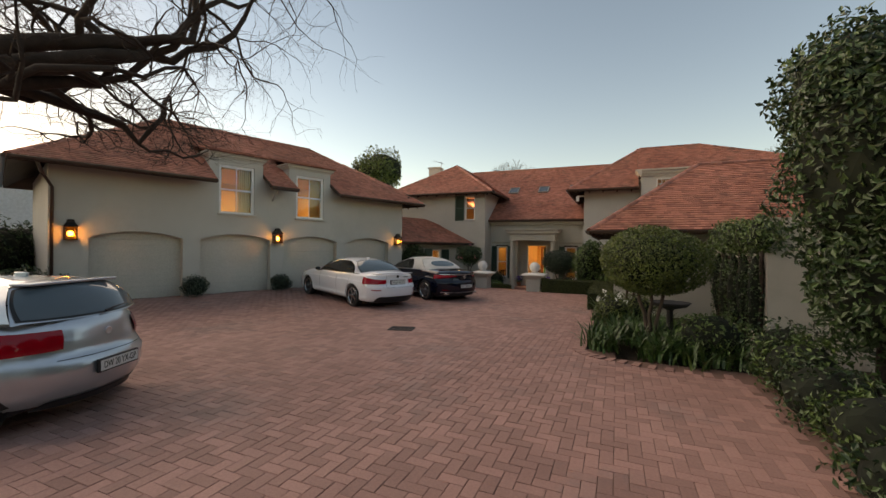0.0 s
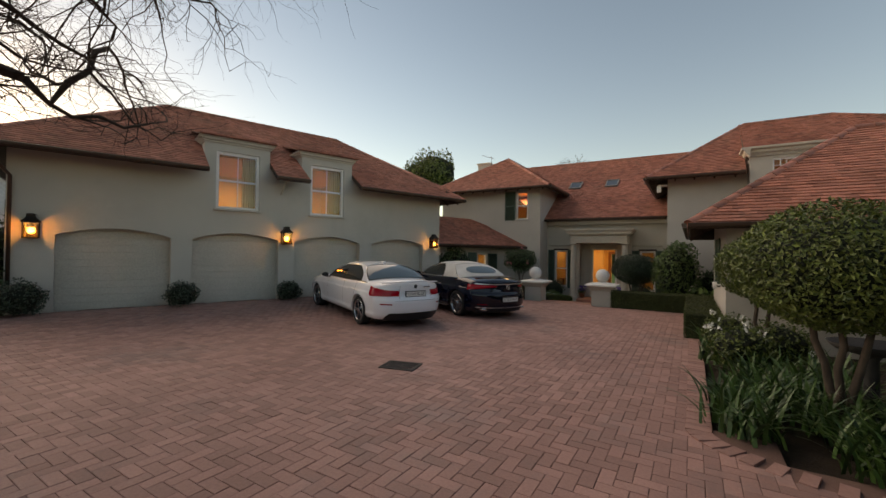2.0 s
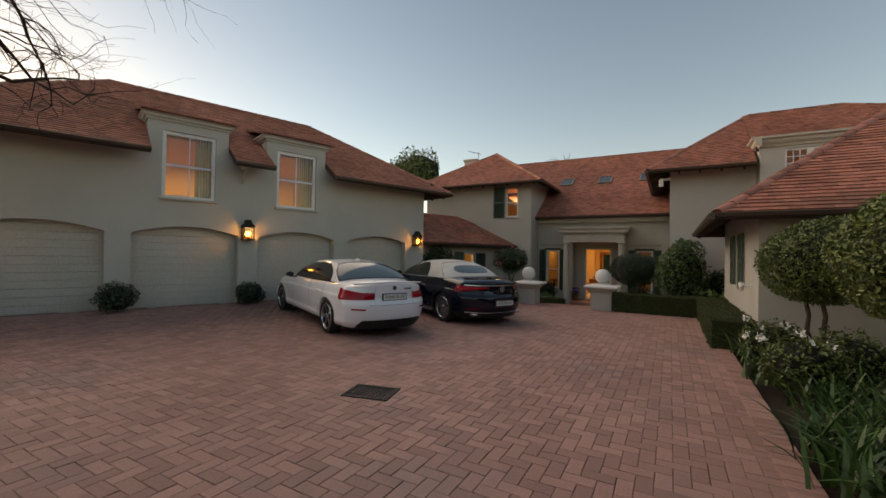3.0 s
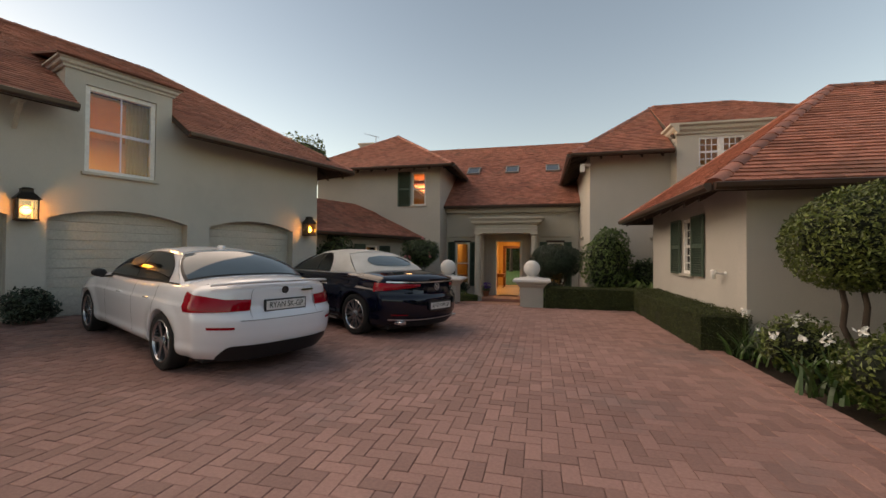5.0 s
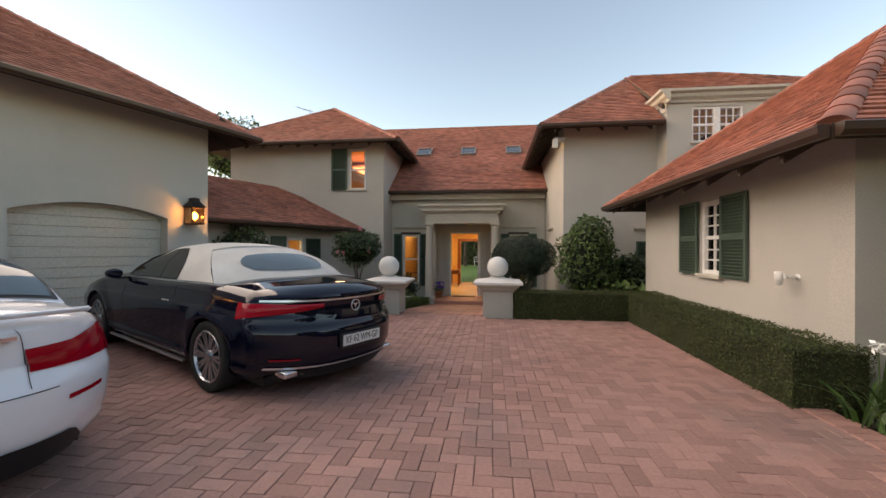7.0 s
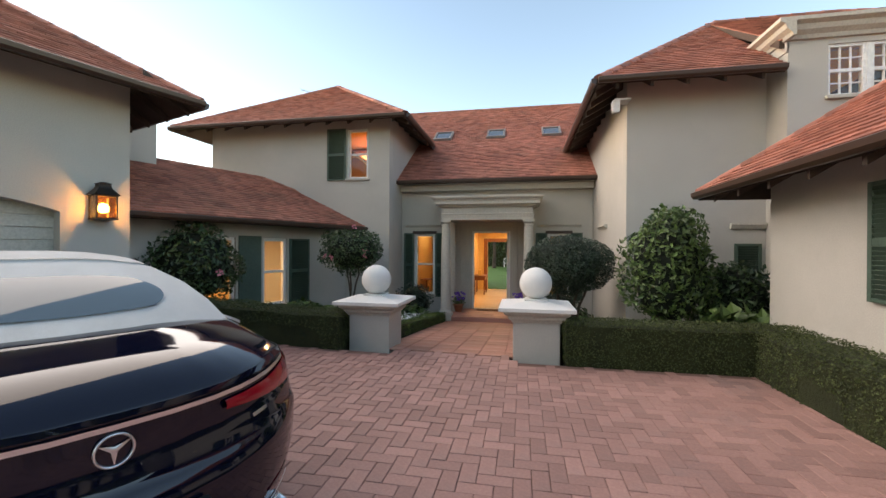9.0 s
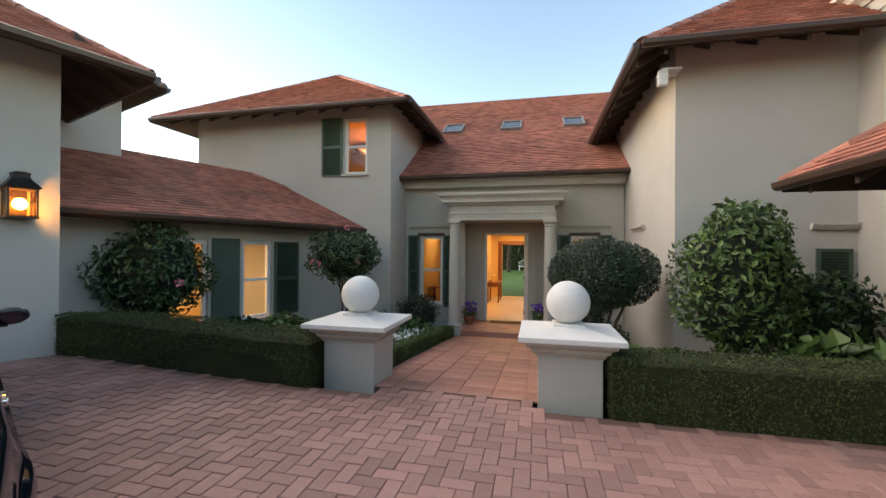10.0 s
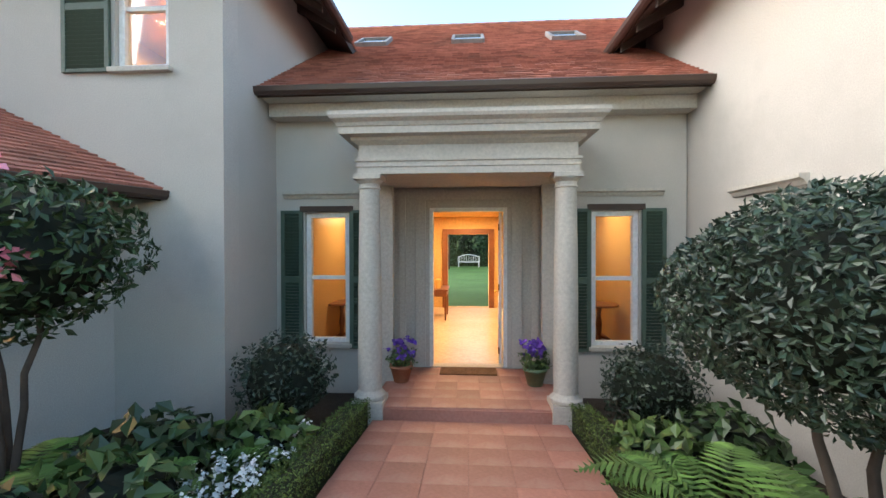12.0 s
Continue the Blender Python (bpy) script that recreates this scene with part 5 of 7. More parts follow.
    # lower bumper
    for lo, hi, mt, lab, nm, grow, reach in S["bands"]:
        bm = bmesh.new()
        g = []
        for f in [c * reach for c in cols]:
            col = []
            for t in (0, 0.34, 0.67, 1):
                edge = max(0.0, (abs(f) / reach - 0.86) / 0.14) if nm == "diffuser" else 0.0
                z = lo + (hi - lo) * t * (1 - 0.85 * edge)
                kf = (z - S["sill"]) / (zs(cor) - S["sill"])
                pr = np.interp(kf, levels, prof)
                x = lerp_table(roff, z) + cor * abs(f) ** S.get("square", 3.2)
                nx = Vector((-1, 1.4 * f * abs(f) ** 3, 0)).normalized() * grow
                col.append(bm.verts.new((x + nx.x, f * W * 0.955 * pr + nx.y, z)))
            g.append(col)
        for a, b in zip(g, g[1:]):
            for k in range(3):
                bm.faces.new((a[k], a[k + 1], b[k + 1], b[k]))
        part(nm, bm, mt, car, lab, True)
    # tail lamps
    for sg in (1, -1):
        bm = bmesh.new()
        f0, f1, z0, z1, dz = S["lamps"]
        g = []
        for i in range(9):
            f = f0 + (f1 - f0) * i / 8
            col = []
            for t in (0, 0.25, 0.5, 0.75, 1):
                lo = z0 + dz * (1 - i / 8)
                hi = z1 - S.get("lamp_drop", 0.03) * min(1.0, 1.6 * (1 - i / 8))
                z = lo + (hi - lo) * t
                kf = (z - S["sill"]) / (zs(cor) - S["sill"])
                pr = np.interp(kf, levels, prof)
                bul = 0.010 + 0.012 * math.sin(math.pi * t)
                x = lerp_table(roff, z) + cor * min(1.0, f) ** S.get("square", 3.2) + max(0, f - 1) * 0.75
                nx = Vector((-1, 1.4 * f ** 4, 0)).normalized() * bul
                col.append(bm.verts.new((x + nx.x, sg * (min(1.0, f) * W * 0.955 * pr + nx.y + (0.01 if f > 1 else 0)), z)))
            g.append(col)
        for a, b in zip(g, g[1:]):
            for k in range(4):
                bm.faces.new((a[k], a[k + 1], b[k + 1], b[k]) if sg > 0 else (b[k], b[k + 1], a[k + 1], a[k]))
        part("tail_lamp", bm, RED_LENS, car, "dark red tail lamp", True)
    # greenhouse: a ring at the waist and a ring at the roof's edge, with a crowned roof on it
    xr0, xr1, xf1, xf0 = S["house"]
    zr = lambda x: lerp_table(S["roof"], x)
    wr = S["roof_half"]
    fr_ = [-1.0, -0.9, -0.6, -0.3, 0.0, 0.3, 0.6, 0.9, 1.0]
    rows_t = [0.0, 0.07, 0.3, 0.6, 0.90, 1.0]
    bow_r, bow_f = S.get("bow", 0.16), 0.28
    deck_z = lambda x, f: zs(x) + (zt(x) - zs(x)) * (1 - abs(f) ** 3) + 0.006
    n_side = 36
    wb = lambda x: wid(max(x, cor)) * 0.885

    def ring(kind, u, t):
        """A point of the glasshouse: kind rear, side or front; u along it, t from waist to roof."""
        if kind == "side":
            base = Vector((xr0 + bow_r + (xf0 - bow_f - xr0 - bow_r) * u, 0, 0))
            topx = xr1 + 0.07 + (xf1 - 0.10 - xr1 - 0.07) * u
            base.y, base.z = wb(base.x), zs(base.x) - 0.01
            top = Vector((topx, wr, zr(topx) - 0.05))
            p = base.lerp(top, t)
            p.y += 0.035 * math.sin(math.pi * t)
            p.z += 0.012 * math.sin(math.pi * t)
            return p
        if kind == "rear":
            bx = xr0 + bow_r * abs(u) ** 2.2
            base = Vector((bx, wb(xr0 + bow_r) * u, deck_z(min(bx, xr0), u) if abs(u) < 1 else zs(bx) - 0.01))
            tx = xr1 + 0.07 * abs(u) ** 2.2
            top = Vector((tx, wr * u, zr(xr1 + 0.07) - 0.05 * abs(u) ** 3 + 0.0))
            p = base.lerp(top, t)
            k = math.sin(math.pi * t)
            return p + Vector((-0.02 * k, 0.035 * u * k, 0.03 * k))
        bx = xf0 - bow_f * abs(u) ** 2.2
        base = Vector((bx, wb(xf0 - bow_f) * u, zs(xf0 - bow_f) + 0.02 * (1 - abs(u))))
        tx = xf1 - 0.10 * abs(u) ** 2.2
        top = Vector((tx, wr * u, zr(xf1 - 0.10) - 0.05 * abs(u) ** 3))
        p = base.lerp(top, t)
        k = math.sin(math.pi * t)
        return p + Vector((0.03 * k, 0.035 * u * k, 0.03 * k))

    pieces = {}

    def cell(key, mt, lab, pts):
        b, cache = pieces.setdefault(key, (bmesh.new(), {}))[0], pieces[key][1]
        vs = []
        for p in pts:
            kk = (round(p.x, 5), round(p.y, 5), round(p.z, 5))
            if kk not in cache:
                cache[kk] = b.verts.new(p)
            vs.append(cache[kk])
        if len(set(vs)) == len(vs):
            b.faces.new(vs)
        pieces[key] = (b, cache, mt, lab)

    top_lab = S.get("roof_label", "")
    for sg in (1, -1):
        flip = lambda p: Vector((p.x, p.y * sg, p.z))
        for i in range(n_side):
            u0, u1 = i / n_side, (i + 1) / n_side
            for r in range(5):
                q = [flip(ring("side", u0, rows_t[r])), flip(ring("side", u1, rows_t[r])), flip(ring("side", u1, rows_t[r + 1])), flip(ring("side", u0, rows_t[r + 1]))]
                q = q if sg > 0 else q[::-1]
                cell(("window_trim", sg) if r == 0 else ("roof",), S["trim"] if r == 0 else S["top_paint"], "" if r == 0 else top_lab, q)
    for kind in ("rear", "front"):
        for i in range(8):
            for r in range(5):
                q = [ring(kind, fr_[i], rows_t[r]), ring(kind, fr_[i + 1], rows_t[r]), ring(kind, fr_[i + 1], rows_t[r + 1]), ring(kind, fr_[i], rows_t[r + 1])]
                cell(("roof",), S["top_paint"], top_lab, q[::-1] if kind == "rear" else q)

    def laid(name_, mt, lab, at, lift, na, nb):
        """A pane on the shell: at(a, b) for a and b from -1 to 1, raised by lift along its normal."""
        bmx = bmesh.new()
        pts = [[at(-1 + 2 * i / na, -1 + 2 * k / nb) for k in range(nb + 1)] for i in range(na + 1)]
        vs = []
        for i in range(na + 1):
            row = []
            for k in range(nb + 1):
                du = pts[min(i + 1, na)][k] - pts[max(i - 1, 0)][k]
                dv = pts[i][min(k + 1, nb)] - pts[i][max(k - 1, 0)]
                n_ = du.cross(dv)
                n_ = n_.normalized() if n_.length > 1e-9 else Vector((0, 0, 1))
                c_ = pts[i][k] - Vector(((xr0 + xf0) / 2, 0, 0.9))
                n_ = n_ if n_.dot(c_) > 0 else -n_
                row.append(bmx.verts.new(pts[i][k] + n_ * lift))
            vs.append(row)
        for i in range(na):
            for k in range(nb):
                bmx.faces.new((vs[i][k], vs[i + 1][k], vs[i + 1][k + 1], vs[i][k + 1]))
        bmesh.ops.recalc_face_normals(bmx, faces=bmx.faces)
        return part(name_, bmx, mt, car, lab, True)

    xb0, xb1, xt0, xt1 = xr0 + bow_r, xf0 - bow_f, xr1 + 0.07, xf1 - 0.10

    def on_side(x, t):
        u = (x - (1 - t) * xb0 - t * xt0) / ((1 - t) * (xb1 - xb0) + t * (xt1 - xt0))
        return ring("side", min(1.0, max(0.0, u)), t)

    t0, t1 = S.get("pane_rows", (0.09, 0.90))
    rb, rt = S["pane_rear"]
    fb, ft = xb1 - 0.02, xt1 - 0.02
    rear_x = lambda t: rb + (rt - rb) * max(0.0, (t - t0) / (t1 - t0)) ** 2.6
    front_x = lambda t: fb + (ft - fb) * (t - t0) / (t1 - t0) - 0.015 * max(0.0, (t - t0) / (t1 - t0)) ** 4
    for sg in (1, -1):
        cuts = [rear_x] + [(lambda t, c=c: c) for c in S["pane_posts"]] + [front_x]
        grow_t = 0.035

        def surround(a, b, sg=sg):
            t = (t0 + t1) / 2 + b * ((t1 - t0) / 2 + grow_t)
            tt = min(t1, max(t0, t))
            x0_, x1_ = rear_x(tt) - 0.022, front_x(tt) + 0.02
            p = on_side(x0_ + (x1_ - x0_) * (a + 1) / 2, t)
            return Vector((p.x, p.y * sg, p.z))
        laid("window_surround", S.get("surround", BLACK_TRIM), "black window surround", surround, 0.002, 26, 8)
        for c0, c1 in zip(cuts, cuts[1:]):
            def pane(a, b, c0=c0, c1=c1, sg=sg):
                t = (t0 + t1) / 2 + b * (t1 - t0) / 2
                x0_, x1_ = c0(t) + (0.014 if c0 is not rear_x else 0), c1(t) - (0.014 if c1 is not front_x else 0)
                p = on_side(x0_ + (x1_ - x0_) * (a + 1) / 2, t)
                return Vector((p.x, p.y * sg, p.z))
            laid("side_window", CAR_GLASS, "", pane, 0.005, 18, 8)
    ru, r0_, r1_, rsq = S["back_pane"]

    def oval(kind, wide, lo, hi, sq):
        def at(a, b):
            k = sq
            a2, b2 = a * math.sqrt(1 - k * b * b / 2), b * math.sqrt(1 - k * a * a / 2)
            t = (lo + hi) / 2 + b2 * (hi - lo) / 2
            return ring(kind, a2 * wide, t)
        return at

    if S.get("back_surround", True):
        laid("rear_window_surround", BLACK_TRIM, "black rim of the rear window", oval("rear", min(0.99, ru + 0.035), r0_ - 0.035, min(0.985, r1_ + 0.045), rsq * 0.8), 0.002, 24, 14)
    laid("rear_window", REAR_GLASS, "", oval("rear", ru, r0_, r1_, rsq), 0.006, 24, 14)
    laid("windscreen", CAR_GLASS, "", oval("front", 0.94, 0.04, 0.95, 0.1), 0.004, 20, 10)
    line = [[ring("rear", f, 1.0) for f in fr_]]
    for i in range(1, n_side):
        e = ring("side", i / n_side, 1.0)
        line.append([Vector((e.x, e.y * f, e.z + 0.05 * (1 - abs(f) ** 3))) for f in fr_])
    line.append([ring("front", f, 1.0) for f in fr_])
    for a, b in zip(line, line[1:]):
        for k in range(8):
            cell(("roof",), S["top_paint"], top_lab, [a[k], b[k], b[k + 1], a[k + 1]][::-1])
    for key, (b, cache, mt, lab) in pieces.items():
        part(key[0], b, mt, car, lab, True)
    # wheels
    for a in wheels_x:
        for sg in (1, -1):
            make_wheel(car, (a, sg * (W - 0.115), R), R, sg, S.get("spokes", 5))
    # mirrors and door handles
    mx, mz = S["mirror"]
    for sg in (1, -1):
        bm = bmesh.new()
        bmesh.ops.create_icosphere(bm, subdivisions=3, radius=0.088, matrix=pose(mx, sg * (W + 0.075), mz) @ Matrix.Diagonal((0.75, 1.05, 0.68, 1)))
        for v in bm.verts:
            v.co.x = max(v.co.x, mx - 0.035)
        box(bm, mx - 0.02, mx + 0.05, min(sg * W * 0.9, sg * (W + 0.06)), max(sg * W * 0.9, sg * (W + 0.06)), mz - 0.07, mz - 0.045)
        part("wing_mirror", bm, S.get("mirror_paint", S["paint"]), car, "", True)
        for hxx in S["handles"]:
            p = side_pt(hxx, 15)
            bm = bmesh.new()
            box(bm, hxx - 0.09, hxx + 0.09, sg * (p[1] + 0.012) - 0.012, sg * (p[1] + 0.012) + 0.012, p[2] - 0.045, p[2] - 0.02, 0.006)
            part("door_handle", bm, S.get("handle_paint", S["paint"]), car, "", True)
        for sx in S["seams"]:
            bm = bmesh.new()
            prev = None
            for k in range(2, K - 1):
                p = side_pt(sx, k)
                q = [bm.verts.new((sx + dx, sg * (p[1] + 0.0025), p[2])) for dx in (-0.004, 0.004)]
                if prev:
                    bm.faces.new((prev[0], prev[1], q[1], q[0]))
                prev = q
            part("door_gap", bm, BLACK_TRIM, car, "dark gap between door panels")
    # number plate, badge
    pz, pw, ph = S["plate"]
    px = lerp_table(roff, pz) - 0.022
    bm = bmesh.new()
    box(bm, px - 0.006, px + 0.03, -pw / 2 - 0.015, pw / 2 + 0.015, pz - ph / 2 - 0.015, pz + ph / 2 + 0.015, 0.005)
    holder = part("plate_holder", bm, BLACK_TRIM, car, "black plate holder")
    bm = bmesh.new()
    box(bm, px - 0.012, px - 0.004, -pw / 2, pw / 2, pz - ph / 2, pz + ph / 2, 0.003)
    part("number_plate", bm, PLATE, car, "white number plate with dark letters")
    plate_text(car, S["words"], Matrix.Translation((px - 0.0135, 0, pz)) @ Euler((radians(90), 0, radians(-90))).to_matrix().to_4x4(), ph * 0.92)
    bz = S["badge"]
    bx = lerp_table(roff, bz)
    rot = Matrix.Translation((bx - 0.004, 0, bz)) @ Euler((0, radians(-90), 0)).to_matrix().to_4x4()
    bm = bmesh.new()
    if S.get("spoked_badge"):
        lathe(bm, [(0.058, 0.0), (0.058, 0.008), (0.054, 0.011), (0.050, 0.008), (0.050, 0.0)], 32, rot)
        for k in range(3):
            an = 2 * math.pi * k / 3 + math.pi
            a_, c_ = math.cos(an), math.sin(an)
            tip, l_, r_, up_ = (a_ * 0.052, c_ * 0.052, 0.005), (-c_ * 0.011, a_ * 0.011, 0.003), (c_ * 0.011, -a_ * 0.011, 0.003), (0, 0, 0.010)
            v4 = [bm.verts.new(rot @ Vector(q)) for q in (tip, l_, r_, up_)]
            bm.faces.new((v4[0], v4[1], v4[3]))
            bm.faces.new((v4[0], v4[3], v4[2]))
    else:
        lathe(bm, [(0.043, 0), (0.043, 0.006), (0.034, 0.009), (0.03, 0.006), (0, 0.007)], 24, rot)
    part("badge", bm, S.get("badge_paint", BLACK_TRIM), car, "round maker's badge", True)

    def rear_patch(name_, mt, lab, f0, f1, z0, z1, lift=0.006):
        """A piece that lies on the rear of the body."""
        bm = bmesh.new()
        prev = None
        for i in range(9):
            f = f0 + (f1 - f0) * i / 8
            q = []
            for z in (z0, z1):
                pr = np.interp((z - S["sill"]) / (zs(cor) - S["sill"]), levels, prof)
                nx = Vector((-1, 1.4 * f * abs(f) ** 3, 0)).normalized() * lift
                q.append(bm.verts.new((lerp_table(roff, z) + cor * abs(f) ** S.get("square", 3.2) + nx.x, f * W * 0.955 * pr + nx.y, z)))
            if prev:
                bm.faces.new((prev[0], prev[1], q[1], q[0]))
            prev = q
        return part(name_, bm, mt, car, lab, True)

    return car, rear_pt, side_pt, rear_patch


def CAR_AT(x, y, h):
    """A car's pose with its wheels on the sloping drive; (x, y) is the middle of its rear bumper."""
    c, s = math.cos(radians(h)), math.sin(radians(h))
    za, zb_ = land(x + 1.1 * c, y + 1.1 * s), land(x + 4.05 * c, y + 4.05 * s)
    k = (zb_ - za) / 2.95
    return pose(x, y, za - 1.1 * k, 0, 0, h) @ pose(0, 0, 0, 0, -math.degrees(math.atan(k)), 0)



# white saloon
sedan = dict(L=4.92, W=1.86, axles=(1.12, 4.08), R=0.335, sill=0.22, corner=0.40, square=3.4, paint=CAR_WHITE, top_paint=CAR_WHITE, trim=BLACK_TRIM, height=1.47,
             rear=[(0.20, 0.13), (0.33, 0.05), (0.45, 0.0), (0.66, 0.0), (0.72, 0.05), (0.80, 0.085), (0.98, 0.095), (1.06, 0.06), (1.12, 0.09)],
             shoulder=[(0.4, 0.99), (1.2, 0.99), (2.2, 0.96), (3.4, 0.95), (4.0, 0.90), (4.6, 0.78), (4.95, 0.66)],
             deck=[(0.4, 1.06), (0.78, 1.075), (1.0, 0.92), (3.35, 0.92), (3.55, 1.01), (4.4, 0.90), (4.95, 0.72)],
             house=(0.72, 1.46, 2.72, 3.66), roof=[(1.3, 1.35), (1.5, 1.385), (2.1, 1.42), (2.72, 1.38)], roof_half=0.56, bow=0.16,
             pane_rear=(1.24, 1.74), pane_posts=(2.30,), back_pane=(0.95, 0.07, 0.90, 0.16),
             bands=[(0.20, 0.385, BLACK_TRIM, "black lower bumper", "diffuser", 0.012, 0.84), (0.655, 0.661, BLACK_TRIM, "dark gap over the bumper", "bumper_gap", 0.003, 0.60)],
             lamps=(0.47, 1.17, 0.735, 0.955, 0.025), lamp_drop=0.075, mirror=(3.18, 1.0), mirror_paint=BLACK_TRIM, handles=(1.62, 2.62), seams=(1.36, 2.11, 3.20), plate=(0.80, 0.50, 0.105), words="RYAN SK-GP", badge=0.965, badge_paint=BLACK_TRIM)
white_car, w_rear, w_side, w_patch = make_car("saloon_car", "white four-door saloon car parked nose-in before the garage", CAR_AT(-5.97, 10.62, 157), sedan)
for sg in (1, -1):
    w_patch("reflector", RED_LENS, "red bumper reflector", sg * 0.66, sg * 0.90, 0.565, 0.592)
for f0, f1 in ((-0.468, -0.463), (0.463, 0.468)):
    bm = bmesh.new()
    prev = None
    for k in range(9, 21):
        q = [bm.verts.new(Vector(w_rear(f, k)) + Vector((-0.003, 0, 0))) for f in (f0, f1)]
        if prev:
            bm.faces.new((prev[0], prev[1], q[1], q[0]))
        prev = q
    part("boot_gap", bm, BLACK_TRIM, white_car, "dark gap beside the boot lid")
bm = bmesh.new()
prev = None
for i in range(25):
    f = -0.86 + 1.72 * i / 24
    x = 0.085 + 0.40 * abs(f) ** 3.4
    ring_ = [bm.verts.new((x + dx, f * 0.87, 1.0 + dz + 0.055 * (1 - abs(f) ** 3))) for dx, dz in ((0.0, 0.0), (-0.035, 0.022), (0.02, 0.030), (0.10, 0.012))]
    if prev:
        for k in range(3):
            bm.faces.new((prev[k], prev[k + 1], ring_[k + 1], ring_[k]))
    prev = ring_
part("boot_lip", bm, CAR_WHITE, white_car, "", True)
bm = bmesh.new()
box(bm, 1.62, 1.78, -0.02, 0.02, 1.40, 1.447, 0.012)
part("roof_aerial", bm, CAR_WHITE, white_car, "small shark-fin aerial", True)
bm = bmesh.new()
box(bm, 0.06, 0.10, -0.36, -0.20, 0.945, 0.965)
part("model_name", bm, CHROME, white_car, "small chrome model lettering")

# dark blue cabriolet with its top up
cab = dict(L=5.03, W=1.92, axles=(1.10, 4.05), R=0.345, sill=0.20, corner=0.48, square=2.8, paint=CAR_NAVY, top_paint=SOFT_TOP, trim=CHROME, height=1.43,
           rear=[(0.18, 0.15), (0.33, 0.05), (0.45, 0.0), (0.66, 0.01), (0.72, 0.06), (0.85, 0.085), (0.97, 0.08), (1.03, 0.12)],
           shoulder=[(0.48, 0.985), (1.2, 1.02), (2.2, 0.99), (3.4, 0.96), (4.0, 0.92), (4.6, 0.80), (5.03, 0.66)],
           deck=[(0.48, 1.035), (1.02, 1.075), (1.25, 0.95), (3.35, 0.92), (3.55, 1.01), (4.4, 0.90), (5.03, 0.74)],
           house=(0.95, 1.72, 2.72, 3.64), roof=[(1.6, 1.375), (1.9, 1.415), (2.3, 1.43), (2.72, 1.39)], roof_half=0.56, bow=0.22,
           pane_rear=(2.02, 2.28), pane_posts=(2.42,), back_pane=(0.66, 0.16, 0.66, 0.72), back_surround=False, spokes=10, roof_label="cream cloth soft top",
           bands=[(0.20, 0.30, BLACK_TRIM, "black lower bumper", "diffuser", 0.010, 0.90), (0.315, 0.335, BRIGHT, "chrome bumper strip", "bumper_strip", 0.014, 0.90), (0.925, 0.943, BRIGHT, "chrome strip across the boot", "boot_strip", 0.012, 0.93)],
           lamps=(0.42, 1.13, 0.765, 0.915, 0.10), lamp_drop=0.012, mirror=(3.20, 1.02), handles=(2.0,), seams=(1.85, 3.18), plate=(0.545, 0.50, 0.105), words="KF 62 WM-GP", badge=0.855, badge_paint=BRIGHT, spoked_badge=True, handle_paint=CHROME)
blue_car, b_rear, b_side, b_patch = make_car("cabriolet_car", "dark blue two-door cabriolet car with a cream soft top", CAR_AT(-4.76, 13.12, 153), cab)
for sg in (1, -1):
    for dy in (-0.085, 0.085):
        bm = bmesh.new()
        box(bm, 0.20, 0.42, sg * 0.56 + dy - 0.07, sg * 0.56 + dy + 0.07, 0.245, 0.305, 0.018)
        part("exhaust_tip", bm, CHROME, blue_car, "chrome exhaust tip", True)
    bm = bmesh.new()
    prev = None
    for i in range(30):
        x = 1.0 + 2.3 * i / 29
        p = b_side(x, 20)
        q = [bm.verts.new((x, sg * (p[1] + 0.004), p[2] + dz)) for dz in (0.004, 0.022)]
        if prev:
            bm.faces.new((prev[0], q[0], q[1], prev[1]))
        prev = q
    part("waist_strip", bm, BRIGHT, blue_car, "chrome strip along the waistline")
    bm = bmesh.new()
    box(bm, 1.6, 3.6, sg * 0.93 - 0.02, sg * 0.93 + 0.02, 0.20, 0.225, 0.008)
    part("sill_strip", bm, BRIGHT, blue_car, "chrome sill strip")
b_patch("model_name", BRIGHT, "small chrome model lettering", -0.66, -0.56, 0.775, 0.79)
b_patch("reflector", RED_LENS, "red bumper reflector", 0.66, 0.88, 0.40, 0.415)
b_patch("reflector", RED_LENS, "red bumper reflector", -0.66, -0.88, 0.40, 0.415)
b_patch("boot_lip", CAR_NAVY, "", -0.90, 0.90, 0.965, 0.985, 0.03)
b_patch("plate_surround", BLACK_TRIM, "black dealer's strip under the number plate", -0.27, 0.27, 0.455, 0.485, 0.012)

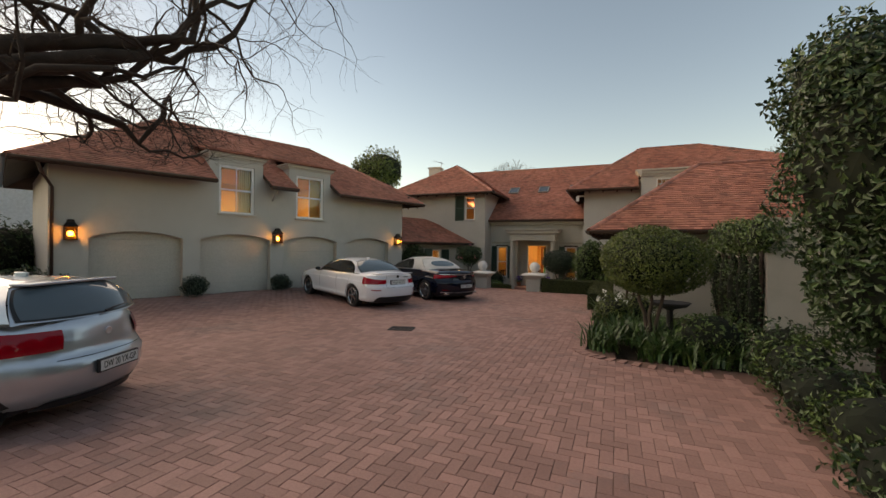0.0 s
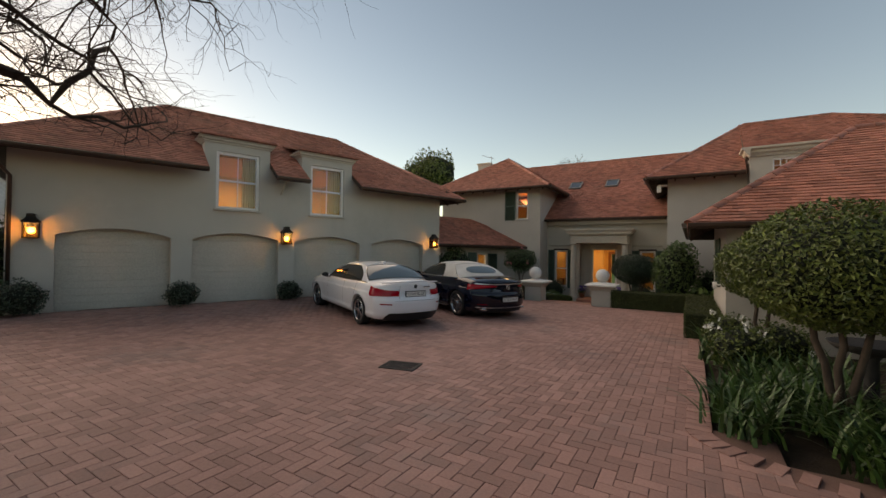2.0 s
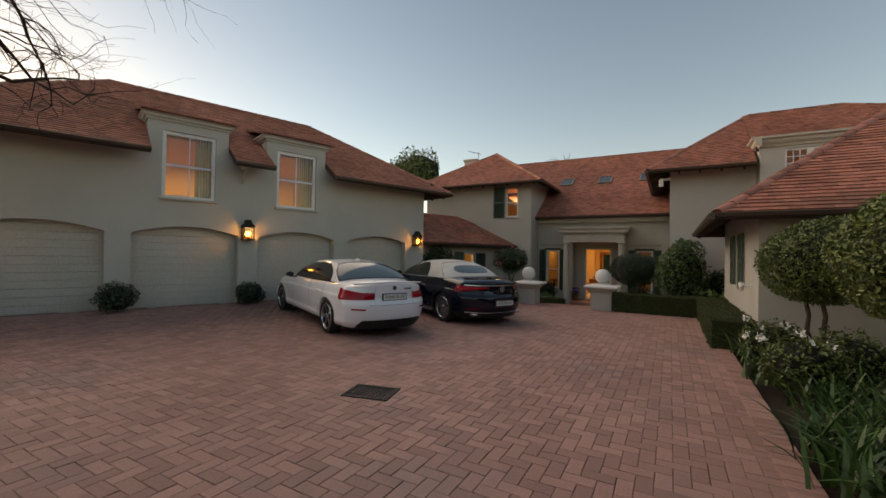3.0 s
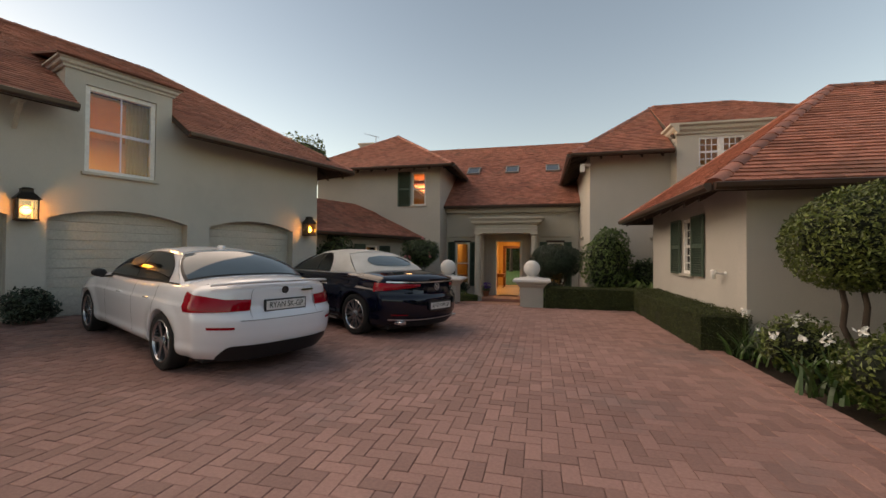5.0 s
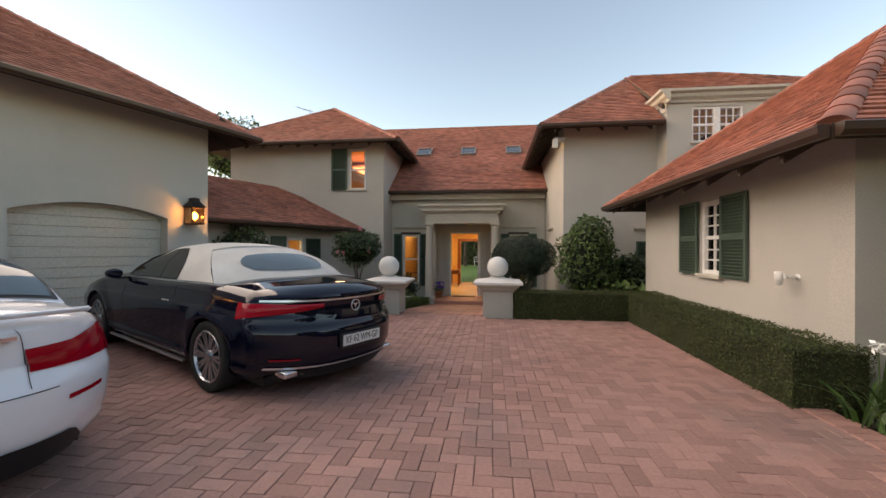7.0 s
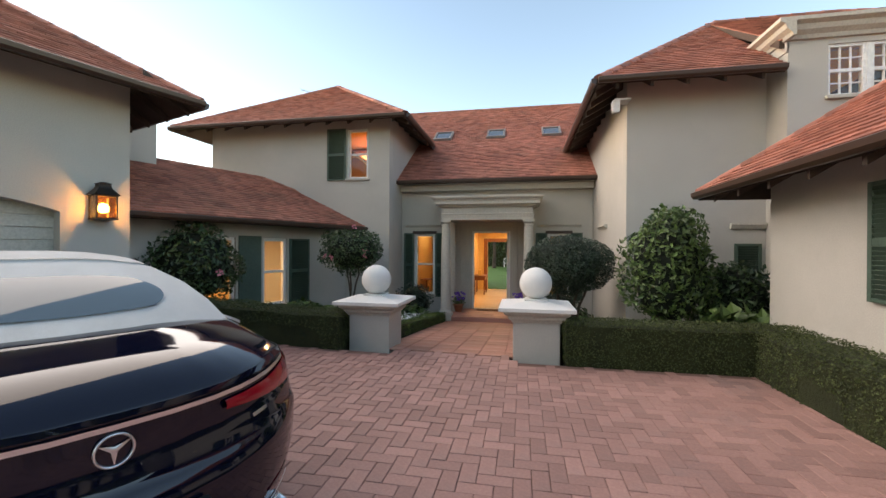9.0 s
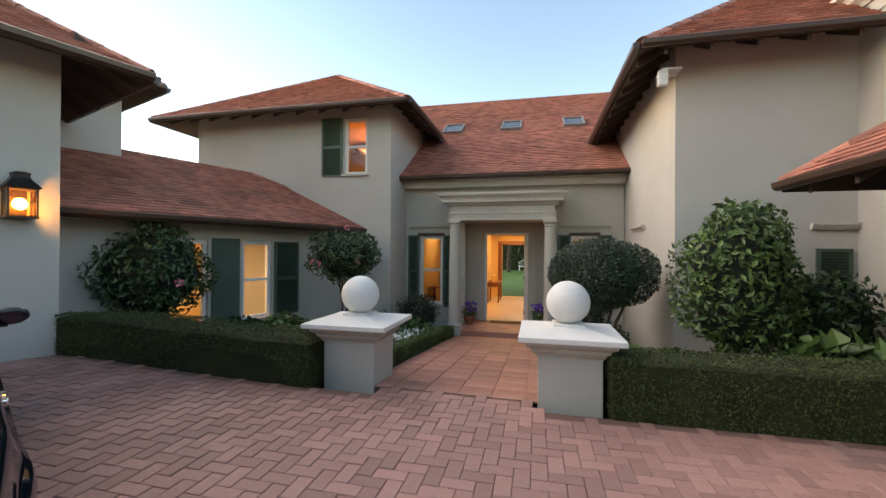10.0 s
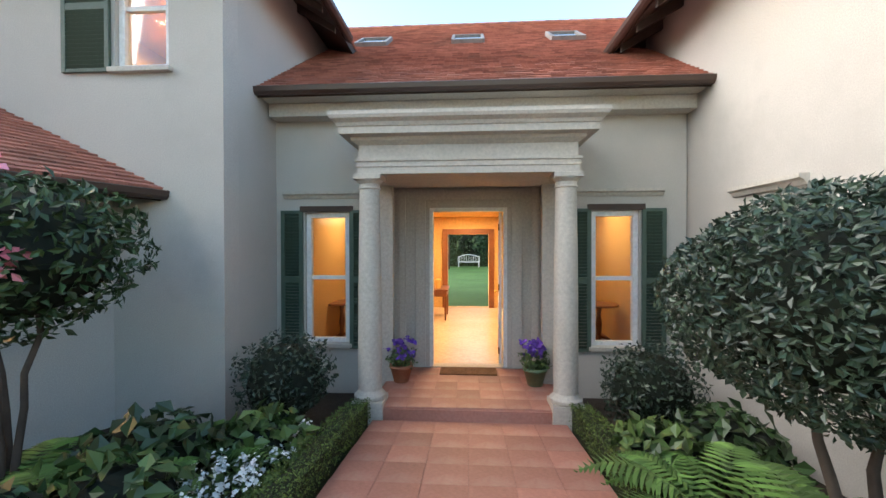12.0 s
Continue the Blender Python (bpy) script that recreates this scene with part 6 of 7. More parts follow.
# silver hatchback
hatch = dict(L=4.32, W=1.77, axles=(0.80, 3.49), R=0.33, sill=0.26, corner=0.42, square=2.6, paint=CAR_SILVER, top_paint=CAR_SILVER, trim=BLACK_TRIM, height=1.43,
             rear=[(0.24, 0.13), (0.36, 0.05), (0.48, 0.0), (0.64, 0.0), (0.69, 0.05), (0.74, 0.085), (0.84, 0.10), (0.98, 0.13), (1.06, 0.17), (1.16, 0.22)],
             shoulder=[(0.42, 1.07), (1.2, 1.05), (2.0, 1.01), (2.9, 0.96), (3.4, 0.89), (4.0, 0.76), (4.32, 0.64)],
             deck=[(0.42, 1.06), (0.9, 0.98), (2.8, 0.90), (3.0, 0.99), (3.8, 0.88), (4.32, 0.72)],
             house=(0.17, 0.55, 2.2, 3.05), roof=[(0.5, 1.44), (0.8, 1.46), (1.4, 1.47), (2.2, 1.42)], roof_half=0.55, bow=0.22,
             pane_rear=(0.92, 1.22), pane_posts=(1.80,), back_pane=(0.95, 0.06, 0.86, 0.14),
             bands=[(0.22, 0.30, BLACK_TRIM, "black lower bumper", "diffuser", 0.010, 0.80), (0.685, 0.691, BLACK_TRIM, "dark gap under the tailgate", "tailgate_gap", 0.004, 0.62)],
             lamps=(0.54, 1.26, 0.76, 1.0, 0.03), lamp_drop=0.02, mirror=(2.62, 1.03), handles=(1.2, 2.1), seams=(0.98, 1.58, 2.62), plate=(0.565, 0.50, 0.11), words="DW 20 YX-GP", badge=0.89, badge_paint=BRIGHT)
hatch_car, h_rear, h_side, h_patch = make_car("hatchback_car", "silver hatchback car parked at the edge of the brick drive", CAR_AT(-5.04, 2.70, 203), hatch)
bm = bmesh.new()
box(bm, 0.44, 0.66, -0.52, 0.52, 1.41, 1.44, 0.012)
part("roof_spoiler", bm, CAR_SILVER, hatch_car, "", True)
bm = bmesh.new()
tube(bm, [(0.15, -0.02, 1.10), (0.14, -0.12, 1.13), (0.16, -0.34, 1.15)], [0.014, 0.010, 0.006], 6)
part("rear_wiper", bm, BLACK_TRIM, hatch_car, "black rear wiper")
bm = bmesh.new()
box(bm, 1.0, 1.14, -0.018, 0.018, 1.46, 1.515, 0.012)
part("roof_aerial", bm, CAR_SILVER, hatch_car, "small shark-fin aerial", True)

# ---------------------------------------------------------------- plants
def leafy(name, dark, light, gloss=0.45, vary=0.45):
    m, N, L, b = node_mat(name, gloss, 0.0, 0.45)
    r = N.new("ShaderNodeNewGeometry").outputs["Random Per Island"]
    col = ramp(N, L, r, [(0.0, dark), (0.75, light), (1.0, tuple(min(1, c * 1.35) for c in light))])
    n = noise_tex(N, L, 1.6, 3)
    tone = ramp(N, L, n, [(0.3, (0.7, 0.7, 0.7)), (0.7, (1.15, 1.15, 1.1))])
    col = mixed(N, L, "MULTIPLY", 0.9, col, tone)
    L.new(col, b.inputs["Base Color"])
    b.inputs["Transmission Weight"].default_value = 0.0
    return m


LEAF = leafy("dark_glossy_leaf", (0.016, 0.034, 0.012), (0.045, 0.085, 0.028), 0.4)
LEAF_MID = leafy("green_leaf", (0.03, 0.06, 0.014), (0.085, 0.14, 0.035), 0.45)
LEAF_BLUE = leafy("dull_dark_leaf", (0.014, 0.028, 0.016), (0.04, 0.065, 0.038), 0.35)
LEAF_LIME = leafy("yellow_green_leaf", (0.034, 0.055, 0.010), (0.11, 0.145, 0.03), 0.45)
LEAF_HEDGE = leafy("clipped_hedge_leaf", (0.026, 0.038, 0.010), (0.062, 0.080, 0.020), 0.7)
LEAF_BOX = leafy("low_hedge_leaf", (0.04, 0.075, 0.012), (0.11, 0.16, 0.03), 0.6)
LEAF_FERN = leafy("fern_leaf", (0.045, 0.10, 0.018), (0.11, 0.21, 0.045), 0.5)
STRAP = leafy("strap_leaf", (0.02, 0.05, 0.012), (0.055, 0.11, 0.027), 0.4)
WHITE_PETAL = leafy("white_petal", (0.62, 0.64, 0.62), (0.80, 0.81, 0.79), 0.6)
PURPLE_PETAL = leafy("purple_petal", (0.05, 0.015, 0.20), (0.16, 0.06, 0.45), 0.5)
PINK_PETAL = leafy("pink_petal", (0.55, 0.12, 0.18), (0.70, 0.25, 0.32), 0.5)
BARK = grained("grey_brown_bark", (0.05, 0.035, 0.026), (0.11, 0.08, 0.06), 0.9, 25, 3, 0.6, 0.01, stretch=(1, 1, 0.3))
BARK_DARK = grained("dark_bark", (0.022, 0.014, 0.011), (0.05, 0.034, 0.026), 0.9, 25, 3, 0.6, 0.01)
# near-black green: shade inside the leaf crowns, put into the core's colour
CROWN_SHADE = grained("crown_inner_shade", (0.006, 0.009, 0.005), (0.012, 0.018, 0.008), 0.95, 25, 3, 0.3)
POT = grained("terracotta_pot", (0.32, 0.14, 0.08), (0.45, 0.22, 0.13), 0.8, 40, 3, 0.2)
GREEN_POT = grained("green_glazed_pot", (0.10, 0.16, 0.09), (0.17, 0.24, 0.14), 0.4, 30, 3, 0.1)


def leaf_mesh(points, normals, size, rng, width=0.5, spread=0.9, fold=0.12):
    """Folded leaves at the points, each turned about its own way."""
    n = len(points)
    d = normals + rng.normal(0, spread, (n, 3))
    d /= np.linalg.norm(d, axis=1, keepdims=True)
    t = np.cross(d, rng.normal(0, 1, (n, 3)))
    t /= np.linalg.norm(t, axis=1, keepdims=True) + 1e-9
    s = np.cross(d, t)
    ln = size * rng.uniform(0.65, 1.3, (n, 1))
    a, tip = points, points + t * ln
    mid = points + t * ln * 0.5
    l, r = mid + s * ln * width * 0.5 + d * ln * fold, mid - s * ln * width * 0.5 + d * ln * fold
    V = np.stack([a, l, tip, r], 1).reshape(-1, 3)
    F = []
    for i in range(n):
        k = 4 * i
        F += [(k, k + 1, k + 2), (k, k + 2, k + 3)]
    return V, F


def ellipsoid_points(n, radii, rng, lump=0.12, fill=0.25, bottom=-1.0):
    u = rng.normal(0, 1, (int(n * 1.6), 3))
    u /= np.linalg.norm(u, axis=1, keepdims=True)
    u = u[u[:, 2] > bottom][:n]
    k = rng.normal(0, 1, (14, 3))
    k /= np.linalg.norm(k, axis=1, keepdims=True)
    bump = np.max(np.exp(6 * (u @ k.T - 1)), axis=1)
    r = (1 - lump + lump * 1.6 * bump) * (1 - fill * rng.uniform(0, 1, len(u)) ** 2)
    p = u * r[:, None] * np.array(radii)
    nr = u / np.array(radii)
    nr /= np.linalg.norm(nr, axis=1, keepdims=True)
    return p, nr


def cloud(name, parent, centre, radii, n, size, mat, seed, lump=0.12, fill=0.3, width=0.5, spread=0.7, bottom=-1.0, label="", core=True):
    """A crown of many small leaves with an uneven outline round a near-black core that paints its inner shade."""
    rng = np.random.default_rng(seed)
    p, nr = ellipsoid_points(n, radii, rng, lump, fill, bottom)
    V, F = leaf_mesh(p + np.array(centre), nr, size, rng, width, spread)
    o = raw(name, V.tolist(), F, mat, parent, label)
    # a solid dark core stands in for the shade between the leaves
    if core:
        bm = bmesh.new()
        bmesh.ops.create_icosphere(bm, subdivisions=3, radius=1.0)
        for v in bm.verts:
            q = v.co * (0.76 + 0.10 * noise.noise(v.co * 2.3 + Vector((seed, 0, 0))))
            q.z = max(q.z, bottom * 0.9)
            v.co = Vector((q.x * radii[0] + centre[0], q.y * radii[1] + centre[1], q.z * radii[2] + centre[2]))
        part("inner_mass", bm, CROWN_SHADE, parent, "solid core coloured near-black for the shade inside the crown")
    return o


def stems(parent, base, tops, r0, r1, mat, seed, name="trunk"):
    rnd = random.Random(seed)
    for t in tops:
        bm = bmesh.new()
        a, b = Vector(base) + Vector((rnd.uniform(-.05, .05), rnd.uniform(-.05, .05), 0)), Vector(t)
        pts = [a.lerp(b, i / 6) + Vector((rnd.uniform(-1, 1), rnd.uniform(-1, 1), 0)) * 0.03 * (0 < i < 6) for i in range(7)]
        tube(bm, pts, [r0 + (r1 - r0) * i / 6 for i in range(7)], 8)
        part(name, bm, mat, parent, "", True)


def hedge(name, label, x0, x1, y0, y1, h, mat, seed, leaf=0.026, density=2600, m=None, slope=True, round_top=0.03, zoff=0.0):
    """A clipped box hedge: a dense inner block and leaves all over it."""
    hd = thing(name, label, "hedge", m)
    rng = np.random.default_rng(seed)
    zb = lambda x, y: (land(x, y) if slope else 0.0) + zoff
    bm = bmesh.new()
    nx, ny = max(2, int((x1 - x0) / 0.15)), max(2, int((y1 - y0) / 0.15))
    top = {}
    inset = 0.035
    for i in range(nx + 1):
        for j in range(ny + 1):
            x, y = x0 + inset + (x1 - x0 - 2 * inset) * i / nx, y0 + inset + (y1 - y0 - 2 * inset) * j / ny
            e = min(i, nx - i, j, ny - j) == 0
            top[i, j] = bm.verts.new((x, y, zb(x, y) + h - 0.035 - (0.03 if e else 0) + 0.02 * noise.noise(Vector((x * 2, y * 2, seed)))))
    for i in range(nx):
        for j in range(ny):
            bm.faces.new((top[i, j], top[i + 1, j], top[i + 1, j + 1], top[i, j + 1]))
    rim = [(i, 0) for i in range(nx)] + [(nx, j) for j in range(ny)] + [(i, ny) for i in range(nx, 0, -1)] + [(0, j) for j in range(ny, 0, -1)]
    low = []
    for k in rim:
        c = top[k].co
        low.append(bm.verts.new((c.x, c.y, zb(c.x, c.y) - 0.12)))
    for a in range(len(rim)):
        b = (a + 1) % len(rim)
        bm.faces.new((top[rim[a]], low[a], low[b], top[rim[b]]))
    # block coloured darker than the leaves, painting the shade between them
    part("inner_mass", bm, grained("hedge_inner_shade", (0.016, 0.022, 0.006), (0.034, 0.042, 0.012), 0.95, 40, 3, 0.8, 0.03), hd, "solid block, coloured dark for the shade inside the hedge")
    P, Nn = [], []
    w, l = x1 - x0, y1 - y0
    for area, fn in ((w * l, lambda u, v: ((x0 + w * u, y0 + l * v, h), (0, 0, 1))), (w * h, lambda u, v: ((x0 + w * u, y0, h * v), (0, -1, 0))), (w * h, lambda u, v: ((x0 + w * u, y1, h * v), (0, 1, 0))),
                     (l * h, lambda u, v: ((x0, y0 + l * u, h * v), (-1, 0, 0))), (l * h, lambda u, v: ((x1, y0 + l * u, h * v), (1, 0, 0)))):
        k = int(area * density)
        for u, v in rng.uniform(0, 1, (k, 2)):
            p, nrm = fn(u, v)
            wob = 0.030 * noise.noise(Vector((p[0] * 3, p[1] * 3, p[2] * 3 + seed))) - 0.02
            gap = noise.noise(Vector((p[0] * 1.7 + 9, p[1] * 1.7, p[2] * 2.5)))
            if nrm[2] == 0 and gap < -0.30 and p[2] < h * 0.6 and v < 0.9:
                wob -= 0.05
            P.append((p[0] + nrm[0] * wob, p[1] + nrm[1] * wob, p[2] + nrm[2] * wob + zb(p[0], p[1])))
            Nn.append(nrm)
    V, F = leaf_mesh(np.array(P), np.array(Nn, float), leaf, rng, 0.55, 0.75)
    o = raw("leaves", V.tolist(), F, mat, hd)
    return hd


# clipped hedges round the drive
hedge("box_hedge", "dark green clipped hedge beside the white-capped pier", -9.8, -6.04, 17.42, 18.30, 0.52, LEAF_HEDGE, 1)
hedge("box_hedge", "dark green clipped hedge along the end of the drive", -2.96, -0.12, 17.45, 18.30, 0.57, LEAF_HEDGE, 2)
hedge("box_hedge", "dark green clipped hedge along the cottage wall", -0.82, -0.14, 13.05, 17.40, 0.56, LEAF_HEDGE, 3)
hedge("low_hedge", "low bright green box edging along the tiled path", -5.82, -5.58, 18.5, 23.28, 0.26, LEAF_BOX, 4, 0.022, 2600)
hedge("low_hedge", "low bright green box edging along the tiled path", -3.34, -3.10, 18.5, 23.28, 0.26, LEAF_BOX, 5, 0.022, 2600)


def shrub(name, label, x, y, radii, zc, n, size, mat, seed, trunks=(), tr=0.03, lump=0.2, fill=0.45, category="shrub", bark=None, width=0.5, blooms=None, group="", spread=0.7):
    z = land(x, y)
    s = thing(name, label, category, pose(x, y, z), group)
    if trunks:
        stems(s, (0, 0, -0.1), trunks, tr, tr * 0.6, bark or BARK, seed)
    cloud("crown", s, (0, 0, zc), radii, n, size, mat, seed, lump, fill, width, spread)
    if blooms:
        bmat, count, bs = blooms
        rng = np.random.default_rng(seed + 50)
        p, nr = ellipsoid_points(count, [r * 1.02 for r in radii], rng, lump, 0.05, -0.3)
        pts = np.repeat(p, 9, axis=0) + rng.normal(0, bs * 0.3, (len(p) * 9, 3)) + np.array((0, 0, zc))
        V, F = leaf_mesh(pts, np.repeat(nr, 9, axis=0), bs, rng, 0.8, 0.6)
        raw("flowers", V.tolist(), F, bmat, s, "small flower heads")["kind"] = "stuff"
    return s


# entrance garden
shrub("camellia_shrub", "broad dark camellia shrub in front of the link wing", -9.92, 18.95, (0.98, 0.85, 0.84), 1.15, 4800, 0.10, LEAF, 11, [(-0.3, 0, 0.7), (0.25, 0.1, 0.7), (0.0, -0.1, 0.6)], 0.035, 0.22, 0.5, blooms=(PINK_PETAL, 3, 0.06))
shrub("standard_rose_tree", "small round-headed standard shrub on thin twin stems", -7.48, 21.15, (0.72, 0.70, 0.58), 1.72, 3800, 0.085, LEAF, 12, [(-0.12, 0, 1.4), (0.14, 0.05, 1.4), (0.02, -0.1, 1.35)], 0.028, 0.25, 0.5, "tree", blooms=(PINK_PETAL, 5, 0.07))
shrub("round_shrub", "clipped dark evergreen ball on gnarled bare stems", -2.55, 20.72, (0.86, 0.84, 0.60), 1.50, 17500, 0.047, LEAF_BLUE, 13, [(-0.25, 0, 1.0), (0.2, 0.1, 1.0), (0.35, -0.1, 1.05)], 0.035, 0.10, 0.25, "tree")
shrub("tall_camellia", "tall loose camellia shrub against the plastered wall", -1.12, 19.35, (0.70, 0.66, 1.12), 1.34, 5000, 0.10, LEAF_MID, 14, [(-0.2, 0, 0.8), (0.15, 0.1, 0.9)], 0.04, 0.25, 0.55)
shrub("dark_shrub", "dark shaded shrub behind the tall camellia", 0.05, 19.85, (0.70, 0.5, 0.70), 0.85, 1800, 0.11, LEAF, 15, [], 0.03, 0.2, 0.4)
shrub("azalea_shrub", "dense dark shrub under the porch window", -6.45, 22.95, (0.52, 0.45, 0.50), 0.52, 2300, 0.06, LEAF_BLUE, 16, [], 0.03, 0.18, 0.35)
shrub("azalea_shrub", "dense dark shrub beside the porch column", -2.55, 23.0, (0.50, 0.42, 0.46), 0.50, 2200, 0.06, LEAF_BLUE, 17, [], 0.03, 0.18, 0.35)
for k, (x, y, r, h, mt) in enumerate(((-7.5, 19.3, 0.55, 0.28, LEAF_MID), (-6.75, 19.3, 0.5, 0.25, LEAF_MID), (-7.0, 20.4, 0.6, 0.34, LEAF), (-6.55, 20.9, 0.5, 0.30, LEAF_MID), (-6.9, 21.6, 0.55, 0.34, LEAF),
                                      (-6.25, 22.0, 0.4, 0.26, LEAF_MID), (-8.3, 20.2, 0.5, 0.3, LEAF_MID), (-2.9, 19.3, 0.45, 0.24, LEAF_MID), (-2.9, 22.0, 0.4, 0.28, LEAF_MID), (-1.9, 19.0, 0.5, 0.24, LEAF), (-2.2, 22.3, 0.5, 0.3, LEAF), (-8.9, 19.9, 0.5, 0.25, LEAF))):
    shrub("bedding_plant", "low leafy green bedding plant in the border", x, y, (r, r * 0.9, h), h * 0.55, 520, 0.13, mt, 30 + k, [], 0.02, 0.25, 0.4, "plant", None, 0.75, None, "border plants", 0.5)


def flower_drift(x0, x1, y0, y1, n, seed, label):
    s = thing("white_flowers", label, "flowers", None, "", "stuff")
    rng = np.random.default_rng(seed)
    xs, ys = rng.uniform(x0, x1, n), rng.uniform(y0, y1, n)
    hz = np.array([land(a, b) for a, b in zip(xs, ys)]) + rng.uniform(0.14, 0.27, n)
    c = np.stack([xs, ys, hz], 1)
    pts = np.repeat(c, 6, axis=0) + rng.normal(0, 0.018, (n * 6, 3))
    V, F = leaf_mesh(pts, np.tile((0.0, -0.2, 1.0), (n * 6, 1)), 0.035, rng, 0.9, 0.5)
    raw("petals", V.tolist(), F, WHITE_PETAL, s)
    lv = np.repeat(c, 7, axis=0) + rng.normal(0, 0.05, (n * 7, 3)) - np.array((0, 0, 0.09))
    V, F = leaf_mesh(lv, np.tile((0.0, 0.0, 1.0), (n * 7, 1)), 0.07, rng, 0.4, 0.8)
    raw("leaves", V.tolist(), F, LEAF_MID, s)


flower_drift(-6.40, -5.88, 18.9, 22.4, 330, 61, "drift of small white flowers beside the low hedge")
flower_drift(-3.05, -2.62, 18.9, 20.9, 150, 62, "drift of small white flowers beside the low hedge")


def fern(x, y, fronds, length, seed, tilt_to=None):
    f = thing("fern", "bright green arching fern in the shaded border", "fern", pose(x, y, land(x, y)), "border ferns")
    rnd = random.Random(seed)
    for k in range(fronds):
        az = 2 * math.pi * k / fronds + rnd.uniform(-0.3, 0.3)
        L = length * rnd.uniform(0.75, 1.1)
        rise = rnd.uniform(0.45, 0.75)
        V, F = [], []
        prev = None
        n = 20
        for i in range(n + 1):
            t = i / n
            out, z = L * t * (1 - 0.15 * t), L * (rise * t * 1.5 - 1.0 * rise * t * t * 1.15) + 0.05
            c = Vector((math.cos(az) * out, math.sin(az) * out, z))
            side = Vector((-math.sin(az), math.cos(az), 0))
            fw = Vector((math.cos(az), math.sin(az), 0))
            ll = 0.20 * L * math.sin(math.pi * min(1, 0.12 + 0.88 * t)) ** 0.8 + 0.01
            for sg in (-1, 1):
                b = len(V)
                tip = c + side * sg * ll + fw * ll * 0.35 + Vector((0, 0, -0.12 * ll))
                V += [tuple(c - fw * 0.014), tuple(c + fw * 0.016), tuple(tip), tuple(c.lerp(tip, 0.5) + fw * 0.018 + Vector((0, 0, 0.01)))]
                F += [(b, b + 1, b + 3), (b, b + 3, b + 2)]
        o = raw("frond", V, F, LEAF_FERN, f)
    return f


for k, (x, y, n, l) in enumerate(((-2.72, 20.45, 15, 1.0), (-2.9, 21.3, 14, 0.9), (-1.9, 20.1, 12, 0.7), (-7.0, 20.0, 11, 0.75), (-7.9, 20.4, 11, 0.7), (-1.75, 19.2, 10, 0.6), (-8.45, 21.0, 11, 0.8), (-6.85, 19.7, 13, 0.85), (-7.35, 20.9, 13, 0.9), (-6.75, 20.75, 12, 0.8), (-6.6, 21.8, 12, 0.75))):
    fern(x, y, n, l, 80 + k)


def straps(name, label, x, y, n, length, seed, mat=STRAP, r=0.25, flowers=0, group="strap-leaved plants", droop=1.0):
    s = thing(name, label, "plant", pose(x, y, land(x, y)), group)
    rnd = random.Random(seed)
    V, F = [], []
    for k in range(n):
        az = rnd.uniform(0, 2 * math.pi)
        ox, oy = rnd.gauss(0, r * 0.5), rnd.gauss(0, r * 0.5)
        L, lean, w = length * rnd.uniform(0.6, 1.15), rnd.uniform(0.2, 0.95), rnd.uniform(0.012, 0.022)
        side = Vector((-math.sin(az), math.cos(az), 0))
        prev = None
        for i in range(6):
            t = i / 5
            c = Vector((ox + math.cos(az) * L * lean * t * t * 0.9 + math.cos(az) * L * 0.15 * t, oy + math.sin(az) * L * lean * t * t * 0.9 + math.sin(az) * L * 0.15 * t, L * (t - droop * 0.55 * lean * t * t)))
            ww = w * (1 - 0.85 * t ** 3)
            b = len(V)
            V += [tuple(c - side * ww), tuple(c + side * ww)]
            if prev is not None:
                F.append((prev, prev + 1, b + 1, b))
            prev = b
    raw("leaves", V, F, mat, s)
    for k in range(flowers):
        an, d = rnd.uniform(0, 6.28), rnd.uniform(0, r)
        tx, ty, tz = math.cos(an) * d, math.sin(an) * d, length * rnd.uniform(1.0, 1.25)
        bm = bmesh.new()
        tube(bm, [(tx * 0.5, ty * 0.5, 0), (tx, ty, tz)], [0.007, 0.005], 6)
        part("flower_stalk", bm, LEAF_MID, s)
        rng = np.random.default_rng(seed + k)
        nr = rng.normal(0, 1, (26, 3)) + np.array((0, 0, 0.4))
        nr /= np.linalg.norm(nr, axis=1, keepdims=True)
        V, F = leaf_mesh(np.array((tx, ty, tz)) + nr * 0.035, nr, 0.06, rng, 0.5, 0.4)
        raw("flower_head", V.tolist(), F, WHITE_PETAL, s, "white flower head")
    return s


# bed along the east of the drive
rb = random.Random(21)
for k in range(46):
    y = rb.uniform(7.5, 10.6)
    x = bed_edge(max(y, 7.2)) + 0.25 + rb.uniform(0, 1.5)
    if y < 7.9:
        x = rb.uniform(0.2, 1.9)
    straps("agapanthus_clump", "clump of arching green strap leaves at the bed's edge", x, y, 34, 0.52, 100 + k, flowers=0)
for k, (x, y) in enumerate(((-0.35, 12.75), (-0.1, 12.2), (0.3, 12.5), (0.1, 11.4), (-0.3, 11.1))):
    straps("agapanthus_clump", "clump of arching strap leaves with a white flower head", x, y, 38, 0.55, 160 + k, flowers=1)
shrub("spirea_shrub", "rounded yellow-green shrub with white flower heads", -0.05, 10.75, (0.42, 0.42, 0.34), 0.36, 1500, 0.06, LEAF_LIME, 70, [], 0.02, 0.2, 0.4, blooms=(WHITE_PETAL, 5, 0.05))
shrub("spirea_shrub", "rounded yellow-green shrub with white flower heads", -0.1, 12.05, (0.42, 0.42, 0.34), 0.34, 1500, 0.06, LEAF_LIME, 71, [], 0.02, 0.2, 0.4, blooms=(WHITE_PETAL, 5, 0.05))
